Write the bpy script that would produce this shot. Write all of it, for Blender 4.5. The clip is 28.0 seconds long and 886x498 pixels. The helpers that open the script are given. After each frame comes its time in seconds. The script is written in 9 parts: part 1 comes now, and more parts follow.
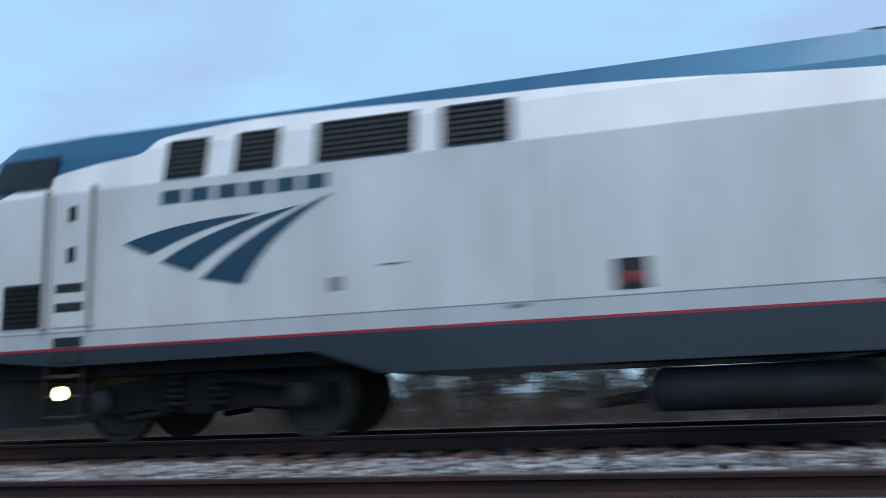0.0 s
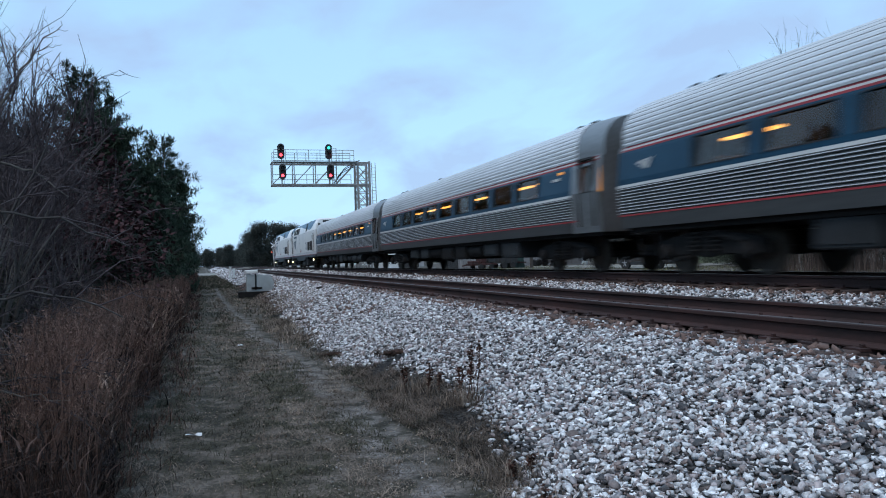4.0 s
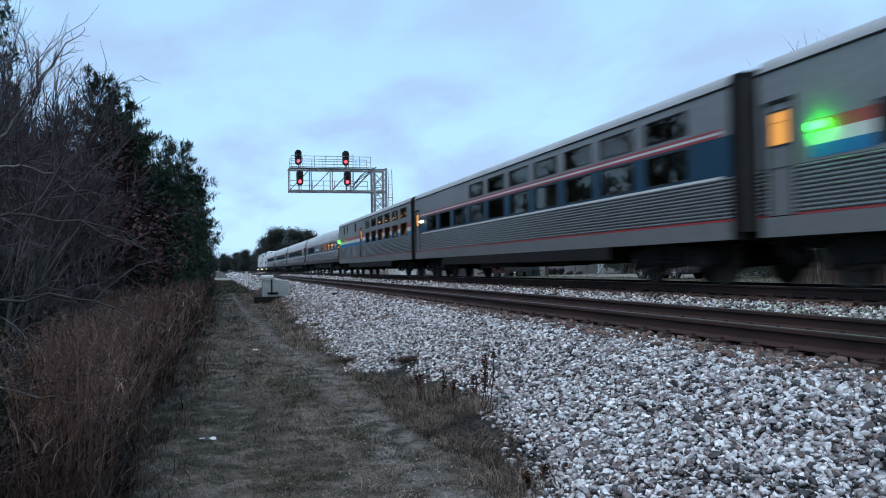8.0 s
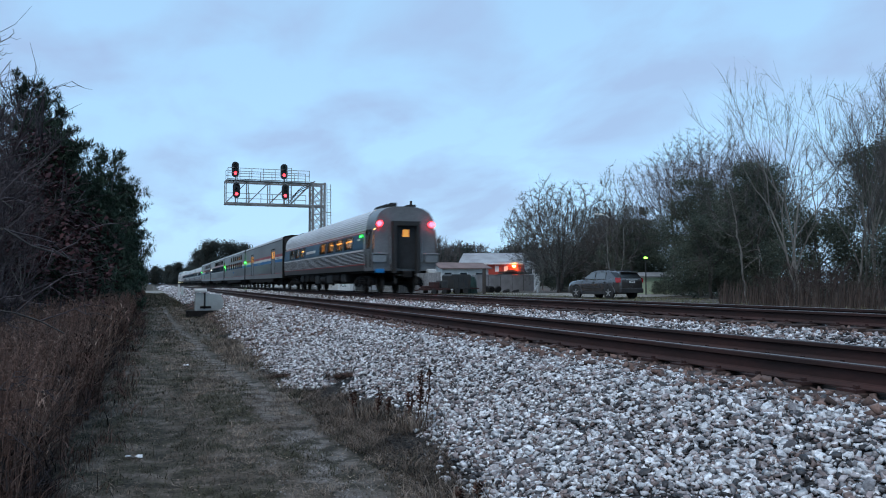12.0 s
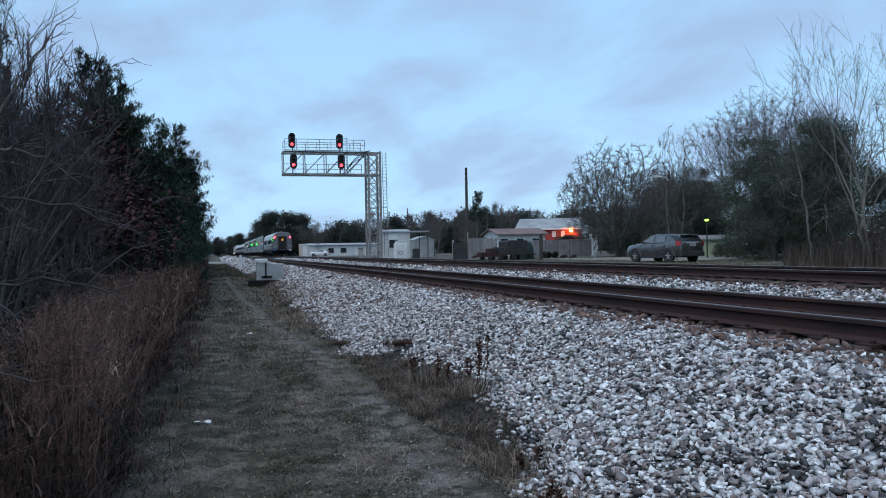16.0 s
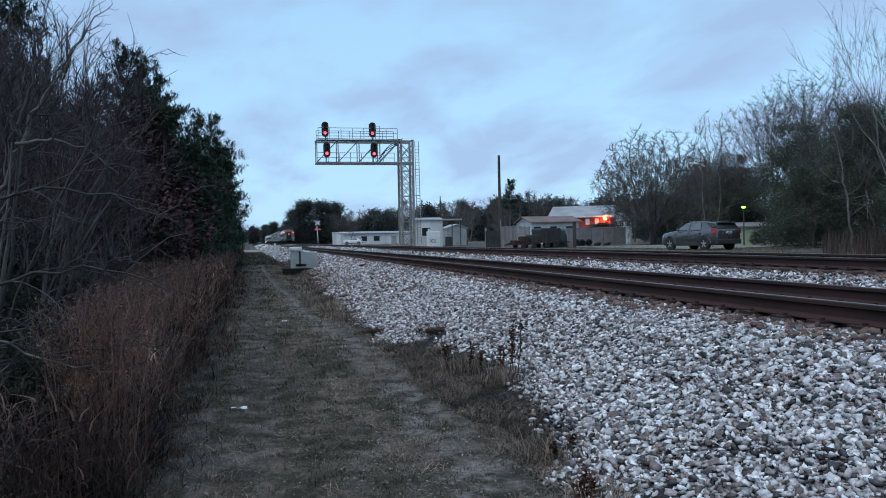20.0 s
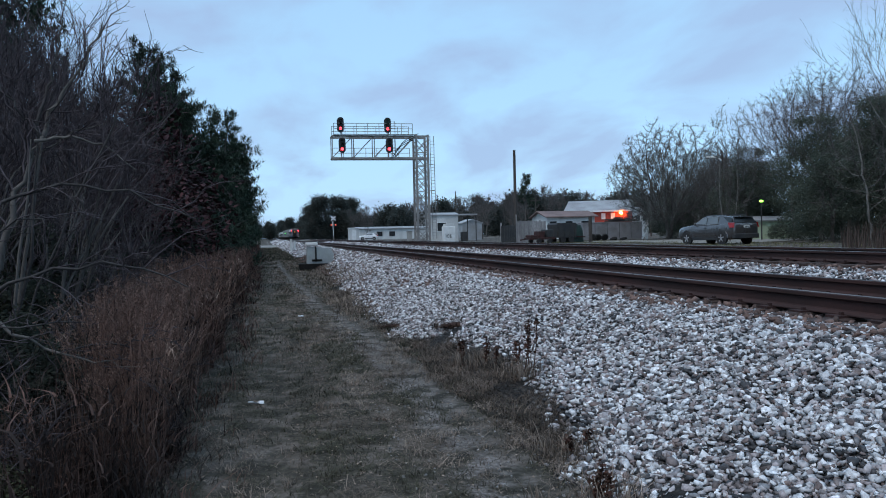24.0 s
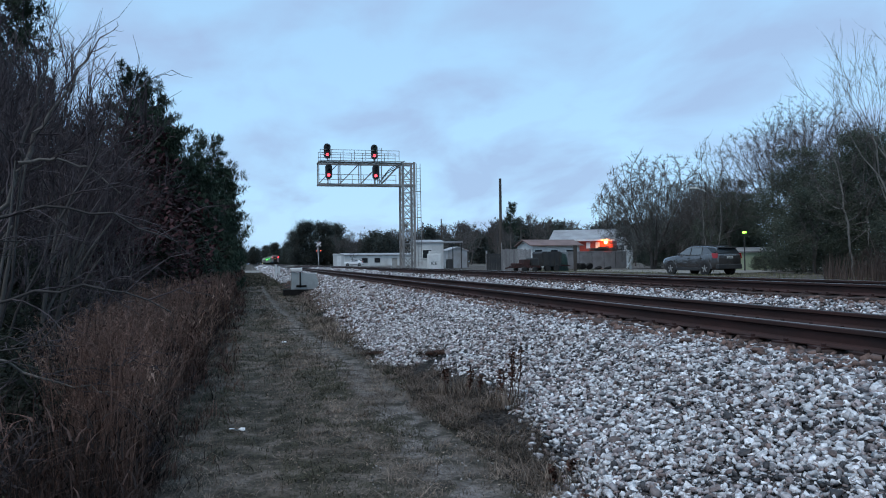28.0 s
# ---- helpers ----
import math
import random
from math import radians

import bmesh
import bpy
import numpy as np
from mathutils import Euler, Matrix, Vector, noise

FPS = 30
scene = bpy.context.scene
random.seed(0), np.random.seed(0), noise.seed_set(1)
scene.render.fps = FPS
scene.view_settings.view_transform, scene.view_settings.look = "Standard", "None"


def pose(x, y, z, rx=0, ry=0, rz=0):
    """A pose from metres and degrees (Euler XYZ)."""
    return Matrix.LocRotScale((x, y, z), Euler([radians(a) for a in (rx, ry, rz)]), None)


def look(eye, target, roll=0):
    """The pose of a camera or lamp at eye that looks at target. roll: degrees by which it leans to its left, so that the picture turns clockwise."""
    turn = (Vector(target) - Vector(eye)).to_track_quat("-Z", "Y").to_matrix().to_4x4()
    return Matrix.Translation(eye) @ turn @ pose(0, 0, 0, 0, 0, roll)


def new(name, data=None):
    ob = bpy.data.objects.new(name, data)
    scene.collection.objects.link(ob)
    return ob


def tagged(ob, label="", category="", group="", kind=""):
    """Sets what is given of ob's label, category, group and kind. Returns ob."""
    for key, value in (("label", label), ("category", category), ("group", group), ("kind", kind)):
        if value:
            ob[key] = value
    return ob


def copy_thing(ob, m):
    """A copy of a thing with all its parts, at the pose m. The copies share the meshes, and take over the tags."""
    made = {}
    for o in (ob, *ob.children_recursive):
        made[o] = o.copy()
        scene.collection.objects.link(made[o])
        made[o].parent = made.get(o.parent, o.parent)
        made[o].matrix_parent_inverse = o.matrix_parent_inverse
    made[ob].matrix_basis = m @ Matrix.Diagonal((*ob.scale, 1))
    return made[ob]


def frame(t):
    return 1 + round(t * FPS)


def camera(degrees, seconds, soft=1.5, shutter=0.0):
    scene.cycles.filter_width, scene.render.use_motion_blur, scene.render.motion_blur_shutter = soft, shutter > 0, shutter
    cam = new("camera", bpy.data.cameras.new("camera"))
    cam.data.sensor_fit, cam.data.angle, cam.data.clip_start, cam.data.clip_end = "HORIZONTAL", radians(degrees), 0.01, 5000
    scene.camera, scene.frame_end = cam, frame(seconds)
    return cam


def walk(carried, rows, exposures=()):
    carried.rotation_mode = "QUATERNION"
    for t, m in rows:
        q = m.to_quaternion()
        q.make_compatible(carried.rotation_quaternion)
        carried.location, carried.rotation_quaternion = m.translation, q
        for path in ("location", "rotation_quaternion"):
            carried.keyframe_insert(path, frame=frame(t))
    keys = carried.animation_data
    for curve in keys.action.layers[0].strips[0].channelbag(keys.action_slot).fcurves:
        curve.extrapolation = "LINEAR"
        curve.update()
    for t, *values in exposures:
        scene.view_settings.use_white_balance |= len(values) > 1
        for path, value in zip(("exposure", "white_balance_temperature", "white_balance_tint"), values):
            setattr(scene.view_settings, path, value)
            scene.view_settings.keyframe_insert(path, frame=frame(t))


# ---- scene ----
cam = camera(57.8, 28.0, soft=1.0, shutter=0.5)
# seconds, x, y, z, tilt, lean, turn
PATH = [
    (0, 0.22, 0, 1.6, 100.36, 2.22, -75.33),
    (0.2, 0.19, 0, 1.6, 100.30, 2.12, -62.60),
    (0.4, 0.14, 0, 1.6, 99.30, 1.90, -53.40),
    (0.6, 0.08, 0, 1.6, 98.50, 1.75, -44.10),
    (0.8, 0.03, 0, 1.6, 97.65, 1.40, -38.20),
    (0.9, 0, 0, 1.6, 97.14, 0.95, -34.93),
    (1, 0, 0, 1.6, 96.79, 0.65, -32.20),
    (1.4, 0, 0, 1.6, 95.41, 0.39, -26.41),
    (1.5, 0, 0, 1.6, 95.19, 0.23, -25.38),
    (2, 0, 0, 1.6, 93.76, 0.81, -22.68),
    (2.5, 0, 0, 1.6, 92.62, 1.05, -20.90),
    (3, 0, 0, 1.6, 91.63, 1.25, -19.01),
    (3.5, 0, 0, 1.6, 90.81, 1.56, -17.50),
    (5.5, 0, 0, 1.6, 90.91, 1.40, -15.56),
    (6, 0, 0, 1.6, 91.43, 1.10, -15.79),
    (6.5, 0, 0, 1.6, 91.68, 1.04, -15.86),
    (7, 0, 0, 1.6, 91.70, 1.03, -15.80),
    (7.5, 0, 0, 1.6, 91.53, 0.98, -15.67),
    (8, 0, 0, 1.6, 91.30, 0.96, -15.50),
    (8.5, 0, 0, 1.6, 91.08, 0.80, -15.46),
    (9, 0, 0, 1.6, 91.00, 0.58, -15.58),
    (9.5, 0, 0, 1.6, 91.16, 0.42, -16.11),
    (10, 0, 0, 1.6, 91.55, 0.22, -17.18),
    (10.5, 0, 0, 1.6, 92.06, -0.13, -18.58),
    (11, 0, 0, 1.6, 92.41, -0.22, -19.70),
    (11.5, 0, 0, 1.6, 92.51, 0.07, -20.17),
    (13.5, 0, 0, 1.6, 91.67, 0.27, -17.93),
    (14, 0, 0, 1.6, 91.33, 0.53, -17.34),
    (14.5, 0, 0, 1.6, 91.04, 0.74, -16.94),
    (15, 0, 0, 1.6, 90.70, 0.83, -16.64),
    (15.5, 0, 0, 1.6, 90.39, 0.92, -16.32),
    (16, 0, 0, 1.6, 90.11, 1.02, -15.91),
    (16.5, 0, 0, 1.6, 89.88, 1.21, -15.44),
    (17, 0, 0, 1.6, 89.84, 1.12, -15.06),
    (17.5, 0, 0, 1.6, 89.83, 1.22, -14.78),
    (18, 0, 0, 1.6, 89.83, 1.18, -14.58),
    (18.5, 0, 0, 1.6, 89.77, 1.15, -14.37),
    (19, 0, 0, 1.6, 89.61, 1.17, -14.07),
    (19.5, 0, 0, 1.6, 89.46, 1.20, -13.79),
    (20, 0, 0, 1.6, 89.30, 1.12, -13.57),
    (20.5, 0, 0, 1.6, 89.16, 1.23, -13.41),
    (21, 0, 0, 1.6, 89.08, 1.13, -13.35),
    (21.5, 0, 0, 1.6, 89.02, 1.14, -13.23),
    (23.5, 0, 0, 1.6, 88.98, 1.26, -12.54),
    (24, 0, 0, 1.6, 88.97, 1.28, -12.47),
    (24.5, 0, 0, 1.6, 88.92, 1.27, -12.42),
    (25, 0, 0, 1.6, 88.92, 1.26, -12.36),
    (25.5, 0, 0, 1.6, 88.92, 1.26, -12.36),
    (26, 0, 0, 1.6, 88.99, 1.23, -12.43),
    (26.5, 0, 0, 1.6, 89.22, 1.28, -12.60),
    (27, 0, 0, 1.6, 89.68, 1.07, -12.88),
    (27.5, 0, 0, 1.6, 90.29, 0.81, -13.17),
    (28, 0, 0, 1.6, 90.90, 0.60, -13.52),
]
walk(cam, [(t, pose(*p)) for t, *p in PATH], [(0, 0.14, 6500, 10), (1, -0.01, 6500, 2), (2.5, 0.11, 6500, 7), (5, 0.17, 6500, 10), (9, 0.18, 6500, 10), (11, 0.10, 6500, 10), (14, -0.03, 6500, 10), (16, 0.0, 6500, 10), (24, 0.0, 6500, 10), (28, 0.0, 6500, 10)])

HAZE = (3.08, 5.25, 7.5, 1)
CLOUD = (2.45, 3.25, 5.0, 1)

# ---- world, sun ----
world = bpy.data.worlds.new("dusk_sky")
scene.world = world
world.use_nodes = True
wn, wl = world.node_tree.nodes, world.node_tree.links
wn.clear()
w_out = wn.new("ShaderNodeOutputWorld")
w_bg = wn.new("ShaderNodeBackground")
w_bg.inputs["Strength"].default_value = 0.15
w_sky = wn.new("ShaderNodeTexSky")
w_sky.sky_type = "NISHITA"
w_sky.sun_disc = False
w_sky.sun_elevation = radians(57)
w_sky.sun_rotation = radians(230)
w_sky.air_density, w_sky.dust_density, w_sky.ozone_density = 1.0, 0.6, 2.5
w_tc = wn.new("ShaderNodeTexCoord")
w_sep = wn.new("ShaderNodeSeparateXYZ")
wl.new(w_tc.outputs["Generated"], w_sep.inputs[0])
w_add = wn.new("ShaderNodeMath")
w_add.operation = "ADD"
w_add.inputs[1].default_value = 0.22
wl.new(w_sep.outputs["Z"], w_add.inputs[0])
w_max = wn.new("ShaderNodeMath")
w_max.operation = "MAXIMUM"
w_max.inputs[1].default_value = 0.1
wl.new(w_add.outputs[0], w_max.inputs[0])
w_div = wn.new("ShaderNodeVectorMath")
w_div.operation = "DIVIDE"
wl.new(w_tc.outputs["Generated"], w_div.inputs[0])
w_comb = wn.new("ShaderNodeCombineXYZ")
for s in "XYZ":
    wl.new(w_max.outputs[0], w_comb.inputs[s])
wl.new(w_comb.outputs[0], w_div.inputs[1])
w_map = wn.new("ShaderNodeMapping")
w_map.inputs["Scale"].default_value = (1.25, 0.8, 1.0)
w_map.inputs["Rotation"].default_value = (0, 0, radians(25))
wl.new(w_div.outputs[0], w_map.inputs["Vector"])
w_noise = wn.new("ShaderNodeTexNoise")
w_noise.inputs["Scale"].default_value = 1.9
w_noise.inputs["Detail"].default_value = 5
w_noise.inputs["Roughness"].default_value = 0.5
w_noise.inputs["Distortion"].default_value = 0.3
wl.new(w_map.outputs[0], w_noise.inputs["Vector"])
w_ramp = wn.new("ShaderNodeValToRGB")
w_ramp.color_ramp.elements[0].position, w_ramp.color_ramp.elements[0].color = 0.44, (0, 0, 0, 1)
w_ramp.color_ramp.elements[1].position, w_ramp.color_ramp.elements[1].color = 0.63, (1, 1, 1, 1)
wl.new(w_noise.outputs["Fac"], w_ramp.inputs[0])
w_low = wn.new("ShaderNodeMapRange")
w_low.inputs["From Min"].default_value, w_low.inputs["From Max"].default_value = 0.0, 0.34
w_low.inputs["To Min"].default_value, w_low.inputs["To Max"].default_value = 0.85, 0.7
wl.new(w_sep.outputs["Z"], w_low.inputs["Value"])
w_haze = wn.new("ShaderNodeMix")
w_haze.data_type = "RGBA"
wl.new(w_low.outputs[0], w_haze.inputs[0])
wl.new(w_sky.outputs[0], w_haze.inputs[6])
w_haze.inputs[7].default_value = HAZE
w_fac = wn.new("ShaderNodeMath")
w_fac.operation = "MULTIPLY"
w_fac.inputs[1].default_value = 0.66
wl.new(w_ramp.outputs[0], w_fac.inputs[0])
w_mix = wn.new("ShaderNodeMix")
w_mix.data_type = "RGBA"
wl.new(w_fac.outputs[0], w_mix.inputs[0])
wl.new(w_haze.outputs[2], w_mix.inputs[6])
w_mix.inputs[7].default_value = CLOUD
wl.new(w_mix.outputs[2], w_bg.inputs["Color"])
wl.new(w_bg.outputs[0], w_out.inputs["Surface"])

sun = new("sun", bpy.data.lights.new("sun", "SUN"))
sun.data.energy, sun.data.angle, sun.data.color = 1.4, radians(25), (1.0, 0.97, 0.96)
sun.matrix_world = look((-26, -22, 52), (0, 0, 0))


# ---- materials ----
def rgba(c):
    return (c[0], c[1], c[2], 1.0)


def mat(name, color, color2=None, rough=0.6, metal=0.0, scale=2.0, fine=30.0, var=0.25, bump=0.2, dist=0.01, stretch=(1, 1, 1), island=0.0, objvar=0.0, spec=0.5):
    """Two scales of colour variation, roughness variation and fine relief."""
    m = bpy.data.materials.new(name)
    m.use_nodes = True
    n, l = m.node_tree.nodes, m.node_tree.links
    b = n["Principled BSDF"]
    b.inputs["Metallic"].default_value = metal
    b.inputs["Specular IOR Level"].default_value = spec
    tc = n.new("ShaderNodeTexCoord")
    mp = n.new("ShaderNodeMapping")
    mp.inputs["Scale"].default_value = stretch
    l.new(tc.outputs["Object"], mp.inputs["Vector"])
    n1, n2 = n.new("ShaderNodeTexNoise"), n.new("ShaderNodeTexNoise")
    n1.inputs["Scale"].default_value, n1.inputs["Detail"].default_value = scale, 4
    n2.inputs["Scale"].default_value, n2.inputs["Detail"].default_value = fine, 3
    l.new(mp.outputs[0], n1.inputs["Vector"])
    l.new(mp.outputs[0], n2.inputs["Vector"])
    mix = n.new("ShaderNodeMix")
    mix.data_type = "RGBA"
    c2 = color2 or tuple(x * (1 - var) for x in color)
    mix.inputs[6].default_value, mix.inputs[7].default_value = rgba(color), rgba(c2)
    cr = n.new("ShaderNodeMapRange")
    cr.inputs["From Min"].default_value, cr.inputs["From Max"].default_value = 0.35, 0.65
    l.new(n1.outputs["Fac"], cr.inputs["Value"])
    l.new(cr.outputs[0], mix.inputs[0])
    hsv = n.new("ShaderNodeHueSaturation")
    l.new(mix.outputs[2], hsv.inputs["Color"])
    vr = n.new("ShaderNodeMapRange")
    vr.inputs["From Min"].default_value, vr.inputs["From Max"].default_value = 0.3, 0.7
    vr.inputs["To Min"].default_value, vr.inputs["To Max"].default_value = 1 - var * 0.6, 1 + var * 0.6
    l.new(n2.outputs["Fac"], vr.inputs["Value"])
    val = vr.outputs[0]
    if island or objvar:
        src = n.new("ShaderNodeNewGeometry").outputs["Random Per Island"] if island else n.new("ShaderNodeObjectInfo").outputs["Random"]
        k = island or objvar
        ir = n.new("ShaderNodeMapRange")
        ir.inputs["To Min"].default_value, ir.inputs["To Max"].default_value = 1 - k, 1 + k
        l.new(src, ir.inputs["Value"])
        mu = n.new("ShaderNodeMath")
        mu.operation = "MULTIPLY"
        l.new(val, mu.inputs[0])
        l.new(ir.outputs[0], mu.inputs[1])
        val = mu.outputs[0]
    l.new(val, hsv.inputs["Value"])
    l.new(hsv.outputs[0], b.inputs["Base Color"])
    rr = n.new("ShaderNodeMapRange")
    rr.inputs["To Min"].default_value, rr.inputs["To Max"].default_value = max(0.03, rough - 0.12), min(1, rough + 0.12)
    l.new(n1.outputs["Fac"], rr.inputs["Value"])
    l.new(rr.outputs[0], b.inputs["Roughness"])
    if bump:
        bp = n.new("ShaderNodeBump")
        bp.inputs["Strength"].default_value, bp.inputs["Distance"].default_value = bump, dist
        l.new(n2.outputs["Fac"], bp.inputs["Height"])
        l.new(bp.outputs[0], b.inputs["Normal"])
    return m


def glow(name, color, strength):
    m = bpy.data.materials.new(name)
    m.use_nodes = True
    b = m.node_tree.nodes["Principled BSDF"]
    b.inputs["Base Color"].default_value = rgba(color)
    b.inputs["Emission Color"].default_value = rgba(color)
    b.inputs["Emission Strength"].default_value = strength
    return m


def glass(name, tint, gloss=0.2, face=0.03):
    """Tinted see-through pane with a mirror-like coat."""
    m = bpy.data.materials.new(name)
    m.use_nodes = True
    n, l = m.node_tree.nodes, m.node_tree.links
    n.clear()
    out = n.new("ShaderNodeOutputMaterial")
    tr, gl, lw, mx = n.new("ShaderNodeBsdfTransparent"), n.new("ShaderNodeBsdfGlossy"), n.new("ShaderNodeLayerWeight"), n.new("ShaderNodeMixShader")
    tr.inputs["Color"].default_value = rgba(tint)
    gl.inputs["Roughness"].default_value = 0.03
    fr = n.new("ShaderNodeMapRange")
    fr.inputs["From Min"].default_value, fr.inputs["From Max"].default_value = 0.2, 1.0
    fr.inputs["To Min"].default_value, fr.inputs["To Max"].default_value = face, gloss
    lw.inputs["Blend"].default_value = 0.35
    l.new(lw.outputs["Facing"], fr.inputs["Value"])
    l.new(fr.outputs[0], mx.inputs[0])
    l.new(tr.outputs[0], mx.inputs[1])
    l.new(gl.outputs[0], mx.inputs[2])
    l.new(mx.outputs[0], out.inputs["Surface"])
    return m


STEEL = mat("stainless_steel", (0.31, 0.31, 0.31), (0.235, 0.23, 0.226), 0.42, 0.75, 0.5, 14, 0.15, 0.08, 0.004, (1, 0.15, 1))
STEEL_FLUTE = mat("fluted_steel", (0.22, 0.22, 0.215), (0.15, 0.148, 0.142), 0.45, 0.6, 0.4, 12, 0.18, 0.08, 0.004, (1, 0.12, 1))
# the ground's dark reflection in the fluted sides is put into this colour
STEEL_DARK = mat("dark_flute_steel", (0.095, 0.094, 0.092), (0.065, 0.064, 0.062), 0.5, 0.5, 0.4, 12, 0.18, 0.08, 0.004, (1, 0.12, 1))
END_STEEL = mat("dull_end_steel", (0.20, 0.20, 0.20), (0.14, 0.138, 0.135), 0.5, 0.6, 0.8, 14, 0.2, 0.1, 0.004)
# the sky's reflection on ribbed steel is put into this pale base colour
ROOF_STEEL = mat("roof_steel", (0.72, 0.72, 0.73), (0.58, 0.58, 0.58), 0.42, 0.3, 0.5, 10, 0.15, 0.08, 0.004, (1, 0.15, 1))
GREY_SIDE = mat("brushed_grey_side", (0.235, 0.232, 0.23), (0.185, 0.182, 0.178), 0.45, 0.5, 0.35, 9, 0.12, 0.05, 0.003, (1, 0.3, 1))
ROOF_GREY = mat("roof_grey_paint", (0.42, 0.43, 0.44), (0.33, 0.33, 0.33), 0.55, 0.1, 0.4, 10, 0.12, 0.05, 0.004)
COACH_BLUE = mat("coach_blue_paint", (0.009, 0.048, 0.086), (0.008, 0.036, 0.066), 0.42, 0.0, 0.5, 12, 0.15, 0.03, 0.002, spec=0.2)
BRIGHT_BLUE = mat("bright_blue_stripe", (0.004, 0.15, 0.36), (0.004, 0.12, 0.29), 0.5, 0, 0.5, 12, 0.12, 0.03, 0.002)
RED_PAINT = mat("red_stripe_paint", (0.36, 0.035, 0.04), (0.27, 0.03, 0.033), 0.45, 0, 0.5, 12, 0.12, 0.03, 0.002)
WHITE_PAINT = mat("white_stripe_paint", (0.62, 0.61, 0.58), (0.52, 0.51, 0.49), 0.45, 0, 0.5, 12, 0.1, 0.03, 0.002)
LOGO_BLUE = mat("logo_dark_blue", (0.008, 0.055, 0.10), (0.008, 0.05, 0.09), 0.45, 0, 1, 14, 0.1, 0.02, 0.002)
BLACK_RUBBER = mat("black_rubber", (0.015, 0.015, 0.016), (0.025, 0.024, 0.023), 0.8, 0, 3, 30, 0.3, 0.2, 0.004)
UNDER = mat("undercarriage_grime", (0.010, 0.0095, 0.0095), (0.018, 0.016, 0.015), 0.85, 0.0, 3, 25, 0.35, 0.3, 0.006, spec=0.15)
UNDER_GREY = mat("grey_equipment_box", (0.026, 0.028, 0.030), (0.018, 0.018, 0.018), 0.75, 0.0, 2, 25, 0.25, 0.2, 0.004, spec=0.25)
PILOT_GREY = mat("blue_grey_pilot_paint", (0.16, 0.19, 0.22), (0.11, 0.13, 0.15), 0.55, 0.1, 1.5, 20, 0.2, 0.1, 0.004)
WHEEL = mat("wheel_steel", (0.06, 0.052, 0.046), (0.09, 0.075, 0.062), 0.6, 0.5, 4, 30, 0.3, 0.2, 0.004)
DARK_IN = mat("dark_interior", (0.12, 0.10, 0.085), (0.08, 0.068, 0.055), 0.8, 0, 3, 20, 0.3, 0.1, 0.004)
SEAT = mat("seat_fabric", (0.05, 0.04, 0.035), (0.08, 0.055, 0.04), 0.9, 0, 6, 60, 0.3, 0.2, 0.004)
CURTAIN = mat("berth_curtain", (0.22, 0.1, 0.05), (0.14, 0.065, 0.035), 0.9, 0, 3, 30, 0.3, 0.2, 0.006)
PANE = glass("tinted_window_glass", (0.66, 0.62, 0.57), 0.18, 0.05)
CAB_PANE = glass("cab_window_glass", (0.16, 0.19, 0.22), 0.45)
LAMP_WARM = glow("warm_ceiling_light", (1.0, 0.50, 0.12), 4.5)
DOOR_WARM = glow("lit_door_window", (1.0, 0.40, 0.07), 0.5)
LAMP_GREEN = glow("green_marker_light", (0.002, 1.0, 0.006), 130.0)
LAMP_WHITE = glow("white_marker_light", (1.0, 0.95, 0.8), 5.0)
LAMP_STEP = glow("step_light", (1.0, 0.80, 0.36), 9.0)
LAMP_RED = glow("red_tail_light", (1.0, 0.012, 0.02), 40.0)
SIG_RED = glow("red_signal_lens", (1.0, 0.05, 0.07), 5.0)
SIG_GREEN = glow("green_signal_lens", (0.05, 0.85, 0.62), 1.6)
SIG_BLACK = mat("black_signal_head", (0.012, 0.012, 0.013), (0.02, 0.02, 0.02), 0.6, 0, 4, 30, 0.2, 0.1, 0.003)
GALV = mat("galvanised_steel", (0.29, 0.28, 0.27), (0.21, 0.19, 0.175), 0.6, 0.25, 1.2, 18, 0.2, 0.15, 0.004)
RAIL_SIDE = mat("rusty_rail", (0.042, 0.0145, 0.0115), (0.022, 0.0095, 0.008), 0.85, 0.0, 2.5, 40, 0.35, 0.3, 0.004, (1, 0.3, 1))
RUSTED_TOP = mat("dull_rail_head", (0.13, 0.11, 0.105), (0.08, 0.068, 0.065), 0.45, 0.5, 2, 30, 0.2, 0.05, 0.002, (1, 0.05, 1))
RAIL_TOP = mat("worn_rail_head", (0.42, 0.41, 0.41), (0.30, 0.29, 0.29), 0.34, 0.8, 2, 30, 0.2, 0.05, 0.002, (1, 0.05, 1))
TIE = mat("weathered_tie", (0.055, 0.030, 0.023), (0.032, 0.022, 0.019), 0.9, 0, 5, 40, 0.35, 0.5, 0.01, (0.3, 2, 1), objvar=0.25)
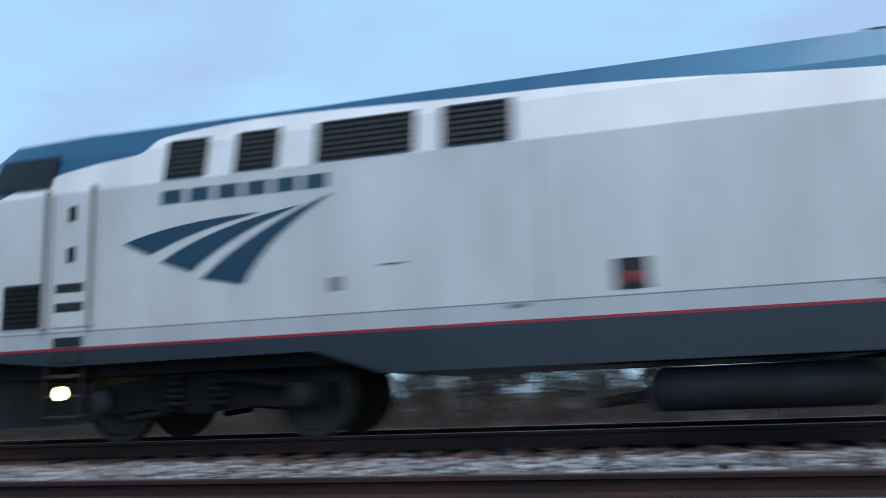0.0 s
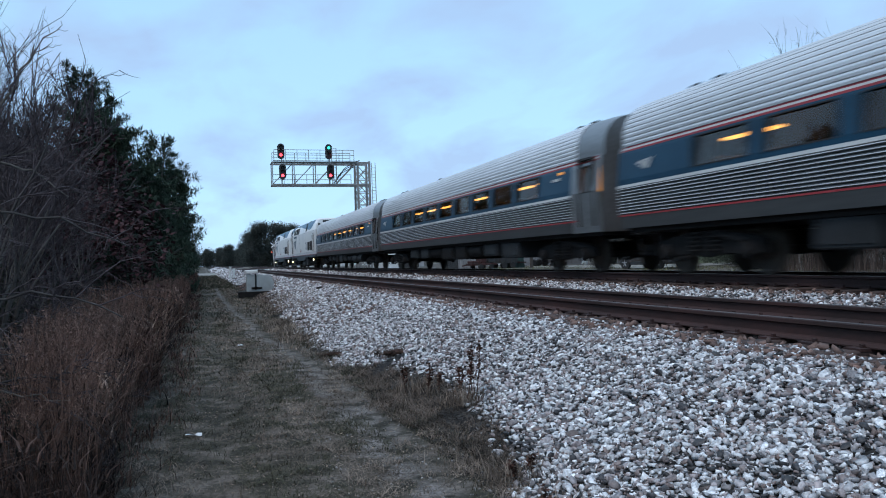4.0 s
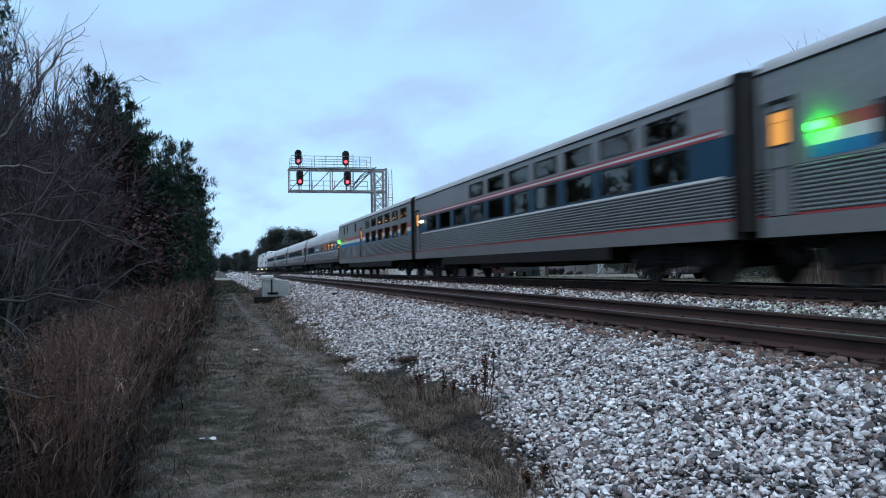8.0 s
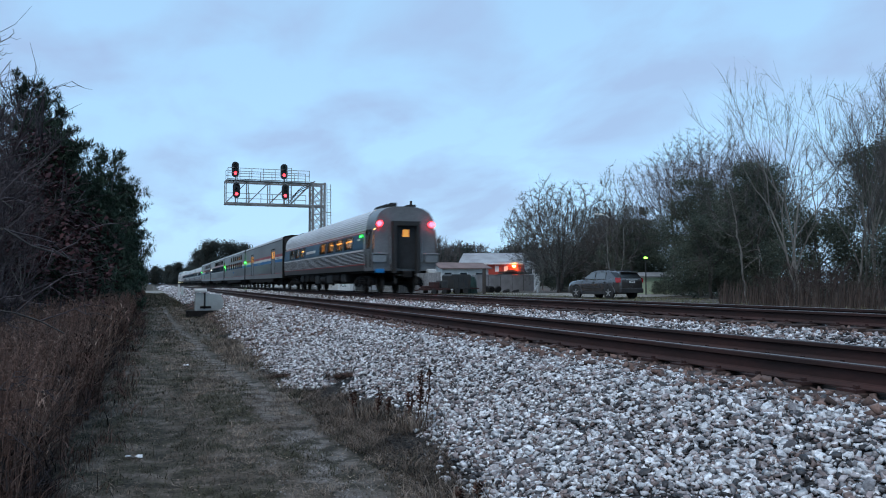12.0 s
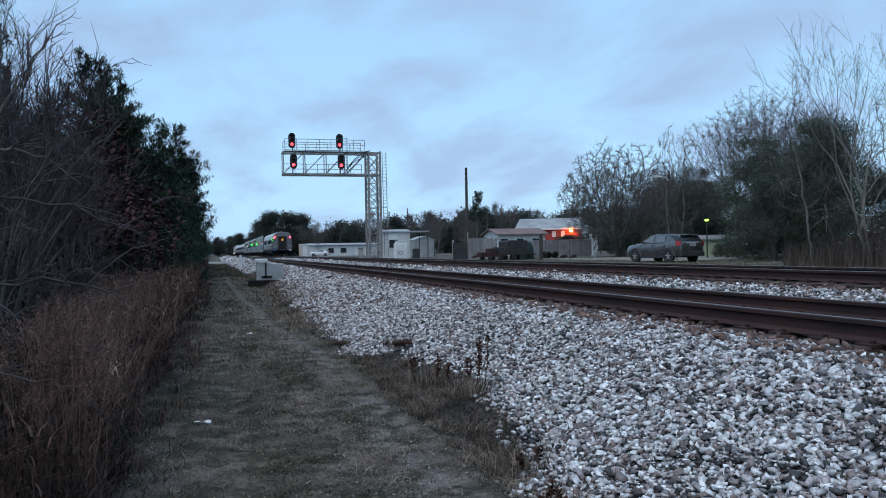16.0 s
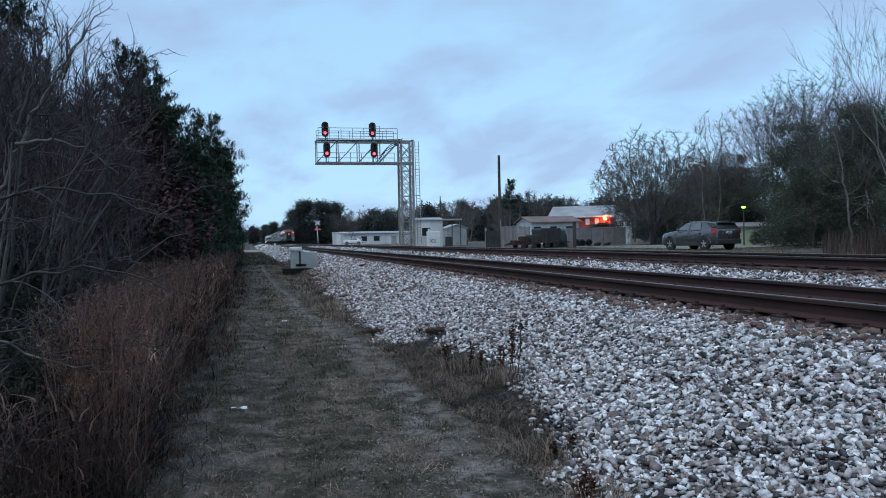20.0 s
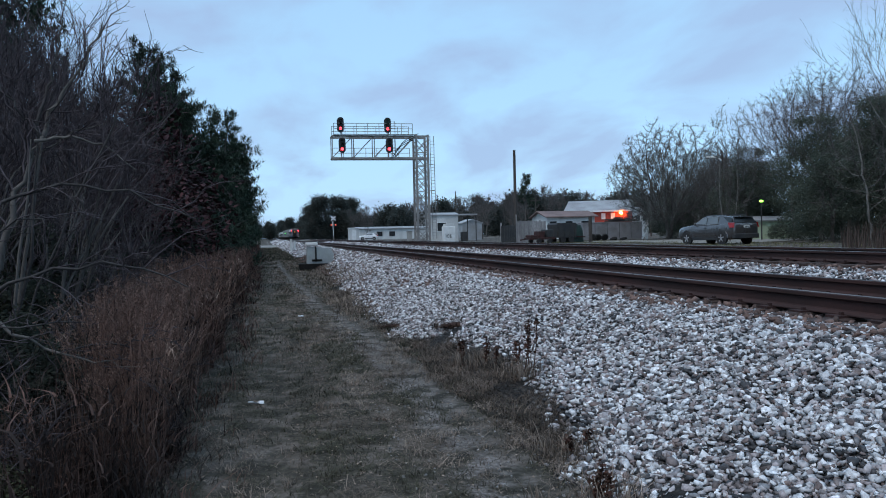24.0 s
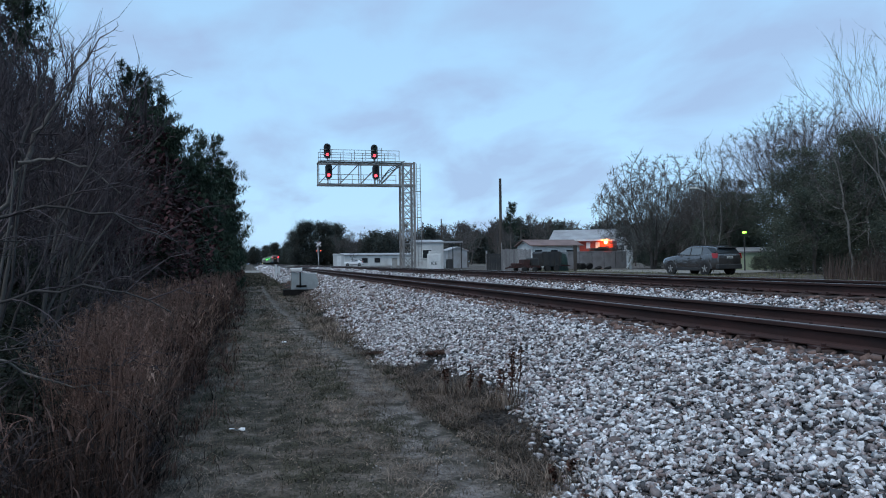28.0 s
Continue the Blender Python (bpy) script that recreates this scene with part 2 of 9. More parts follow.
def stone_material(name, single):
    """Crushed stone: each piece its own grey, brown or white, with mottling and fine relief."""
    m = bpy.data.materials.new(name)
    m.use_nodes = True
    n, l = m.node_tree.nodes, m.node_tree.links
    b = n["Principled BSDF"]
    b.inputs["Roughness"].default_value = 0.55
    b.inputs["Specular IOR Level"].default_value = 0.35
    src = n.new("ShaderNodeObjectInfo").outputs["Random"] if single else n.new("ShaderNodeNewGeometry").outputs["Random Per Island"]
    ra = n.new("ShaderNodeValToRGB")
    els = ra.color_ramp.elements
    els[0].position, els[0].color = 0.0, (0.03, 0.028, 0.028, 1)
    els[1].position, els[1].color = 1.0, (0.80, 0.80, 0.81, 1)
    for pos, c in ((0.15, (0.06, 0.057, 0.06)), (0.25, (0.20, 0.145, 0.13)), (0.38, (0.20, 0.198, 0.205)), (0.50, (0.36, 0.30, 0.295)), (0.64, (0.42, 0.418, 0.425)), (0.84, (0.64, 0.635, 0.64))):
        e = els.new(pos)
        e.color = rgba(c)
    l.new(src, ra.inputs[0])
    tc = n.new("ShaderNodeTexCoord")
    n1, n2 = n.new("ShaderNodeTexNoise"), n.new("ShaderNodeTexNoise")
    for t, k in ((n1, 1.6 if single else 26), (n2, 6 if single else 110)):
        t.inputs["Scale"].default_value, t.inputs["Detail"].default_value = k, 4
        l.new(tc.outputs["Object"], t.inputs["Vector"])
    vr = n.new("ShaderNodeMapRange")
    vr.inputs["From Min"].default_value, vr.inputs["From Max"].default_value = 0.3, 0.7
    vr.inputs["To Min"].default_value, vr.inputs["To Max"].default_value = 0.5, 1.4
    l.new(n1.outputs["Fac"], vr.inputs["Value"])
    hv = n.new("ShaderNodeHueSaturation")
    l.new(ra.outputs[0], hv.inputs["Color"])
    l.new(vr.outputs[0], hv.inputs["Value"])
    l.new(hv.outputs[0], b.inputs["Base Color"])
    bp = n.new("ShaderNodeBump")
    bp.inputs["Strength"].default_value, bp.inputs["Distance"].default_value = 0.4, 0.004
    l.new(n2.outputs["Fac"], bp.inputs["Height"])
    l.new(bp.outputs[0], b.inputs["Normal"])
    return m


STONE = stone_material("ballast_stone", False)
STONE_PART = stone_material("ballast_stone_single", True)


# ---- building kit ----
def link(name, V, F, material, parent=None, label="", smooth=False):
    me = bpy.data.meshes.new(name)
    me.from_pydata([tuple(v) for v in V], [], [tuple(f) for f in F])
    if smooth:
        me.polygons.foreach_set("use_smooth", [True] * len(me.polygons))
    me.materials.append(material)
    me.update()
    ob = new(name, me)
    if parent is not None:
        ob.parent = parent
    return tagged(ob, label)


def soup(name, V, F, material, parent=None, label="", smooth=False):
    """A large mesh from arrays: F holds rows of equal length."""
    V, F = np.asarray(V, np.float32), np.asarray(F, np.int32)
    me = bpy.data.meshes.new(name)
    me.vertices.add(len(V))
    me.vertices.foreach_set("co", V.ravel())
    k = F.shape[1]
    me.loops.add(F.size)
    me.loops.foreach_set("vertex_index", F.ravel())
    me.polygons.add(len(F))
    me.polygons.foreach_set("loop_start", np.arange(0, F.size, k, dtype=np.int32))
    me.polygons.foreach_set("loop_total", np.full(len(F), k, np.int32))
    if smooth:
        me.polygons.foreach_set("use_smooth", np.ones(len(F), bool))
    me.materials.append(material)
    me.update(calc_edges=True)
    me.validate()
    ob = new(name, me)
    if parent is not None:
        ob.parent = parent
    return tagged(ob, label)


def empty(name, m, label, category, group="", kind=""):
    ob = new(name)
    ob.matrix_basis = m
    ob.empty_display_size = 0.3
    return tagged(ob, label, category, group, kind)


class Shape:
    """Collects boxes, tubes and lofts into one mesh."""

    def __init__(self):
        self.V, self.F = [], []

    def add(self, V, F):
        k = len(self.V)
        self.V += [tuple(v) for v in V]
        self.F += [tuple(i + k for i in f) for f in F]
        return self

    def box(self, x0, x1, y0, y1, z0, z1, b=0.0):
        """A box, its edges along y and its top edges chamfered by b."""
        if b <= 0:
            V = [(x, y, z) for z in (z0, z1) for y in (y0, y1) for x in (x0, x1)]
            return self.add(V, [(0, 2, 3, 1), (4, 5, 7, 6), (0, 1, 5, 4), (2, 6, 7, 3), (0, 4, 6, 2), (1, 3, 7, 5)])
        P = [(x0 + b, z0), (x1 - b, z0), (x1, z0 + b), (x1, z1 - b), (x1 - b, z1), (x0 + b, z1), (x0, z1 - b), (x0, z0 + b)]
        cx, cz = (x0 + x1) / 2, (z0 + z1) / 2
        sx, sz = 1 - 2 * b / max(x1 - x0, 1e-6) * 0.9, 1 - 2 * b / max(z1 - z0, 1e-6) * 0.9
        Q = [(cx + (x - cx) * sx, cz + (z - cz) * sz) for x, z in P]
        rings = [(y0, Q), (y0 + b, P), (y1 - b, P), (y1, Q)]
        return self.rings([[(x, y, z) for x, z in ring] for y, ring in rings])

    def rings(self, R, caps=True, closed=True):
        n = len(R[0])
        V = [p for r in R for p in r]
        F = []
        for i in range(len(R) - 1):
            for j in range(n if closed else n - 1):
                a, b = i * n + j, i * n + (j + 1) % n
                F.append((a, b, b + n, a + n))
        if caps:
            F.append(tuple(range(n))[::-1])
            F.append(tuple(range((len(R) - 1) * n, len(R) * n)))
        return self.add(V, F)

    def tube(self, p, q, r, r2=None, n=8):
        p, q = Vector(p), Vector(q)
        d = (q - p).normalized()
        a = d.orthogonal().normalized()
        b = d.cross(a)
        r2 = r if r2 is None else r2
        ring = lambda c, rad: [tuple(c + (a * math.cos(2 * math.pi * i / n) + b * math.sin(2 * math.pi * i / n)) * rad) for i in range(n)]
        return self.rings([ring(p, r), ring(q, r2)])

    def bar(self, p, q, w, h=None):
        """A square bar from p to q."""
        p, q = Vector(p), Vector(q)
        d = (q - p).normalized()
        up = Vector((0, 0, 1)) if abs(d.z) < 0.95 else Vector((0, 1, 0))
        a = d.cross(up).normalized() * w / 2
        b = d.cross(a).normalized() * (h or w) / 2
        ring = lambda c: [tuple(c + s * a + t * b) for s, t in ((-1, -1), (1, -1), (1, 1), (-1, 1))]
        return self.rings([ring(p), ring(q)])

    def lathe(self, prof, axis, c, n=20):
        """Turn (distance along axis, radius) pairs round an axis 'x', 'y' or 'z' through c."""
        R = []
        for d, r in prof:
            ring = []
            for i in range(n):
                a = 2 * math.pi * i / n
                u, v = math.cos(a) * r, math.sin(a) * r
                ring.append({"x": (c[0] + d, c[1] + u, c[2] + v), "y": (c[0] + u, c[1] + d, c[2] + v), "z": (c[0] + u, c[1] + v, c[2] + d)}[axis])
            R.append(ring)
        return self.rings(R)

    def strip(self, prof, y0, y1):
        """An open sheet: (x, z) profile drawn along y."""
        return self.rings([[(x, y0, z) for x, z in prof], [(x, y1, z) for x, z in prof]], caps=False, closed=False)

    def prism(self, prof, y0, y1):
        return self.rings([[(x, y0, z) for x, z in prof], [(x, y1, z) for x, z in prof]])

    def poly(self, P):
        return self.add(P, [tuple(range(len(P)))])

    def plate(self, P, n, d):
        """A flat polygon thickened by d along n."""
        n = Vector(n) * d
        k = len(P)
        Q = [tuple(Vector(p) + n) for p in P]
        return self.add(list(P) + Q, [tuple(range(k))[::-1], tuple(range(k, 2 * k))] + [(i, (i + 1) % k, (i + 1) % k + k, i + k) for i in range(k)])


def part(name, sh, material, parent, label="", smooth=False):
    return link(name, sh.V, sh.F, material, parent, label, smooth)


def letters(name, text, size, material, parent, m, label=""):
    c = bpy.data.curves.new(name, "FONT")
    c.body, c.size, c.extrude = text, size, 0.003
    tmp = bpy.data.objects.new(name, c)
    scene.collection.objects.link(tmp)
    me = bpy.data.meshes.new_from_object(tmp)
    bpy.data.objects.remove(tmp)
    me.materials.clear()
    me.materials.append(material)
    ob = new(name, me)
    ob.parent = parent
    ob.matrix_basis = m
    return tagged(ob, label)


# ---- plan ----
NEAR_X, NEAR_TOP = 5.84, 0.976      # near track: centre line, height of the rail head
FAR_X, FAR_TOP = 10.53, 1.153       # far track
FAR_GROUND = 0.70
GAUGE = 0.75


def ground_z(x, y):
    if x < 1.2:
        z = 0.0
    elif x < 14.0:
        z = 0.0 + (x - 1.2) / 12.8 * FAR_GROUND * 0.6
    else:
        z = 0.42 + min(1, (x - 14.0) / 1.5) * (FAR_GROUND - 0.42)
    return z


def ballast_z(x):
    pts = [(1.7, -0.06), (2.15, 0.03), (3.0, 0.32), (4.0, 0.69), (4.4, 0.745), (7.2, 0.745), (7.5, 0.72), (8.3, 0.69), (9.0, 0.86), (9.25, 0.885), (11.9, 0.885), (12.3, 0.93), (13.6, 0.64), (14.3, 0.5)]
    return float(np.interp(x, [p[0] for p in pts], [p[1] for p in pts]))


# ---- ground ----
FOOTPATH = [(3, 1.56), (7, 1.64), (8.6, 1.69), (10, 1.66), (12, 1.6), (14, 1.52), (16.4, 1.4), (20, 1.22), (24, 1.2), (30, 0.95), (46, 0.8)]


def path_x(y):
    """Centre line of the worn footpath."""
    return np.interp(y, [p[0] for p in FOOTPATH], [p[1] for p in FOOTPATH])


def ground_material():
    m = bpy.data.materials.new("dead_grass_and_dirt")
    m.use_nodes = True
    n, l = m.node_tree.nodes, m.node_tree.links
    b = n["Principled BSDF"]
    b.inputs["Roughness"].default_value = 0.95
    b.inputs["Specular IOR Level"].default_value = 0.15
    tc = n.new("ShaderNodeTexCoord")
    big, mid, fine, peb = (n.new("ShaderNodeTexNoise") for _ in range(4))
    for t, s, d in ((big, 0.35, 4), (mid, 3.4, 7), (fine, 24, 4), (peb, 60, 2)):
        t.inputs["Scale"].default_value, t.inputs["Detail"].default_value = s, d
        l.new(tc.outputs["Object"], t.inputs["Vector"])
    r1 = n.new("ShaderNodeValToRGB")
    r1.color_ramp.elements[0].position, r1.color_ramp.elements[0].color = 0.37, (0.034, 0.031, 0.024, 1)
    r1.color_ramp.elements[1].position, r1.color_ramp.elements[1].color = 0.66, (0.135, 0.112, 0.094, 1)
    e = r1.color_ramp.elements.new(0.5)
    e.color = (0.058, 0.050, 0.038, 1)
    l.new(mid.outputs["Fac"], r1.inputs[0])
    # wheel ruts worn to bare gritty soil along the track side path
    sx = n.new("ShaderNodeSeparateXYZ")
    l.new(tc.outputs["Object"], sx.inputs[0])
    along = n.new("ShaderNodeMapRange")
    along.inputs["From Min"].default_value, along.inputs["From Max"].default_value = 0.0, 50.0
    l.new(sx.outputs["Y"], along.inputs["Value"])
    fc = n.new("ShaderNodeFloatCurve")
    cp = fc.mapping.curves[0]
    cp.points[0].location, cp.points[1].location = (0.0, FOOTPATH[0][1] / 3), (1.0, FOOTPATH[-1][1] / 3)
    for py, px in FOOTPATH:
        cp.points.new(py / 50, px / 3)
    fc.mapping.update()
    l.new(along.outputs[0], fc.inputs["Value"])
    wob = n.new("ShaderNodeMath")
    wob.operation = "MULTIPLY_ADD"
    wob.inputs[1].default_value = -3.0
    l.new(fc.outputs[0], wob.inputs[0])
    l.new(sx.outputs["X"], wob.inputs[2])
    jit = n.new("ShaderNodeMath")
    jit.operation = "MULTIPLY_ADD"
    jit.inputs[1].default_value = 0.5
    l.new(mid.outputs["Fac"], jit.inputs[0])
    l.new(wob.outputs[0], jit.inputs[2])
    rut = n.new("ShaderNodeMapRange")
    rut.inputs["From Min"].default_value, rut.inputs["From Max"].default_value = -2.75, 1.25
    l.new(jit.outputs[0], rut.inputs["Value"])
    rr = n.new("ShaderNodeValToRGB")
    rr.color_ramp.elements[0].position, rr.color_ramp.elements[0].color = 0.0, (0, 0, 0, 1)
    rr.color_ramp.elements[1].position, rr.color_ramp.elements[1].color = 1.0, (0.3, 0.3, 0.3, 1)
    for pos, v in ((0.16, 0.04), (0.30, 0.10), (0.40, 0.05), (0.64, 0.05), (0.685, 0.75), (0.735, 0.75), (0.785, 0.12), (0.9, 0.2)):
        e = rr.color_ramp.elements.new(pos)
        e.color = (v, v, v, 1)
    l.new(rut.outputs[0], rr.inputs[0])
    mk = n.new("ShaderNodeMath")
    mk.operation = "MULTIPLY"
    l.new(rr.outputs[0], mk.inputs[0])
    mr = n.new("ShaderNodeMapRange")
    mr.inputs["From Min"].default_value, mr.inputs["From Max"].default_value = 0.40, 0.60
    l.new(mid.outputs["Fac"], mr.inputs["Value"])
    l.new(mr.outputs[0], mk.inputs[1])
    soil = n.new("ShaderNodeValToRGB")
    soil.color_ramp.elements[0].position, soil.color_ramp.elements[0].color = 0.35, (0.13, 0.112, 0.104, 1)
    soil.color_ramp.elements[1].position, soil.color_ramp.elements[1].color = 0.65, (0.30, 0.275, 0.265, 1)
    l.new(peb.outputs["Fac"], soil.inputs[0])
    mx = n.new("ShaderNodeMix")
    mx.data_type = "RGBA"
    l.new(mk.outputs[0], mx.inputs[0])
    l.new(r1.outputs[0], mx.inputs[6])
    l.new(soil.outputs[0], mx.inputs[7])
    hv = n.new("ShaderNodeHueSaturation")
    l.new(mx.outputs[2], hv.inputs["Color"])
    vr = n.new("ShaderNodeMapRange")
    vr.inputs["From Min"].default_value, vr.inputs["From Max"].default_value = 0.3, 0.7
    vr.inputs["To Min"].default_value, vr.inputs["To Max"].default_value = 0.6, 1.4
    l.new(fine.outputs["Fac"], vr.inputs["Value"])
    l.new(vr.outputs[0], hv.inputs["Value"])
    l.new(hv.outputs[0], b.inputs["Base Color"])
    bp = n.new("ShaderNodeBump")
    bp.inputs["Strength"].default_value, bp.inputs["Distance"].default_value = 0.6, 0.02
    l.new(fine.outputs["Fac"], bp.inputs["Height"])
    l.new(bp.outputs[0], b.inputs["Normal"])
    return m


GROUND = ground_material()


def build_ground():
    xs = [-3000, -1000, -300, -100, -40, -20, -12, -8, -6, -5] + [round(-4 + 0.2 * i, 2) for i in range(36)] + [3.4, 4, 6, 9, 12, 14, 14.8, 15.6, 18, 22, 30, 45, 70, 120, 300, 1000, 3000]
    ys = [-3000, -1000, -400, -150, -60, -20, -8] + [round(-4 + 0.3 * i, 2) for i in range(110)] + [30, 33, 37, 42, 50, 60, 75, 100, 140, 200, 300, 500, 1000, 3000]
    V, F = [], []
    for y in ys:
        for x in xs:
            z = ground_z(x, y)
            if abs(x) < 40 and -10 < y < 60:
                z += 0.04 * noise.noise((x * 0.5, y * 0.35, 0.0)) + 0.006 * noise.noise((x * 1.9, y * 1.7, 3.0))
                for c in (0.1, path_x(y)):
                    if y < 40:
                        z -= 0.022 * math.exp(-((x - c) / 0.28) ** 2)
                if 1.9 < x < 13.8:
                    z -= 0.12
            elif 2.2 < x < 13.8:
                z -= 0.12
            V.append((x, y, z))
    n = len(xs)
    for j in range(len(ys) - 1):
        for i in range(n - 1):
            F.append((j * n + i, j * n + i + 1, (j + 1) * n + i + 1, (j + 1) * n + i))
    g = soup("ground", V, F, GROUND, smooth=True)
    tagged(g, "dead winter grass and dirt ground with worn wheel ruts", "ground", kind="structure")


build_ground()


def rail_profile(cx, top):
    """A flat-bottomed rail: head, web and foot."""
    P = [(-0.075, -0.178), (0.075, -0.178), (0.075, -0.168), (0.018, -0.145), (0.009, -0.135), (0.009, -0.05), (0.036, -0.038), (0.036, -0.008), (0.028, 0), (-0.028, 0), (-0.036, -0.008), (-0.036, -0.038), (-0.009, -0.05), (-0.009, -0.135), (-0.018, -0.145), (-0.075, -0.168)]
    return [(cx + x, top + z) for x, z in P]


def tie_mesh():
    s = Shape()
    s.box(-1.3, 1.3, -0.11, 0.11, -0.18, 0.0, 0.018)
    return s


def build_track(name, cx, top, label):
    t = empty(name, Matrix.Translation((cx, 0, 0)), label, "railway track", "tracks", "structure")
    for sx in (-GAUGE, GAUGE):
        s = Shape()
        P = rail_profile(sx, top)
        s.prism(P, -350, 800)
        part("rail", s, RAIL_SIDE, t, "rust-brown steel rail", False)
        h = Shape()
        h.box(sx - 0.03, sx + 0.03, -350, 800, top - 0.004, top + 0.003)
        part("rail_head", h, RAIL_TOP if cx > 8 else RUSTED_TOP, t, "polished running surface of the rail")
    # far ties joined, near ties single
    far = Shape()
    rng = random.Random(5 + int(cx))
    tie_top = top - 0.19
    me = None
    for i in range(-200, 1100):
        y = 0.52 * i + rng.uniform(-0.03, 0.03)
        if -4 < y < 62:
            if me is None:
                ob = part("tie", tie_mesh(), TIE, t)
                me = ob.data
            else:
                ob = new("tie", me)
                ob.parent = t
            ob.matrix_basis = pose(rng.uniform(-0.05, 0.05), y, tie_top + rng.uniform(-0.012, 0.006), 0, 0, rng.uniform(-1, 1))
        else:
            far.box(-1.3, 1.3, y - 0.11, y + 0.11, tie_top - 0.18, tie_top)
    tagged(part("distant_ties", far, TIE, t), kind="stuff")
    # plates and spikes beside the rails
    pl = Shape()
    for i in range(-8, 120):
        y = 0.52 * i
        for sx in (-GAUGE, GAUGE):
            pl.box(sx - 0.17, sx + 0.17, y - 0.09, y + 0.09, tie_top - 0.01, tie_top + 0.016)
            for dx in (-0.1, 0.1):
                pl.box(sx + dx - 0.016, sx + dx + 0.016, y - 0.05, y - 0.018, tie_top, tie_top + 0.045)
    tagged(part("tie_plates", pl, RAIL_SIDE, t), kind="stuff")
    return t


build_track("near_track", NEAR_X, NEAR_TOP, "rusty railway track on weathered ties in grey ballast")
build_track("far_track", FAR_X, FAR_TOP, "main railway track that carries the passenger train")


def build_ballast():
    xs = [1.7, 2.15, 2.5, 3.0, 3.5, 4.1, 4.45, 5.0, 5.84, 6.6, 7.2, 7.5, 7.9, 8.3, 8.7, 9.1, 9.3, 10.5, 11.9, 12.3, 13.6, 14.3]
    ys = [-350, -100, -30, -8] + [round(-4 + 0.4 * i, 2) for i in range(125)] + [50, 60, 75, 100, 150, 250, 400, 800]
    V = [(x, y, ballast_z(x) + ((0.03 if x > 2.7 else 0.075) * noise.noise((x * 2, y * 1.3, 1)) if -8 < y < 60 else 0)) for y in ys for x in xs]
    n = len(xs)
    F = [(j * n + i, j * n + i + 1, (j + 1) * n + i + 1, (j + 1) * n + i) for j in range(len(ys) - 1) for i in range(n - 1)]
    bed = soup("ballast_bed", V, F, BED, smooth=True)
    return tagged(bed, "crushed stone ballast bed under the tracks, coloured dark as gap shade", "ballast", kind="structure")


def bed_material():
    m = bpy.data.materials.new("ballast_bed_gap_shade")
    m.use_nodes = True
    n, l = m.node_tree.nodes, m.node_tree.links
    b = n["Principled BSDF"]
    b.inputs["Roughness"].default_value = 0.9
    b.inputs["Specular IOR Level"].default_value = 0.2
    tc = n.new("ShaderNodeTexCoord")
    vo = n.new("ShaderNodeTexVoronoi")
    vo.inputs["Scale"].default_value = 17
    l.new(tc.outputs["Object"], vo.inputs["Vector"])
    ra = n.new("ShaderNodeSeparateColor")
    l.new(vo.outputs["Color"], ra.inputs[0])
    # near-black colour puts the shade between the loose stones into the bed
    cr = n.new("ShaderNodeValToRGB")
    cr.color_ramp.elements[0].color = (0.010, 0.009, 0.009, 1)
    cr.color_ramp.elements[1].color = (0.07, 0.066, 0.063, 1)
    l.new(ra.outputs[0], cr.inputs[0])
    # darker towards each cell's edge, as shade in the gaps
    gap_shade = n.new("ShaderNodeMapRange")
    gap_shade.inputs["From Min"].default_value, gap_shade.inputs["From Max"].default_value = 0.0, 0.6
    gap_shade.inputs["To Min"].default_value, gap_shade.inputs["To Max"].default_value = 1.1, 0.45
    l.new(vo.outputs["Distance"], gap_shade.inputs["Value"])
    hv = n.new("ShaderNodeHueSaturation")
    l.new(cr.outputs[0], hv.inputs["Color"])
    l.new(gap_shade.outputs[0], hv.inputs["Value"])
    l.new(hv.outputs[0], b.inputs["Base Color"])
    bp = n.new("ShaderNodeBump")
    bp.invert = True
    bp.inputs["Strength"].default_value, bp.inputs["Distance"].default_value = 1.0, 0.04
    l.new(vo.outputs["Distance"], bp.inputs["Height"])
    l.new(bp.outputs[0], b.inputs["Normal"])
    return m


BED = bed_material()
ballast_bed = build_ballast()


# ---- train ----
CAR, LOCO = 25.5, 20.6


def wheelset(parent, y, r=0.46, half=0.75):
    for sx in (-1, 1):
        s = Shape()
        x = sx * half
        s.lathe([(-0.065 * sx, r + 0.025), (-0.03 * sx, r + 0.025), (-0.03 * sx, r), (0.065 * sx, r - 0.004), (0.065 * sx, r - 0.07), (0.02 * sx, r - 0.09), (0.02 * sx, 0.13), (0.07 * sx, 0.12), (0.07 * sx, 0.0)], "x", (x, y, r), 24)
        part("wheel", s, WHEEL, parent, "", False)
    a = Shape()
    a.tube((-half, y, r), (half, y, r), 0.08)
    part("axle", a, UNDER, parent)


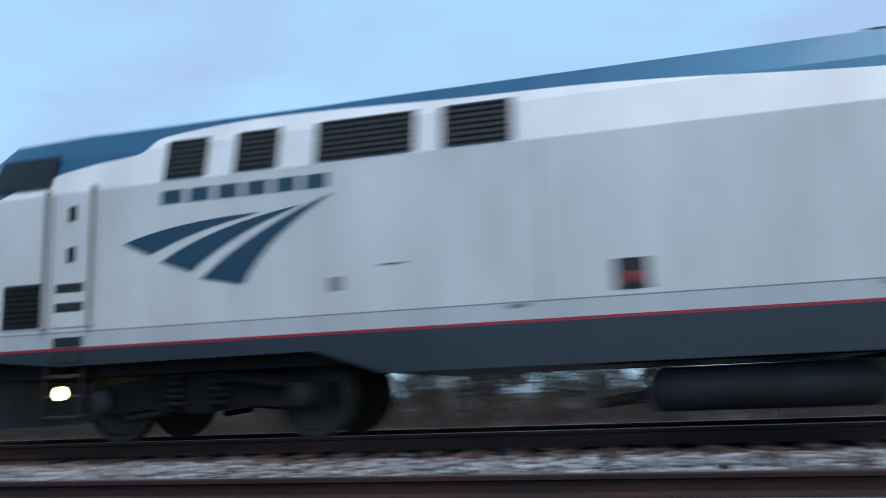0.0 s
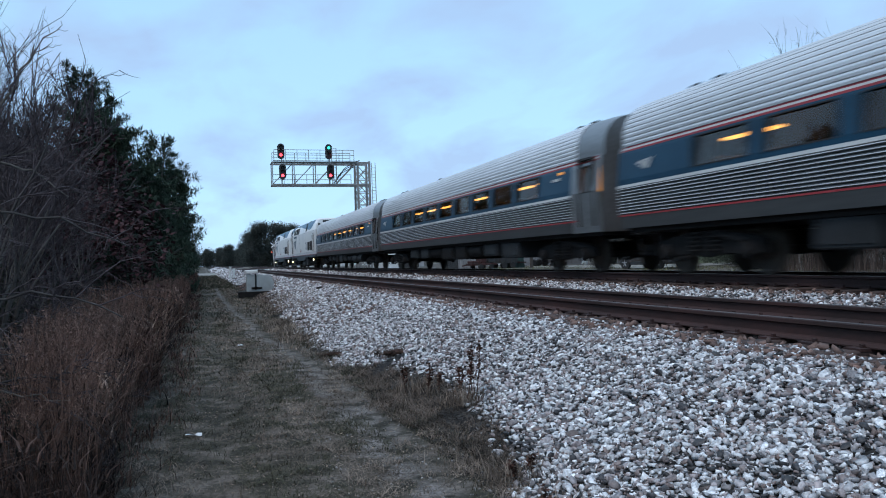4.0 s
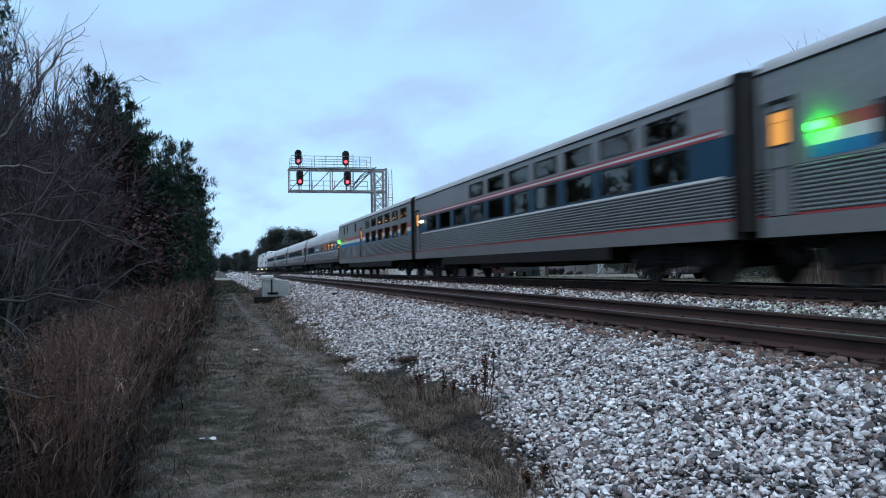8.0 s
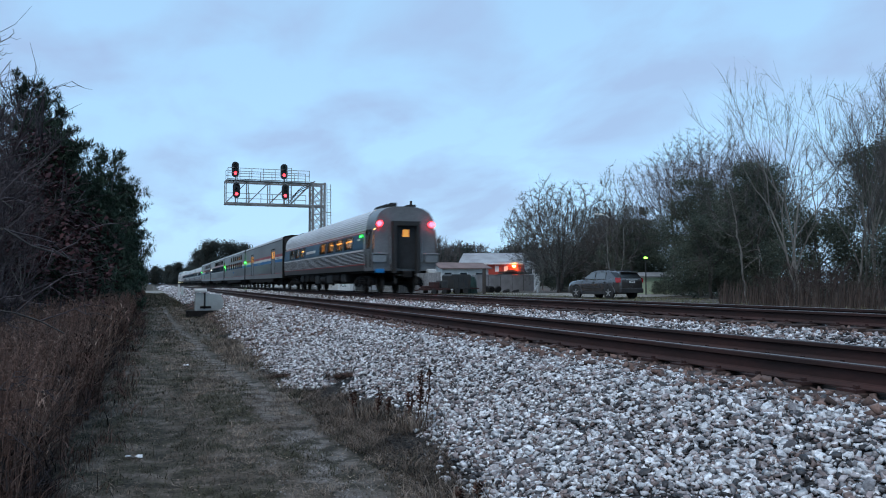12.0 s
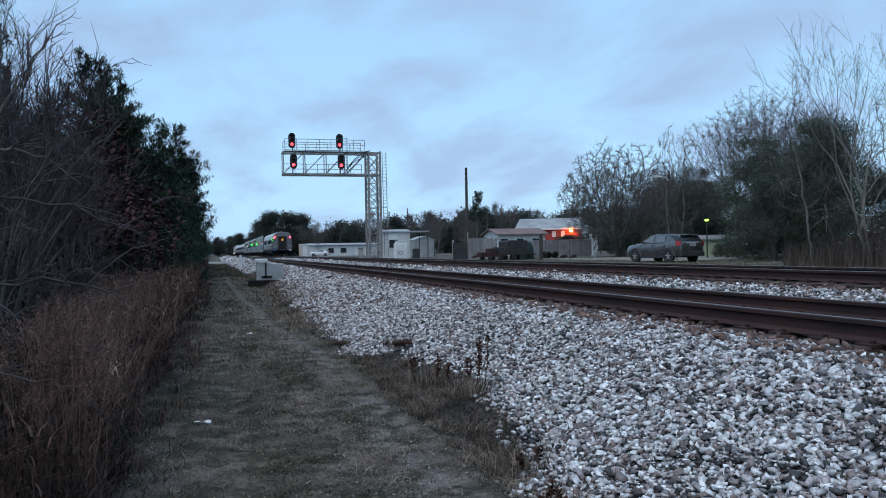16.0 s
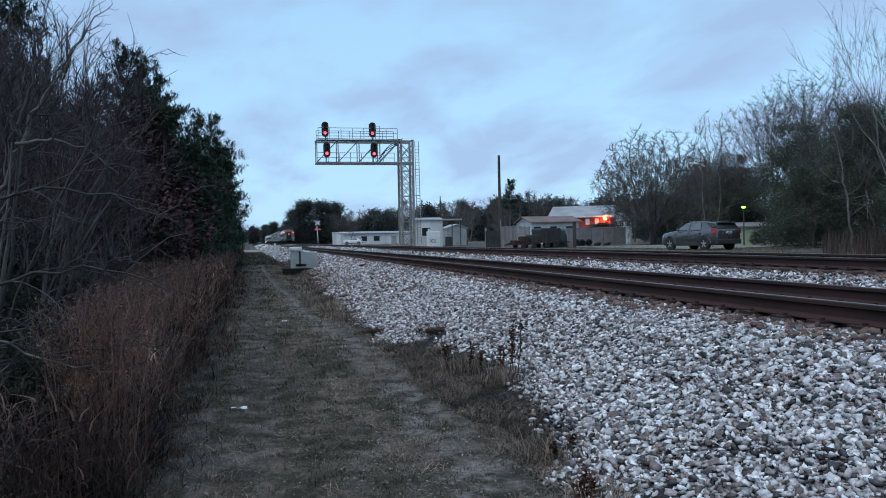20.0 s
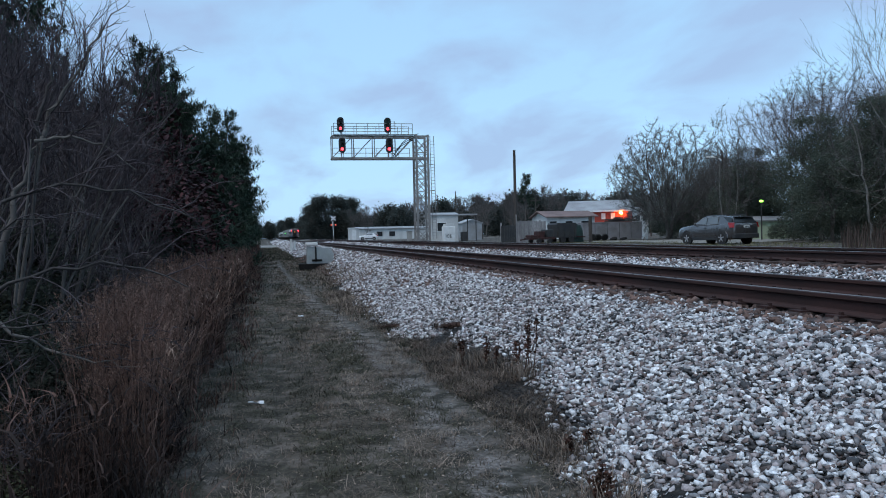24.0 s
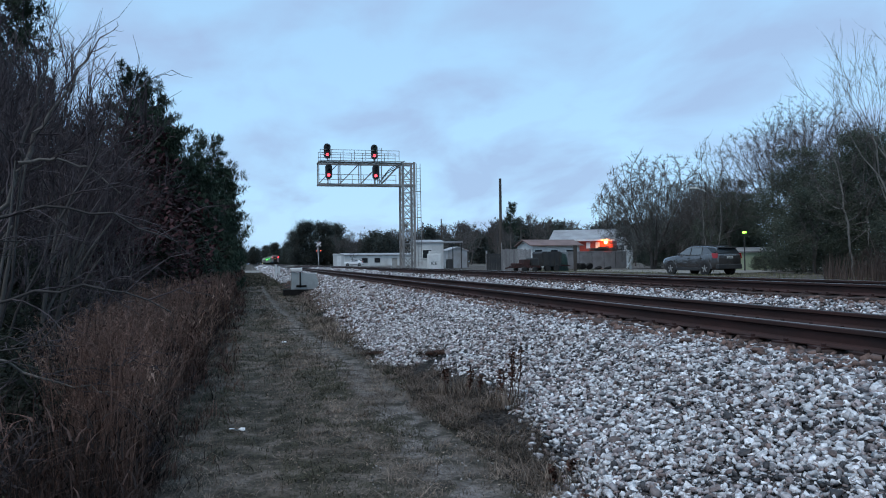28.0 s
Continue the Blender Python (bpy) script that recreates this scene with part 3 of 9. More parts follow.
def truck(car, u, base, r=0.46, loco=False):
    """A two-axle truck with side frames, springs, journal boxes and brake gear."""
    t = Shape()
    y = -u
    for sx in (-1, 1):
        x0, x1 = sorted((sx * 0.98, sx * 1.16))
        R = []
        for dy, z0, z1 in ((-base / 2 - 0.35, 0.42, 0.66), (-base / 2, 0.36, 0.74), (-base * 0.25, 0.42, 0.82), (0, 0.34, 0.86), (base * 0.25, 0.42, 0.82), (base / 2, 0.36, 0.74), (base / 2 + 0.35, 0.42, 0.66)):
            R.append([(x0, y + dy, z0), (x1, y + dy, z0), (x1, y + dy, z1), (x0, y + dy, z1)])
        t.rings(R)
        t.box(x0, x1 + 0.05 * (sx > 0), y - 0.5, y + 0.5, 0.86, 0.98, 0.02)
    t.box(-1.0, 1.0, y - 0.25, y + 0.25, 0.5, 0.8, 0.03)
    f = part("truck", t, UNDER, car, "dark grimy wheel truck")
    for dy in (-base / 2, base / 2):
        wheelset(f, y + dy, r)
        for sx in (-1, 1):
            jb = Shape()
            jb.lathe([(0, 0.17), (0.1 * sx, 0.17), (0.14 * sx, 0.13), (0.16 * sx, 0.05)], "x", (sx * 1.16, y + dy, r), 14)
            part("journal_box", jb, UNDER_GREY if loco else UNDER, f)
    for dy in (-0.3, 0.3):
        for sx in (-1, 1):
            sp = Shape()
            for k in range(5):
                sp.lathe([(0.0, 0.1), (0.03, 0.115), (0.06, 0.1)], "z", (sx * 1.2, y + dy, 0.44 + 0.085 * k), 12)
            part("coil_spring", sp, UNDER, f)
    for sx in (-1, 1):
        d = Shape()
        d.tube((sx * 1.22, y - base / 2, 0.62), (sx * 1.22, y - 0.25, 0.8), 0.05)
        part("damper", d, UNDER, f)
        d = Shape()
        d.tube((sx * 1.2, y + 0.5, 0.36), (sx * 1.2, y + base / 2 - 0.4, 0.3), 0.045)
        part("brake_rod", d, UNDER, f)
    return f


def gear_boxes(car, rng, u0, u1, z0, z1, n, material):
    """Equipment lockers and tanks slung under the floor."""
    w = (u1 - u0) / n
    for i in range(n):
        a, b = u0 + i * w + rng.uniform(0.05, 0.25), u0 + (i + 1) * w - rng.uniform(0.05, 0.3)
        lo = z0 + rng.uniform(0, 0.18)
        s = Shape()
        if rng.random() < 0.25:
            s.tube((-1.1, -b, (lo + z1) / 2), (-1.1, -a, (lo + z1) / 2), (z1 - lo) / 2, n=14)
        else:
            s.box(-1.32, 1.32, -b, -a, lo, z1, 0.03)
            s.box(-1.34, -1.315, -b + 0.1, -a - 0.1, lo + 0.08, z1 - 0.08)
        part("equipment_box", s, material if rng.random() < 0.4 else UNDER, car)


def side_band(car, name, w, z0, z1, u0, u1, holes, material, label="", depth=0.06):
    """A side wall sheet on both sides, pierced by holes (u0, u1, z0, z1), with reveals."""
    for sx in (-1, 1):
        s = Shape()
        us = sorted({u0, u1, *[h[0] for h in holes], *[h[1] for h in holes]})
        zs = sorted({z0, z1, *[h[2] for h in holes], *[h[3] for h in holes]})
        for a, b in zip(us, us[1:]):
            for c, d in zip(zs, zs[1:]):
                if any(h[0] < (a + b) / 2 < h[1] and h[2] < (c + d) / 2 < h[3] for h in holes):
                    continue
                s.poly([(sx * w(c), -a, c), (sx * w(c), -b, c), (sx * w(d), -b, d), (sx * w(d), -a, d)])
        for a, b, c, d in holes:
            o = [(sx * w(c), -a, c), (sx * w(c), -b, c), (sx * w(d), -b, d), (sx * w(d), -a, d)]
            i = [(x - sx * depth, y, z) for x, y, z in o]
            for k in range(4):
                s.poly([o[k], o[(k + 1) % 4], i[(k + 1) % 4], i[k]])
        part(name, s, material, car, label)


def panes(car, w, holes, depth=0.035, material=None):
    for sx in (-1, 1):
        for a, b, c, d in holes:
            s = Shape()
            s.plate([(sx * (w(c) - depth), -a, c), (sx * (w(c) - depth), -b, c), (sx * (w(d) - depth), -b, d), (sx * (w(d) - depth), -a, d)], (-sx, 0, 0), 0.008)
            p = part("window_pane", s, material or PANE, car)
            p.visible_shadow = False
            f = Shape()
            for q in ((a - 0.02, b + 0.02, c - 0.025, c), (a - 0.02, b + 0.02, d, d + 0.025), (a - 0.025, a, c, d), (b, b + 0.025, c, d)):
                x0, x1 = sorted((sx * w(q[2]) + sx * 0.006, sx * w(q[2]) - sx * 0.03))
                f.box(x0, x1, -q[1], -q[0], q[2], q[3])
            part("window_gasket", f, BLACK_RUBBER, p)


def stripe(car, name, w, z0, z1, u0, u1, material, out=0.005, sides=(-1, 1)):
    for sx in sides:
        s = Shape()
        x0, x1 = sorted((sx * (w((z0 + z1) / 2) + out), sx * (w((z0 + z1) / 2) - 0.02)))
        s.box(x0, x1, -u1, -u0, z0, z1)
        part(name, s, material, car)


def flutes(car, w, z0, z1, u0, u1, pitch, material, depth=0.022):
    """Corrugated side sheet: rounded ribs with narrow grooves."""
    for sx in (-1, 1):
        P = []
        n = max(1, round((z1 - z0) / pitch))
        for i in range(n):
            a = z0 + (z1 - z0) * i / n
            h = (z1 - z0) / n
            for f, o in ((0.0, -depth), (0.14, -depth), (0.22, 0.0), (0.5, 0.006), (0.85, 0.0), (0.95, -depth)):
                P.append((sx * (w(a + f * h) + o), a + f * h))
        P.append((sx * (w(z1) - depth), z1))
        s = Shape()
        s.strip(P, -u1, -u0)
        part("fluted_panel", s, material, car, "horizontally fluted stainless steel panel")


def interior(car, u0, u1, zf, zc, w, rng, lamp_z, lamps, seats=True):
    s = Shape()
    s.box(-w, w, -u1, -u0, zf - 0.1, zf)
    part("floor", s, DARK_IN, car)
    s = Shape()
    s.box(-0.03, 0.03, -u1, -u0, zf, zc)
    part("inner_partition", s, DARK_IN, car)
    s = Shape()
    s.box(-w * 0.72, w * 0.72, -u1, -u0, zc - 0.05, zc)
    part("inner_ceiling", s, DARK_IN, car)
    if seats:
        k = int((u1 - u0 - 2) / 1.05)
        for i in range(k):
            u = u0 + 1.2 + 1.05 * i
            for sx in (-1, 1):
                q = Shape()
                q.box(sx * 0.85 - 0.5, sx * 0.85 + 0.5, -u - 0.5, -u, zf + 0.3, zf + 0.45, 0.04)
                q.box(sx * 0.85 - 0.5, sx * 0.85 + 0.5, -u - 0.6, -u - 0.45, zf + 0.4, zf + 1.1, 0.05)
                part("seat", q, SEAT, car)
    for a, b in lamps:
        for sx in (-1, 1):
            q = Shape()
            q.box(sx * 0.78 - 0.09, sx * 0.78 + 0.09, -b + 0.05, -a - 0.05, lamp_z, lamp_z + 0.035)
            part("reading_light", q, LAMP_WARM, car, "glowing warm ceiling light strip")


def end_diaphragm(car, u, dirn, hw=0.62, z0=0.9, z1=3.15):
    """Black rubber gangway bellows on a car's end."""
    for k in range(3):
        a, b = sorted((-u - dirn * 0.1 * k, -u - dirn * (0.1 * k + 0.07)))
        e = 0.04 * (k % 2)
        s = Shape()
        P = [(-hw - e, z0), (-hw - e, z1 + e), (hw + e, z1 + e), (hw + e, z0), (hw - 0.16, z0), (hw - 0.16, z1 - 0.16), (-hw + 0.16, z1 - 0.16), (-hw + 0.16, z0)]
        Q = [(0, 1, 6, 7), (1, 2, 5, 6), (2, 3, 4, 5)]
        s.add([(x, a, z) for x, z in P] + [(x, b, z) for x, z in P], Q + [tuple(8 + i for i in q[::-1]) for q in Q] + [(i, (i + 1) % 8, (i + 1) % 8 + 8, i + 8) for i in range(8)])
        part("bellows_frame", s, BLACK_RUBBER, car, "black rubber gangway bellows")


def coupler(car, u, dirn):
    s = Shape()
    y0, y1 = sorted((-u, -u - dirn * 0.45))
    s.box(-0.12, 0.12, y0, y1, 0.72, 0.96, 0.03)
    s.box(-0.2, 0.2, *sorted((-u - dirn * 0.25, -u - dirn * 0.45)), 0.68, 1.0, 0.05)
    part("coupler", s, UNDER, car)
    for x in (-0.5, 0.5):
        h = Shape()
        for k in range(5):
            a, b = k / 5, (k + 1) / 5
            h.tube((x, -u - dirn * 0.4 * a, 0.9 - 0.5 * math.sin(a * 2.6)), (x, -u - dirn * 0.4 * b, 0.9 - 0.5 * math.sin(b * 2.6)), 0.03, n=6)
        part("air_hose", h, BLACK_RUBBER, car)


def am_w(z):
    """Half width of the tubular coach at height z."""
    if z < 2.0:
        return 1.52 - 0.05 * ((2.0 - z) / 0.9) ** 2
    return 1.52 - 0.10 * ((z - 2.0) / 0.8) ** 2


def logo(car, u, z, size, sx, w, material):
    """Three swept bars that taper to points."""
    bars = (((0.0, 0.38), (0.26, 0.16), (0.66, 0.15), (0.13, 0.55), (0.36, 0.26)), ((0.19, 0.65), (0.42, 0.27), (0.85, 0.11), (0.34, 0.80), (0.52, 0.38)), ((0.39, 0.89), (0.62, 0.36), (1.0, 0.0), (0.59, 1.0), (0.70, 0.42)))
    x = sx * (w + 0.004)
    for p0, c0, tip, p1, c1 in bars:
        curve = lambda a, b, c, f: tuple((1 - f) ** 2 * a[i] + 2 * f * (1 - f) * b[i] + f * f * c[i] for i in (0, 1))
        P = [curve(p0, c0, tip, i / 8) for i in range(9)] + [curve(tip, c1, p1, i / 8) for i in range(1, 9)]
        s = Shape()
        s.plate([(x, -(u + size * a), z - size * 0.36 * b) for a, b in P], (sx, 0, 0), 0.004)
        part("emblem_bar", s, material, car, "swept tapering emblem bar")


def word_bars(car, u, z, n, h, wd, gap, sx, w, material):
    """A row of plain blocks in place of a maker's word."""
    for i in range(n):
        a = u + i * (wd + gap)
        x0, x1 = sorted((sx * (w + 0.006), sx * (w - 0.01)))
        s = Shape()
        s.box(x0, x1, -a - wd, -a, z, z + h)
        part("word_bar", s, material, car)


LAMP_SALOON = glow("warm_saloon_light", (1.0, 0.50, 0.12), 26.0)


def coach(name, y, seed, cafe=False, last=False, label="", lit=()):
    rng = random.Random(seed)
    car = empty(name, pose(FAR_X, y, FAR_TOP), label, "passenger coach", "coaches of the train")
    if cafe:
        k = 0 if last else 0.8
        W = [(3.0, 4.7), (5.1, 6.7), (7.0, 8.5), (13.4 + k, 15.0 + k), (15.5 + k, 17.1 + k), (17.6 + k, 19.2 + k), (19.7 + k, 21.4 + k)]
    else:
        W = [(3.35 + 2.06 * i, 4.97 + 2.06 * i) for i in range(9)]
    holes = [(a, b, 2.10, 2.66) for a, b in W]
    u0, u1 = 0.45, CAR - 0.45
    # one vestibule, at the rear; the cafe coach has none
    plain = cafe and not last
    doors = [] if plain else [(CAR - 1.55, CAR - 0.75, 1.30, 3.0)]
    A, B = u0, u1 if plain else CAR - 2.0
    side_band(car, "window_band", am_w, 1.98, 2.72, A, B, holes, COACH_BLUE, "dark blue window band")
    for a, b in () if plain else ((B, u1),):
        hs = [(d[0] + 0.12, d[1] - 0.12, 2.0, 2.62) for d in doors if a < d[0] < b]
        side_band(car, "vestibule_side", am_w, 1.0, 2.86, a, b, hs, STEEL, "plain steel vestibule end")
        panes(car, am_w, hs)
    for d in doors:
        for sx in (-1, 1):
            s = Shape()
            for q in ((d[0], d[0] + 0.04, 1.15, 2.8), (d[1] - 0.04, d[1], 1.15, 2.8), (d[0], d[1], 2.78, 2.83)):
                x0, x1 = sorted((sx * (am_w(2.0) + 0.004), sx * (am_w(2.0) - 0.14)))
                s.box(x0, x1, -q[1], -q[0], q[2], q[3])
            part("door_frame", s, BLACK_RUBBER, car)
            s = Shape()
            x0, x1 = sorted((sx * 1.2, sx * 1.22))
            s.box(x0, x1, -d[1] + 0.15, -d[0] - 0.15, 2.0, 2.6)
            part("vestibule_light", s, DOOR_WARM, car, "lit yellow vestibule behind the door window")
    panes(car, am_w, holes)
    # groove sheet coloured dark for mirrored ground, ribs coloured bright for glints
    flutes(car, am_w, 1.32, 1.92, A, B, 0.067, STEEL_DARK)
    for sx in (-1, 1):
        for i in range(9):
            z = 1.353 + 0.067 * i
            s = Shape()
            s.box(*sorted((sx * (am_w(z) - 0.01), sx * (am_w(z) + 0.016))), -B, -A, z - 0.007, z + 0.008, 0.003)
            part("flute_rib", s, ROOF_STEEL, car, "rib of the fluted side, its glint put in as brighter steel")
    stripe(car, "white_stripe", am_w, 1.92, 1.98, A, B, WHITE_PAINT)
    stripe(car, "red_sill_stripe", am_w, 1.285, 1.32, A, B + 0.2 if not plain else B, RED_PAINT)
    side_band(car, "letter_board", lambda z: am_w(z) - 0.004, 2.72, 2.86, A, u1, [], STEEL)
    stripe(car, "red_stripe", am_w, 2.72, 2.76, 0.6, CAR - 0.6, RED_PAINT, 0.006)
    stripe(car, "pale_stripe", am_w, 2.76, 2.80, 0.6, CAR - 0.6, WHITE_PAINT, 0.006)
    stripe(car, "upper_red_stripe", am_w, 2.80, 2.835, 0.6, CAR - 0.6, RED_PAINT, 0.006)
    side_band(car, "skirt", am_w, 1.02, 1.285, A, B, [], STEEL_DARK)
    # corrugated roof
    P = []
    n = 34
    for i in range(n):
        for f, groove in ((0.0, 0.0), (0.42, -0.008), (0.8, 0.0), (0.84, 0.034), (0.96, 0.034)):
            a = math.pi * (i + f) / n
            c, s_ = math.cos(a), math.sin(a)
            r = (abs(c) ** 2.9 + abs(s_) ** 2.9) ** (-1 / 2.9)
            P.append((-(1.435 - groove) * c * r, 2.835 + (1.08 - groove) * s_ * r))
    P.append((1.435, 2.835))
    s = Shape()
    s.strip(P, -CAR + (0.62 if plain else 1.7), -0.62)
    part("roof", s, ROOF_STEEL, car, "ribbed stainless steel roof")
    for a, b, k in ((0.45, 0.62, 1), (CAR - 0.62 if plain else CAR - 1.7, CAR - 0.45, -1)):
        R = []
        for f, sc in ((0, 0.94), (0.35, 0.975), (1.0, 0.995)):
            u = a + (b - a) * f if k == 1 else b - (b - a) * f
            R.append([(x * sc, -u, 2.835 + (z - 2.835) * sc) for x, z in P[::5]])
        s = Shape()
        s.rings(R, caps=False, closed=False)
        part("roof_end", s, STEEL, car, "smooth tapered roof end", True)
    for u, k in ((u0, 1), (u1, -1)):
        e = Shape()
        pts = [(-am_w(1.0), 1.0), (am_w(1.0), 1.0), (am_w(2.8), 2.8)] + [(x * 0.94, 2.835 + (z - 2.835) * 0.94) for x, z in P[::5]][::-1] + [(-am_w(2.8), 2.8)]
        y0, y1 = sorted((-u, -u - k * 0.05))
        e.prism(pts, y0, y1)
        part("end_wall", e, END_STEEL, car, "dull steel car end")
        end_diaphragm(car, u if k == 1 else u, -k)
        coupler(car, u, -k)
    interior(car, 2.0, CAR - 2.0, 1.15, 3.1, 1.4, rng, 2.60, [W[i] for i in lit])
    b = Shape()
    b.box(-1.35, 1.35, -u1 + 0.2, -u0 - 0.2, 0.92, 1.05)
    part("underframe", b, UNDER, car)
    truck(car, 3.2, 2.6)
    truck(car, CAR - 3.2, 2.6)
    gear_boxes(car, rng, 6.0, CAR - 6.0, 0.42, 0.93, 8, UNDER_GREY)
    for u in (2.3, 3.1, CAR - 3.0, CAR - 2.2, 9.0):
        v = Shape()
        v.box(-0.72, -0.5, -u - 0.15, -u + 0.15, 3.80, 3.935, 0.03)
        part("roof_vent", v, UNDER_GREY, car)
    for sx in (-1, 1):
        logo(car, 1.3, 2.5, 0.7, sx, am_w(2.3), WHITE_PAINT) if not cafe else word_bars(car, 9.2, 2.22, 9, 0.16, 0.24, 0.09, sx, am_w(2.3), WHITE_PAINT)
        if plain:
            logo(car, CAR - 2.2, 2.55, 1.0, sx, am_w(2.3), WHITE_PAINT)
        word_bars(car, CAR - 3.1, 2.42, 3, 0.07, 0.12, 0.05, sx, am_w(2.3), WHITE_PAINT)
    if plain or last:
        for sx in (-1, 1):
            q = Shape()
            q.box(sx * 0.5 - 0.12, sx * 0.5 + 0.12, -CAR + 3.2, -3.0, 3.0, 3.03)
            part("ceiling_light", q, LAMP_SALOON, car, "warm ceiling light of the cafe saloon")
    if not plain:
        for sx in (-1, 1):
            q = Shape()
            q.box(*sorted((sx * (am_w(2.6) + 0.001), sx * (am_w(2.6) + 0.02))), -CAR + 2.5, -CAR + 2.75, 2.58, 2.64)
            part("marker_light", q, LAMP_GREEN if last else DOOR_WARM, car)
    if last:
        for x in (-1.2, 1.2):
            h = Shape()
            h.box(x - 0.15, x + 0.15, -u1 - 0.10, -u1 - 0.04, 2.95, 3.19, 0.03)
            hb = part("tail_lamp_housing", h, UNDER, car)
            q = Shape()
            q.lathe([(0.0, 0.13), (-0.05, 0.12), (-0.07, 0.0)], "y", (x, -u1 - 0.095, 3.06), 16)
            part("tail_lamp", q, LAMP_RED, hb, "glowing red tail lamp")
            g = Shape()
            g.box(x - 0.33, x + 0.33, -u1 - 0.12, -u1 - 0.05, 1.35, 1.72, 0.04)
            part("end_step_box", g, STEEL, car)
            r = Shape()
            r.box(x - 0.36, x + 0.36, -u1 - 0.16, -u1 - 0.05, 1.72, 1.78, 0.015)
            part("end_step", r, STEEL, car)
            c = Shape()
            c.box(x - 0.2, x + 0.2, -u1 - 0.16, -u1 - 0.02, 0.9, 1.08, 0.02)
            part("cable_socket", c, BRIGHT_BLUE if x < 0 else WHITE_PAINT, car)
        d = Shape()
        d.box(-0.46, 0.46, -u1 - 0.09, -u1 - 0.045, 1.12, 3.12)
        dr = part("end_door", d, UNDER_GREY, car, "grey end door in a dark frame")
        q = Shape()
        q.box(-0.14, 0.14, -u1 - 0.1, -u1 - 0.088, 2.5, 2.82)
        part("end_door_window", q, DOOR_WARM, dr, "end window lit warm from inside")
        for x in (-0.62, 0.62):
            g = Shape()
            g.tube((x * 1.15, -u1 - 0.14, 1.3), (x * 1.15, -u1 - 0.14, 2.5), 0.02, n=6)
            part("grab_rail", g, STEEL, car)
        a = Shape()
        a.box(-0.75, -0.3, -u1 + 0.5, -u1 + 2.4, 3.82, 3.99, 0.03)
        a.box(0.25, 0.6, -u1 + 0.3, -u1 + 1.2, 3.85, 3.98, 0.03)
        a.box(-0.6, -0.3, -u1 + 0.25, -u1 + 0.6, 3.84, 4.03, 0.03)
        part("roof_hatch", a, UNDER_GREY, car)
    return car


def vl_w(z):
    return 1.52


def sleeper(name, y, seed, style, label):
    """Flat-sided tall car: sleeper with baggage end, diner, sleeper or baggage car."""
    rng = random.Random(seed)
    car = empty(name, pose(FAR_X, y, FAR_TOP), label, "passenger coach" if style != "baggage" else "baggage car", "coaches of the train")
    u0, u1 = 0.4, CAR - 0.4
    wu, wl_, doors, small = [], [], [], []
    if style == "dorm":
        wu = [12.25 + 2.08 * i for i in range(6)]
        wl_ = list(wu)
        doors = [(10.2, 10.95)]
        small = [(3.0, 3.42), (4.5, 4.88), (8.1, 8.6)]
    elif style == "diner":
        wu = [9.15 + 2.15 * i for i in range(7)]
        wl_ = [2.7 + 2.15 * i for i in range(10)]
        doors = [(0.55, 1.3)]
    elif style == "sleeper":
        wu = [9.95] + [12.55 + 2.09 * i for i in range(5)]
        wl_ = [3.0, 5.3, 7.6, 9.95] + [12.5 + 2.09 * i for i in range(5)]
        doors = [(0.55, 1.3)]
    wd = 1.64 if style == "diner" else 1.5
    hu = [(a, a + wd, 3.02, 3.48) for a in wu]
    hl = [(a, a + wd, 2.12, 2.72) for a in wl_]
    hs = [(a, b, 3.03, 3.56) for a, b in small]
    if style == "baggage":
        doors = [(5.45, 7.45), (19.2, 21.3)]
    side_band(car, "upper_side", vl_w, 2.78, 3.68, u0, u1, hu + hs + [(a, b, 2.78, 3.15) for a, b in doors], GREY_SIDE, "smooth brushed steel upper side")
    striped = style != "diner"
    side_band(car, "window_side", vl_w, 2.02, 2.78, u0, u1, hl + [(a, b, 2.02, 2.78) for a, b in doors], GREY_SIDE if striped else COACH_BLUE)
    panes(car, vl_w, hu + hl + hs)
    cuts = sorted([(h[0] - 0.03, h[1] + 0.03) for h in hl] + [(a - 0.05, b + 0.05) for a, b in doors])
    spans, p = [], 1.0 if doors and doors[0][0] > 3 else 1.65
    for a, b in cuts:
        if a - p > 0.15:
            spans.append((p, a))
        p = max(p, b)
    spans.append((p, u1 - 0.1))
    if striped:
        if style != "baggage":
            spans = [q for q in spans if q[1] - q[0] < 9.5]
        for a, b in spans:
            stripe(car, "blue_stripe", vl_w, 2.07, 2.27, a, b, BRIGHT_BLUE)
            stripe(car, "white_stripe", vl_w, 2.27, 2.47, a, b, WHITE_PAINT)
            stripe(car, "red_stripe", vl_w, 2.47, 2.665, a, b, RED_PAINT)
    else:
        for z, h, m in ((2.78, 0.05, RED_PAINT), (2.84, 0.045, WHITE_PAINT), (2.895, 0.04, RED_PAINT)):
            stripe(car, "thin_stripe", vl_w, z, z + h, 1.7, u1 - 0.3, m)
        stripe(car, "white_stripe", vl_w, 2.0, 2.05, 1.7, u1 - 0.3, WHITE_PAINT)
    segs, p = [], u0
    for a, b in doors:
        segs.append((p, a))
        p = b
    segs.append((p, u1))
    for a, b in segs:
        flutes(car, vl_w, 1.235, 2.02, a, b, 0.071, STEEL_FLUTE)
        stripe(car, "red_sill_stripe", vl_w, 1.20, 1.235, a, b, RED_PAINT, 0.003)
    side_band(car, "lower_side", vl_w, 0.86, 1.20, u0, u1, [], GREY_SIDE)
    side_band(car, "side_skirt", vl_w, 0.56, 0.86, 5.2, CAR - 5.2, [], UNDER, "dark grimy equipment skirt")
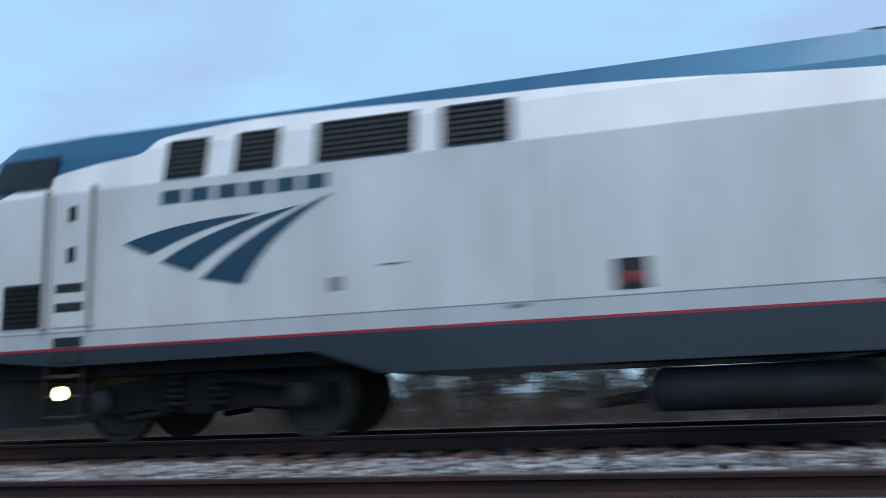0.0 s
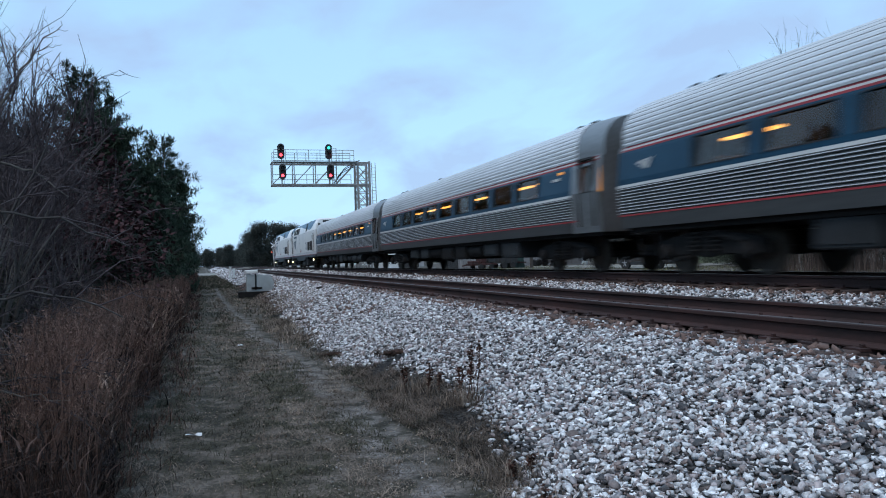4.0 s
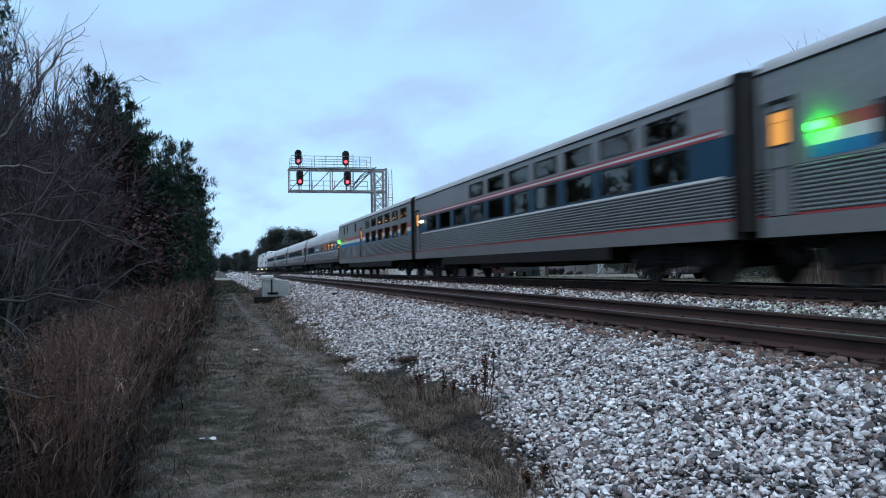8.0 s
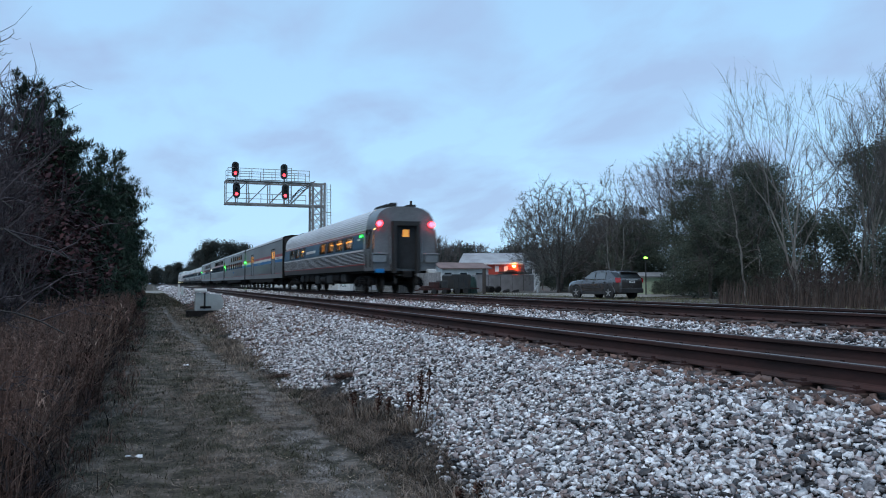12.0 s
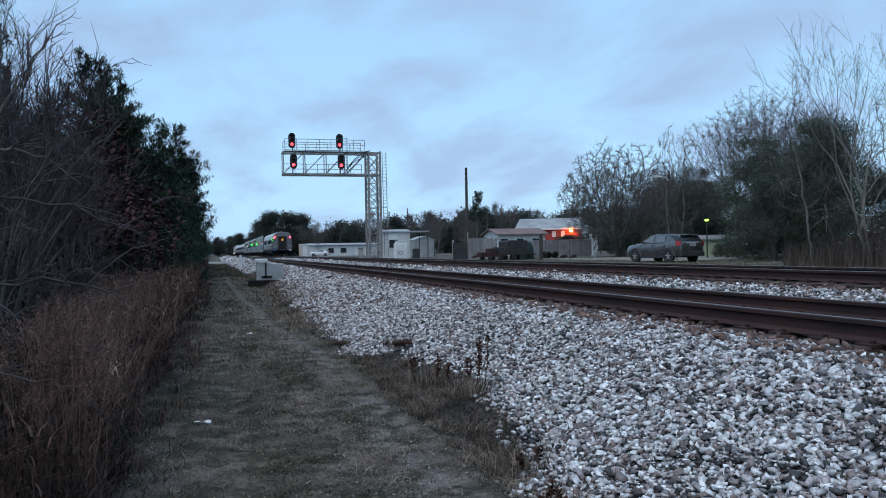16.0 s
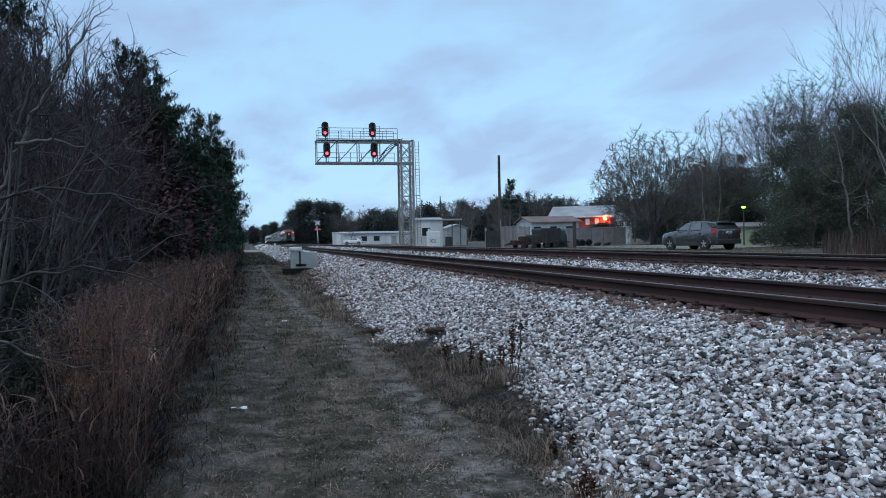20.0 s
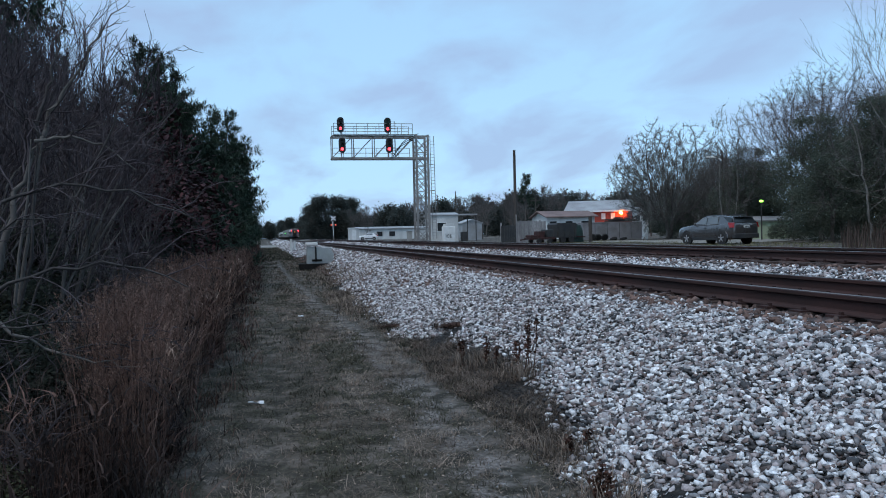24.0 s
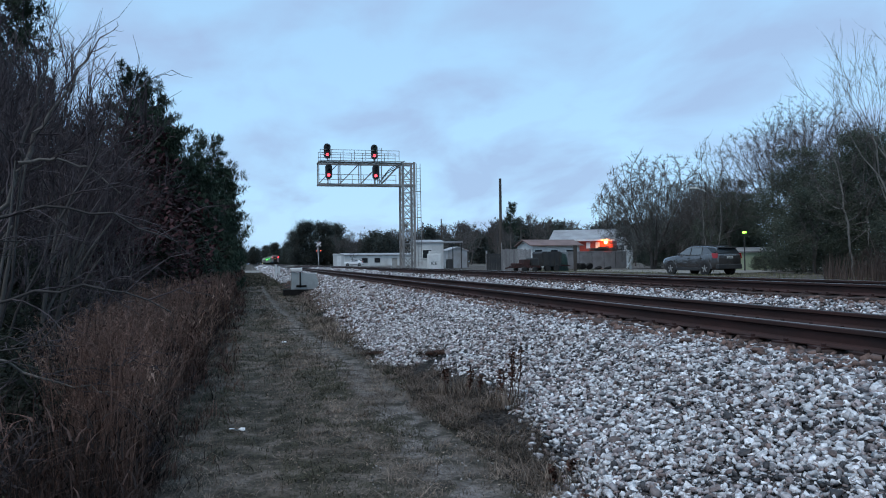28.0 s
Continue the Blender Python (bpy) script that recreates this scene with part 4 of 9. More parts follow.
    R = [(-1.52, 3.68), (-1.51, 3.78), (-1.46, 3.87), (-1.3, 3.95), (-0.8, 4.02), (0, 4.05), (0.8, 4.02), (1.3, 3.95), (1.46, 3.87), (1.51, 3.78), (1.52, 3.68)]
    s = Shape()
    s.strip(R, -u1, -u0)
    part("roof", s, ROOF_GREY, car, "light grey rounded roof", True)
    for sx in (-1, 1):
        s = Shape()
        x0, x1 = sorted((sx * 1.515, sx * 1.545))
        s.box(x0, x1, -u1, -u0, 3.655, 3.685)
        part("gutter", s, UNDER, car)
    for u, k in ((u0, 1), (u1, -1)):
        e = Shape()
        e.prism([(-1.52, 0.86), (1.52, 0.86)] + R[::-1], *sorted((-u, -u - k * 0.05)))
        part("end_wall", e, UNDER, car, "dark car end")
        end_diaphragm(car, u, -k, 1.34, 1.0, 3.76)
        coupler(car, u, -k)
    for (a, b) in doors:
        for sx in (-1, 1):
            s = Shape()
            x0, x1 = sorted((sx * 1.46, sx * 1.50))
            s.box(x0, x1, -b, -a, 1.22, 3.15)
            d = part("door", s, GREY_SIDE, car, "steel side door with lit windows")
            s = Shape()
            x0, x1 = sorted((sx * 1.495, sx * 1.53))
            for q in ((a, a + 0.06, 1.22, 3.15), (b - 0.06, b, 1.22, 3.15), (a, b, 3.1, 3.16)):
                s.box(x0, x1, -q[1], -q[0], q[2], q[3])
            part("door_frame", s, UNDER, d)
            ws = [(a + 0.18, b - 0.18)] if b - a < 1.2 else [(a + 0.26, (a + b) / 2 - 0.2), ((a + b) / 2 + 0.2, b - 0.26)]
            for c, e in ws:
                s = Shape()
                x0, x1 = sorted((sx * 1.498, sx * 1.506))
                s.box(x0, x1, -e, -c, 2.4, 2.95)
                part("door_window", s, DOOR_WARM, d, "door window lit orange from inside")
                s = Shape()
                x0, x1 = sorted((sx * 1.495, sx * 1.52))
                for q in ((c - 0.03, c, 2.37, 2.98), (e, e + 0.03, 2.37, 2.98), (c, e, 2.37, 2.4), (c, e, 2.95, 2.98)):
                    s.box(x0, x1, -q[1], -q[0], q[2], q[3])
                part("window_frame", s, BLACK_RUBBER, d)
    if style != "baggage":
        interior(car, 1.8, CAR - 1.0, 1.15, 3.55, 1.42, rng, 3.35, [(a + 0.3, a + 0.9) for a in wu if style != "diner" and rng.random() < 0.7], seats=False)
        for h in hl + hu:
            if style == "diner":
                if rng.random() < 0.25:
                    s = Shape()
                    s.box(-1.3, -1.27, -h[1] + 0.1, -h[0] - 0.8, h[2] - 0.02, h[3])
                    part("curtain", s, DARK_IN, car)
                continue
            if rng.random() < 0.75:
                a = h[0] + rng.uniform(0.0, 0.5)
                s = Shape()
                n = 8
                wv = rng.uniform(0.5, 0.95)
                P = [(-1.30 + 0.02 * math.sin(i * 1.9), -(a + wv * i / n)) for i in range(n + 1)]
                s.rings([[(x, yy, h[2] - 0.05) for x, yy in P], [(x, yy, h[3] + 0.05) for x, yy in P]], caps=False, closed=False)
                part("curtain", s, CURTAIN, car)
            if rng.random() < 0.55:
                s = Shape()
                a = h[0] + rng.uniform(0.1, 0.9)
                s.box(-0.95, -0.9, -a - rng.uniform(0.2, 0.5), -a, h[2] + 0.12, h[3] - rng.uniform(0.05, 0.2))
                part("reading_light", s, DOOR_WARM, car, "warm compartment light")
    else:
        s = Shape()
        s.box(-1.42, 1.42, -u1, -u0, 1.1, 1.2)
        part("floor", s, DARK_IN, car)
        for sx in (-1, 1):
            word_bars(car, 10.6, 2.12, 6, 0.13, 0.2, 0.08, sx, 1.524, STEEL)
            word_bars(car, 22.2, 2.3, 8, 0.1, 0.14, 0.06, sx, 1.524, STEEL)
    for sx in (-1, 1):
        s = Shape()
        mu = 1.75 if doors[0][0] < 3 else 0.4
        s.box(sx * 1.55 - 0.07, sx * 1.55 + 0.07, -mu - 0.2, -mu, 2.51, 2.62, 0.02)
        part("marker_light", s, LAMP_WHITE if style == "diner" else LAMP_GREEN, car, "glowing marker light")
    if style == "sleeper":
        for sx in (-1, 1):
            s = Shape()
            x0, x1 = sorted((sx * 1.51, sx * 1.54))
            s.box(x0, x1, -13.9, -12.6, 1.62, 1.78)
            part("name_plate", s, BRIGHT_BLUE, car)
    b = Shape()
    b.box(-1.35, 1.35, -u1 + 0.2, -u0 - 0.2, 0.86, 1.0)
    part("underframe", b, UNDER, car)
    truck(car, 3.1, 2.7)
    truck(car, CAR - 3.1, 2.7)
    gear_boxes(car, rng, 5.6, CAR - 5.6, 0.4, 0.86, 7, UNDER_GREY)
    return car


# ---- locomotive ----
def loco_paint():
    """Silver side, white upper band, red sill line, dark skirt and blue sweeps by height and length."""
    m = bpy.data.materials.new("locomotive_paint")
    m.use_nodes = True
    n, l = m.node_tree.nodes, m.node_tree.links
    b = n["Principled BSDF"]
    tc = n.new("ShaderNodeTexCoord")
    sp = n.new("ShaderNodeSeparateXYZ")
    l.new(tc.outputs["Object"], sp.inputs[0])
    zz = n.new("ShaderNodeMapRange")
    zz.inputs["From Min"].default_value, zz.inputs["From Max"].default_value = 0.0, 4.4
    l.new(sp.outputs["Z"], zz.inputs["Value"])
    ramp = n.new("ShaderNodeValToRGB")
    ramp.color_ramp.interpolation = "CONSTANT"
    els = ramp.color_ramp.elements
    els[0].position, els[0].color = 0.0, (0.022, 0.033, 0.042, 1)
    els[1].position, els[1].color = 1.195 / 4.4, (0.36, 0.02, 0.035, 1)
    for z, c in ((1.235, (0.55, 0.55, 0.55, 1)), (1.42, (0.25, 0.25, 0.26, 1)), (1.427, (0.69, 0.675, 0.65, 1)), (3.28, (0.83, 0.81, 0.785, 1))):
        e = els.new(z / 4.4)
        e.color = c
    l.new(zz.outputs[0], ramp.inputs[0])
    uu = n.new("ShaderNodeMapRange")
    uu.inputs["From Min"].default_value, uu.inputs["From Max"].default_value = 0.0, -20.6
    l.new(sp.outputs["Y"], uu.inputs["Value"])
    cv = n.new("ShaderNodeFloatCurve")
    c = cv.mapping.curves[0]
    pts = [(0.0, 2.55), (0.6, 2.95), (1.14, 3.30), (1.6, 3.47), (2.5, 3.66), (3.3, 3.76), (3.52, 3.96), (8.3, 3.96), (9.2, 3.93), (11.9, 3.70), (13.4, 3.60), (14.7, 3.50), (16.6, 3.44), (17.6, 3.58), (18.6, 3.95), (19.2, 4.4)]
    c.points[0].location = (0, pts[0][1] / 4.4)
    c.points[1].location = (1, 1)
    for u, z in pts[1:]:
        c.points.new(u / 20.6, min(1, z / 4.4))
    cv.mapping.update()
    l.new(uu.outputs[0], cv.inputs["Value"])
    gt = n.new("ShaderNodeMath")
    gt.operation = "GREATER_THAN"
    l.new(zz.outputs[0], gt.inputs[0])
    l.new(cv.outputs[0], gt.inputs[1])
    mx = n.new("ShaderNodeMix")
    mx.data_type = "RGBA"
    l.new(gt.outputs[0], mx.inputs[0])
    l.new(ramp.outputs[0], mx.inputs[6])
    mx.inputs[7].default_value = (0.028, 0.12, 0.21, 1)
    n1 = n.new("ShaderNodeTexNoise")
    n1.inputs["Scale"].default_value, n1.inputs["Detail"].default_value = 1.3, 6
    mp = n.new("ShaderNodeMapping")
    mp.inputs["Scale"].default_value = (1, 1, 0.35)
    l.new(tc.outputs["Object"], mp.inputs["Vector"])
    l.new(mp.outputs[0], n1.inputs["Vector"])
    vr = n.new("ShaderNodeMapRange")
    vr.inputs["From Min"].default_value, vr.inputs["From Max"].default_value = 0.3, 0.7
    vr.inputs["To Min"].default_value, vr.inputs["To Max"].default_value = 0.86, 1.08
    l.new(n1.outputs["Fac"], vr.inputs["Value"])
    hv = n.new("ShaderNodeHueSaturation")
    l.new(mx.outputs[2], hv.inputs["Color"])
    l.new(vr.outputs[0], hv.inputs["Value"])
    l.new(hv.outputs[0], b.inputs["Base Color"])
    b.inputs["Roughness"].default_value = 0.45
    b.inputs["Coat Weight"].default_value, b.inputs["Coat Roughness"].default_value = 0.12, 0.1
    # the blue is a metallic paint, the silver a duller one
    mt = n.new("ShaderNodeMapRange")
    mt.inputs["To Min"].default_value, mt.inputs["To Max"].default_value = 0.08, 0.5
    l.new(gt.outputs[0], mt.inputs["Value"])
    l.new(mt.outputs[0], b.inputs["Metallic"])
    return m


LOCO_PAINT = loco_paint()


def grille(car, u0, u1, z0, z1, sx, x, n):
    s = Shape()
    x0, x1 = sorted((sx * (x + 0.003), sx * (x - 0.02)))
    s.box(x0, x1, -u1, -u0, z0, z1)
    g = part("louvre_panel", s, SIG_BLACK, car, "black louvred air intake")
    for i in range(n):
        z = z0 + (z1 - z0) * (i + 0.5) / n
        q = Shape()
        h = (z1 - z0) / n * 0.3
        q.add([(sx * (x + 0.004), -u0 - 0.03, z + h), (sx * (x + 0.03), -u0 - 0.03, z - h), (sx * (x + 0.004), -u0 - 0.03, z - h * 0.6), (sx * (x + 0.004), -u1 + 0.03, z + h), (sx * (x + 0.03), -u1 + 0.03, z - h), (sx * (x + 0.004), -u1 + 0.03, z - h * 0.6)], [(0, 1, 4, 3), (1, 2, 5, 4), (0, 2, 1), (3, 4, 5)])
        part("slat", q, UNDER, g)


def locomotive(name, y, number, label):
    car = empty(name, pose(FAR_X, y, FAR_TOP), label, "locomotive", "locomotives of the train")

    def ring(u, hw, zb, zs, zt):
        """zs: shoulder height where the side leans in; zt: roof."""
        ri = hw - 0.28 if zt > 3.6 else hw * 0.75
        L = [(-hw, zb), (-hw, zb + (zs - zb) * 0.5), (-hw, zs), (-(hw * 0.6 + ri * 0.4), zs + (zt - zs) * 0.55), (-ri, zt - 0.06), (-ri + 0.15, zt), (0, zt + 0.03)]
        return [(x, -u, z) for x, z in L + [(-x, z) for x, z in L[-2::-1]]]

    st = [(-0.1, 0.95, 1.15, 1.9, 2.20), (0.02, 1.24, 1.15, 2.1, 2.45), (0.28, 1.43, 1.15, 2.4, 2.85), (0.52, 1.49, 1.15, 2.6, 3.45), (0.8, 1.5, 1.15, 3.0, 3.95), (1.15, 1.5, 1.1, 3.28, 4.18), (2.2, 1.5, 1.0, 3.3, 4.21), (5.75, 1.5, 1.02, 3.3, 4.21), (6.6, 1.5, 0.73, 3.3, 4.22), (12.0, 1.5, 0.73, 3.3, 4.23), (13.2, 1.5, 1.0, 3.3, 4.23), (18.6, 1.5, 1.0, 3.3, 4.23), (19.7, 1.5, 1.0, 3.3, 4.23), (20.0, 1.485, 1.0, 3.3, 4.2), (20.15, 1.44, 1.02, 3.28, 4.14)]
    s = Shape()
    s.rings([ring(*a) for a in st])
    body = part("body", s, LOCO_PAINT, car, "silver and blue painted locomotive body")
    for sx in (-1, 1):
        # upper intakes, roof grille, side louvres
        for a, b, n in ((3.68, 4.28, 7), (4.68, 5.28, 7), (5.78, 7.06, 7), (7.39, 8.24, 7)):
            s = Shape()
            P = [(sx * 1.505, -a, 3.32), (sx * 1.505, -b, 3.32), (sx * 1.40, -b, 3.86), (sx * 1.40, -a, 3.86)]
            s.plate(P, (sx, 0, 0.2), 0.012)
            g = part("intake_window", s, SIG_BLACK, car, "dark louvred intake window below the roof")
            for i in range(n):
                f = (i + 0.5) / n
                q = Shape()
                q.bar((sx * (1.518 - 0.105 * f), -a - 0.03, 3.32 + 0.54 * f), (sx * (1.518 - 0.105 * f), -b + 0.03, 3.32 + 0.54 * f), 0.02, 0.02)
                part("slat", q, UNDER, g)
        s = Shape()
        s.plate([(sx * 1.503, -13.55, 3.36), (sx * 1.503, -14.35, 3.36), (sx * 1.34, -14.35, 4.03), (sx * 1.34, -13.55, 4.03)], (sx, 0, 0.2), 0.015)
        g = part("exhaust_grille", s, SIG_BLACK, car, "black roof-side grille")
        for i in range(8):
            f = (i + 0.5) / 8
            q = Shape()
            q.bar((sx * (1.52 - 0.163 * f), -13.58, 3.36 + 0.67 * f), (sx * (1.52 - 0.163 * f), -14.32, 3.36 + 0.67 * f), 0.02, 0.02)
            part("slat", q, UNDER, g)
        grille(car, 14.55, 16.15, 1.6, 2.36, sx, 1.5, 12)
        grille(car, 16.45, 18.0, 1.6, 2.4, sx, 1.5, 12)
        grille(car, 1.3, 1.9, 1.52, 2.1, sx, 1.5, 8)
        # cab side window and door
        s = Shape()
        P = [(sx * 1.49, -0.98, 3.40), (sx * 1.49, -1.95, 3.40), (sx * 1.40, -2.02, 3.86), (sx * 1.40, -1.12, 3.86)]
        s.plate(P, (sx, 0, 0.15), 0.012)
        p = part("cab_side_window", s, CAB_PANE, car, "dark glass cab side window")
        s = Shape()
        x0, x1 = sorted((sx * 1.49, sx * 1.512))
        s.box(x0, x1, -2.6, -2.06, 1.5, 3.25, 0.004)
        d = part("cab_door", s, LOCO_PAINT, car, "pale grey side door")
        for u in (1.97, 2.68):
            h = Shape()
            h.tube((sx * 1.56, -u, 1.48), (sx * 1.56, -u, 3.35), 0.025, n=8)
            h.tube((sx * 1.5, -u, 1.5), (sx * 1.56, -u, 1.5), 0.02, n=6)
            h.tube((sx * 1.5, -u, 3.32), (sx * 1.56, -u, 3.32), 0.02, n=6)
            part("handrail", h, GALV, car)
        for z in (1.05, 1.25, 1.7, 1.95):
            h = Shape()
            h.box(*sorted((sx * 1.46, sx * 1.515)), -2.55, -2.12, z, z + 0.12)
            part("step_recess", h, SIG_BLACK, car)
        for u in (2.28, 18.75):
            for k, z in enumerate((0.34, 0.6, 0.86)):
                h = Shape()
                h.box(*sorted((sx * 1.3, sx * 1.5)), -u - 0.28, -u + 0.28, z, z + 0.04, 0.008)
                part("step", h, UNDER_GREY, car)
            for du in (-0.28, 0.28):
                h = Shape()
                h.bar((sx * 1.47, -u + du, 0.32), (sx * 1.47, -u + du, 1.1), 0.04)
                part("step_hanger", h, UNDER, car)
            h = Shape()
            h.lathe([(0, 0.085), (0.05 * sx, 0.085), (0.065 * sx, 0.05)], "x", (sx * 1.5, -u, 0.66 if u < 5 else 0.74), 14)
            part("step_lamp", h, LAMP_STEP, car, "lit step lamp")
        for dz in (2.35, 2.9):
            h = Shape()
            h.box(*sorted((sx * 1.5, sx * 1.53)), -2.4, -2.28, dz, dz + 0.2, 0.01)
            part("door_latch", h, UNDER_GREY, d)
        # rear door
        h = Shape()
        h.box(*sorted((sx * 1.49, sx * 1.512)), -19.0, -18.35, 1.5, 3.1, 0.004)
        rd = part("engine_room_door", h, LOCO_PAINT, car)
        h = Shape()
        h.box(*sorted((sx * 1.5, sx * 1.518)), -18.85, -18.45, 2.5, 3.05, 0.005)
        part("engine_door_window", h, CAB_PANE, rd)
        for u in (18.22, 19.15):
            h = Shape()
            h.tube((sx * 1.55, -u, 1.48), (sx * 1.55, -u, 2.9), 0.022, n=8)
            part("handrail", h, GALV, car)
        # filler, plates, hinges
        h = Shape()
        h.box(*sorted((sx * 1.49, sx * 1.508)), -9.63, -9.27, 1.5, 1.84, 0.004)
        fb = part("fuel_filler", h, SIG_BLACK, car, "black filler recess with a red cap")
        h = Shape()
        h.lathe([(0, 0.08), (0.03 * sx, 0.08), (0.04 * sx, 0.04)], "x", (sx * 1.508, -9.46, 1.62), 12)
        part("red_cap", h, RED_PAINT, fb)
        for u, z, a, b in ((5.95, 1.72, 0.16, 0.16), (6.6, 1.98, 0.3, 0.02), (8.1, 1.38, 0.2, 0.04), (11.9, 1.38, 0.2, 0.04), (12.2, 3.22, 0.5, 0.015), (12.3, 2.6, 0.2, 0.02)):
            h = Shape()
            h.box(*sorted((sx * 1.49, sx * 1.506)), -u - a, -u, z, z + b)
            part("access_plate", h, GREY_SIDE, car)
        # panel joints
        for u in (2.02, 2.64, 8.5, 18.31, 19.04):
            h = Shape()
            h.box(*sorted((sx * 1.49, sx * 1.5025)), -u - 0.006, -u + 0.006, 1.43, 3.26)
            part("panel_joint", h, UNDER_GREY, car)
        logo(car, 3.13, 2.92, 2.88, sx, 1.503, LOGO_BLUE)
        word_bars(car, 3.66, 3.0, 6, 0.17, 0.31, 0.085, sx, 1.503, LOGO_BLUE)
        rot = (90, 0, -90) if sx < 0 else (90, 0, 90)
        letters("road_number", number, 0.98, LOGO_BLUE, car, pose(sx * 1.507, -13.15 if sx < 0 else -14.2, 1.72, *rot), "dark blue road number")
        letters("rear_number", number, 0.26, LOGO_BLUE, car, pose(-1.3 if sx < 0 else 1.0, -20.158, 3.30, 90, 0, 0))
        # underframe tank, box
        for xa, xb, za, zb in ((1.06, 1.26, 3.62, 3.8), (1.16, 1.36, 2.8, 3.2), (0.56, 0.76, 3.35, 3.62)):
            h = Shape()
            h.box(*sorted((sx * xa, sx * xb)), -20.165, -20.14, za, zb, 0.006)
            part("end_window", h, SIG_BLACK, car, "small dark window in the end wall")
        h = Shape()
        h.lathe([(0, 0.0), (0.02, 0.17), (0.12, 0.24), (2.3, 0.24), (2.4, 0.17), (2.42, 0.0)], "y", (sx * 1.12, -11.9, 0.42), 18)
        part("air_reservoir", h, UNDER_GREY, car, "grey cylindrical air tank", True)
        h = Shape()
        h.tube((sx * 1.2, -13.0, 0.75), (sx * 1.2, -9.0, 0.75), 0.035, n=6)
        h.tube((sx * 1.25, -9.45, 0.35), (sx * 1.25, -9.0, 0.3), 0.06, n=8)
        part("brake_pipe", h, UNDER, car)
        h = Shape()
        h.box(*sorted((sx * 0.85, sx * 1.42)), -14.1, -12.95, 0.26, 1.0, 0.04)
        part("battery_box", h, UNDER_GREY, car, "dark grey equipment box")
    # windscreen, nose details
    for sx in (-1, 1):
        s = Shape()
        P = [(sx * 0.08, -0.66, 3.06), (sx * 1.12, -0.70, 3.02), (sx * 1.05, -0.93, 3.72), (sx * 0.08, -0.86, 3.78)]
        s.plate(P, (0, 0.95, 0.3), 0.02)
        part("windscreen", s, CAB_PANE, car, "sloped dark windscreen")
        h = Shape()
        h.lathe([(0, 0.11), (0.05, 0.11), (0.06, 0.07)], "y", (sx * 0.18, -0.42, 2.85), 14)
        part("headlight", h, LAMP_WHITE, car, "lit headlight")
        h = Shape()
        h.lathe([(0, 0.1), (0.05, 0.1), (0.06, 0.06)], "y", (sx * 0.95, -0.2, 1.25), 14)
        part("ditch_light", h, LAMP_WHITE, car)
    s = Shape()
    s.add([(-1.42, -0.75, 0.22), (1.42, -0.75, 0.22), (1.05, 0.08, 0.26), (-1.05, 0.08, 0.26), (-1.45, -0.78, 1.14), (1.45, -0.78, 1.14), (1.12, 0.05, 1.14), (-1.12, 0.05, 1.14)], [(0, 3, 2, 1), (4, 5, 6, 7), (3, 7, 6, 2), (0, 4, 7, 3), (1, 2, 6, 5), (0, 1, 5, 4)])
    part("pilot", s, PILOT_GREY, car, "blue-grey snow-plough pilot")
    for a, b, h_ in ((12.15, 13.4, 0.14), (16.2, 18.4, 0.09), (1.9, 2.5, 0.1)):
        s = Shape()
        s.box(-0.95, 0.95, -b, -a, 4.12, 4.19 + h_, 0.06)
        part("roof_hatch", s, UNDER, car, "dark roof fan hatch")
    for x in (-0.35, 0.0, 0.35):
        s = Shape()
        s.lathe([(0, 0.05), (0.25, 0.06), (0.34, 0.11)], "y", (x, -2.3, 4.3), 12)
        part("horn", s, UNDER_GREY, car)
    b = Shape()
    b.box(-1.3, 1.3, -20.0, -1.0, 0.86, 1.12)
    part("underframe", b, UNDER, car)
    truck(car, 4.05, 2.8, 0.52, True)
    truck(car, 16.5, 2.8, 0.52, True)
    coupler(car, 0.2, -1)
    coupler(car, 20.1, 1)
    e = Shape()
    e.box(-0.5, 0.5, -20.3, -20.1, 1.1, 3.0, 0.03)
    part("rear_door", e, UNDER_GREY, car)
    e = Shape()
    e.box(-0.85, 0.85, -20.19, -20.1, 3.86, 4.06, 0.02)
    part("rear_grille", e, SIG_BLACK, car, "dark grille high on the end wall")
    return car


JOINT0 = -31.55
train = [locomotive("locomotive", 9.6, "22", "silver and blue diesel locomotive leading the train"), locomotive("locomotive", 9.05 - LOCO, "25", "second silver and blue diesel locomotive")]
for i in range(4):
    y = JOINT0 - CAR * i
    if i == 3:
        train.append(coach("cafe_coach", y, 20 + i, cafe=True, lit=(0, 1, 2, 3, 4, 5, 6), label="stainless steel cafe coach with a blue window band"))
    else:
        train.append(coach("coach", y, 20 + i, lit=((1, 2, 3, 4, 6), (1, 2, 3, 5, 7, 8), (0, 2, 4, 5, 7, 8))[i], label="fluted stainless steel coach with a blue window band"))
train.append(sleeper("sleeping_car", JOINT0 - CAR * 4, 31, "dorm", "tall steel sleeping car, striped baggage end, lit windows"))
train.append(sleeper("dining_car", JOINT0 - CAR * 5, 32, "diner", "tall steel dining car with unlit dark windows"))
train.append(sleeper("sleeping_car", JOINT0 - CAR * 6, 33, "sleeper", "tall steel sleeping car with curtained windows"))
train.append(sleeper("baggage_car", JOINT0 - CAR * 7, 34, "baggage", "windowless steel baggage car with red, white and blue stripes"))
train.append(coach("rear_coach", JOINT0 - CAR * 8, 35, cafe=True, last=True, lit=(0, 2, 3, 4, 5, 6), label="last steel coach with two red tail lamps"))
TRAIN_Y = [c.matrix_basis.translation.y for c in train]


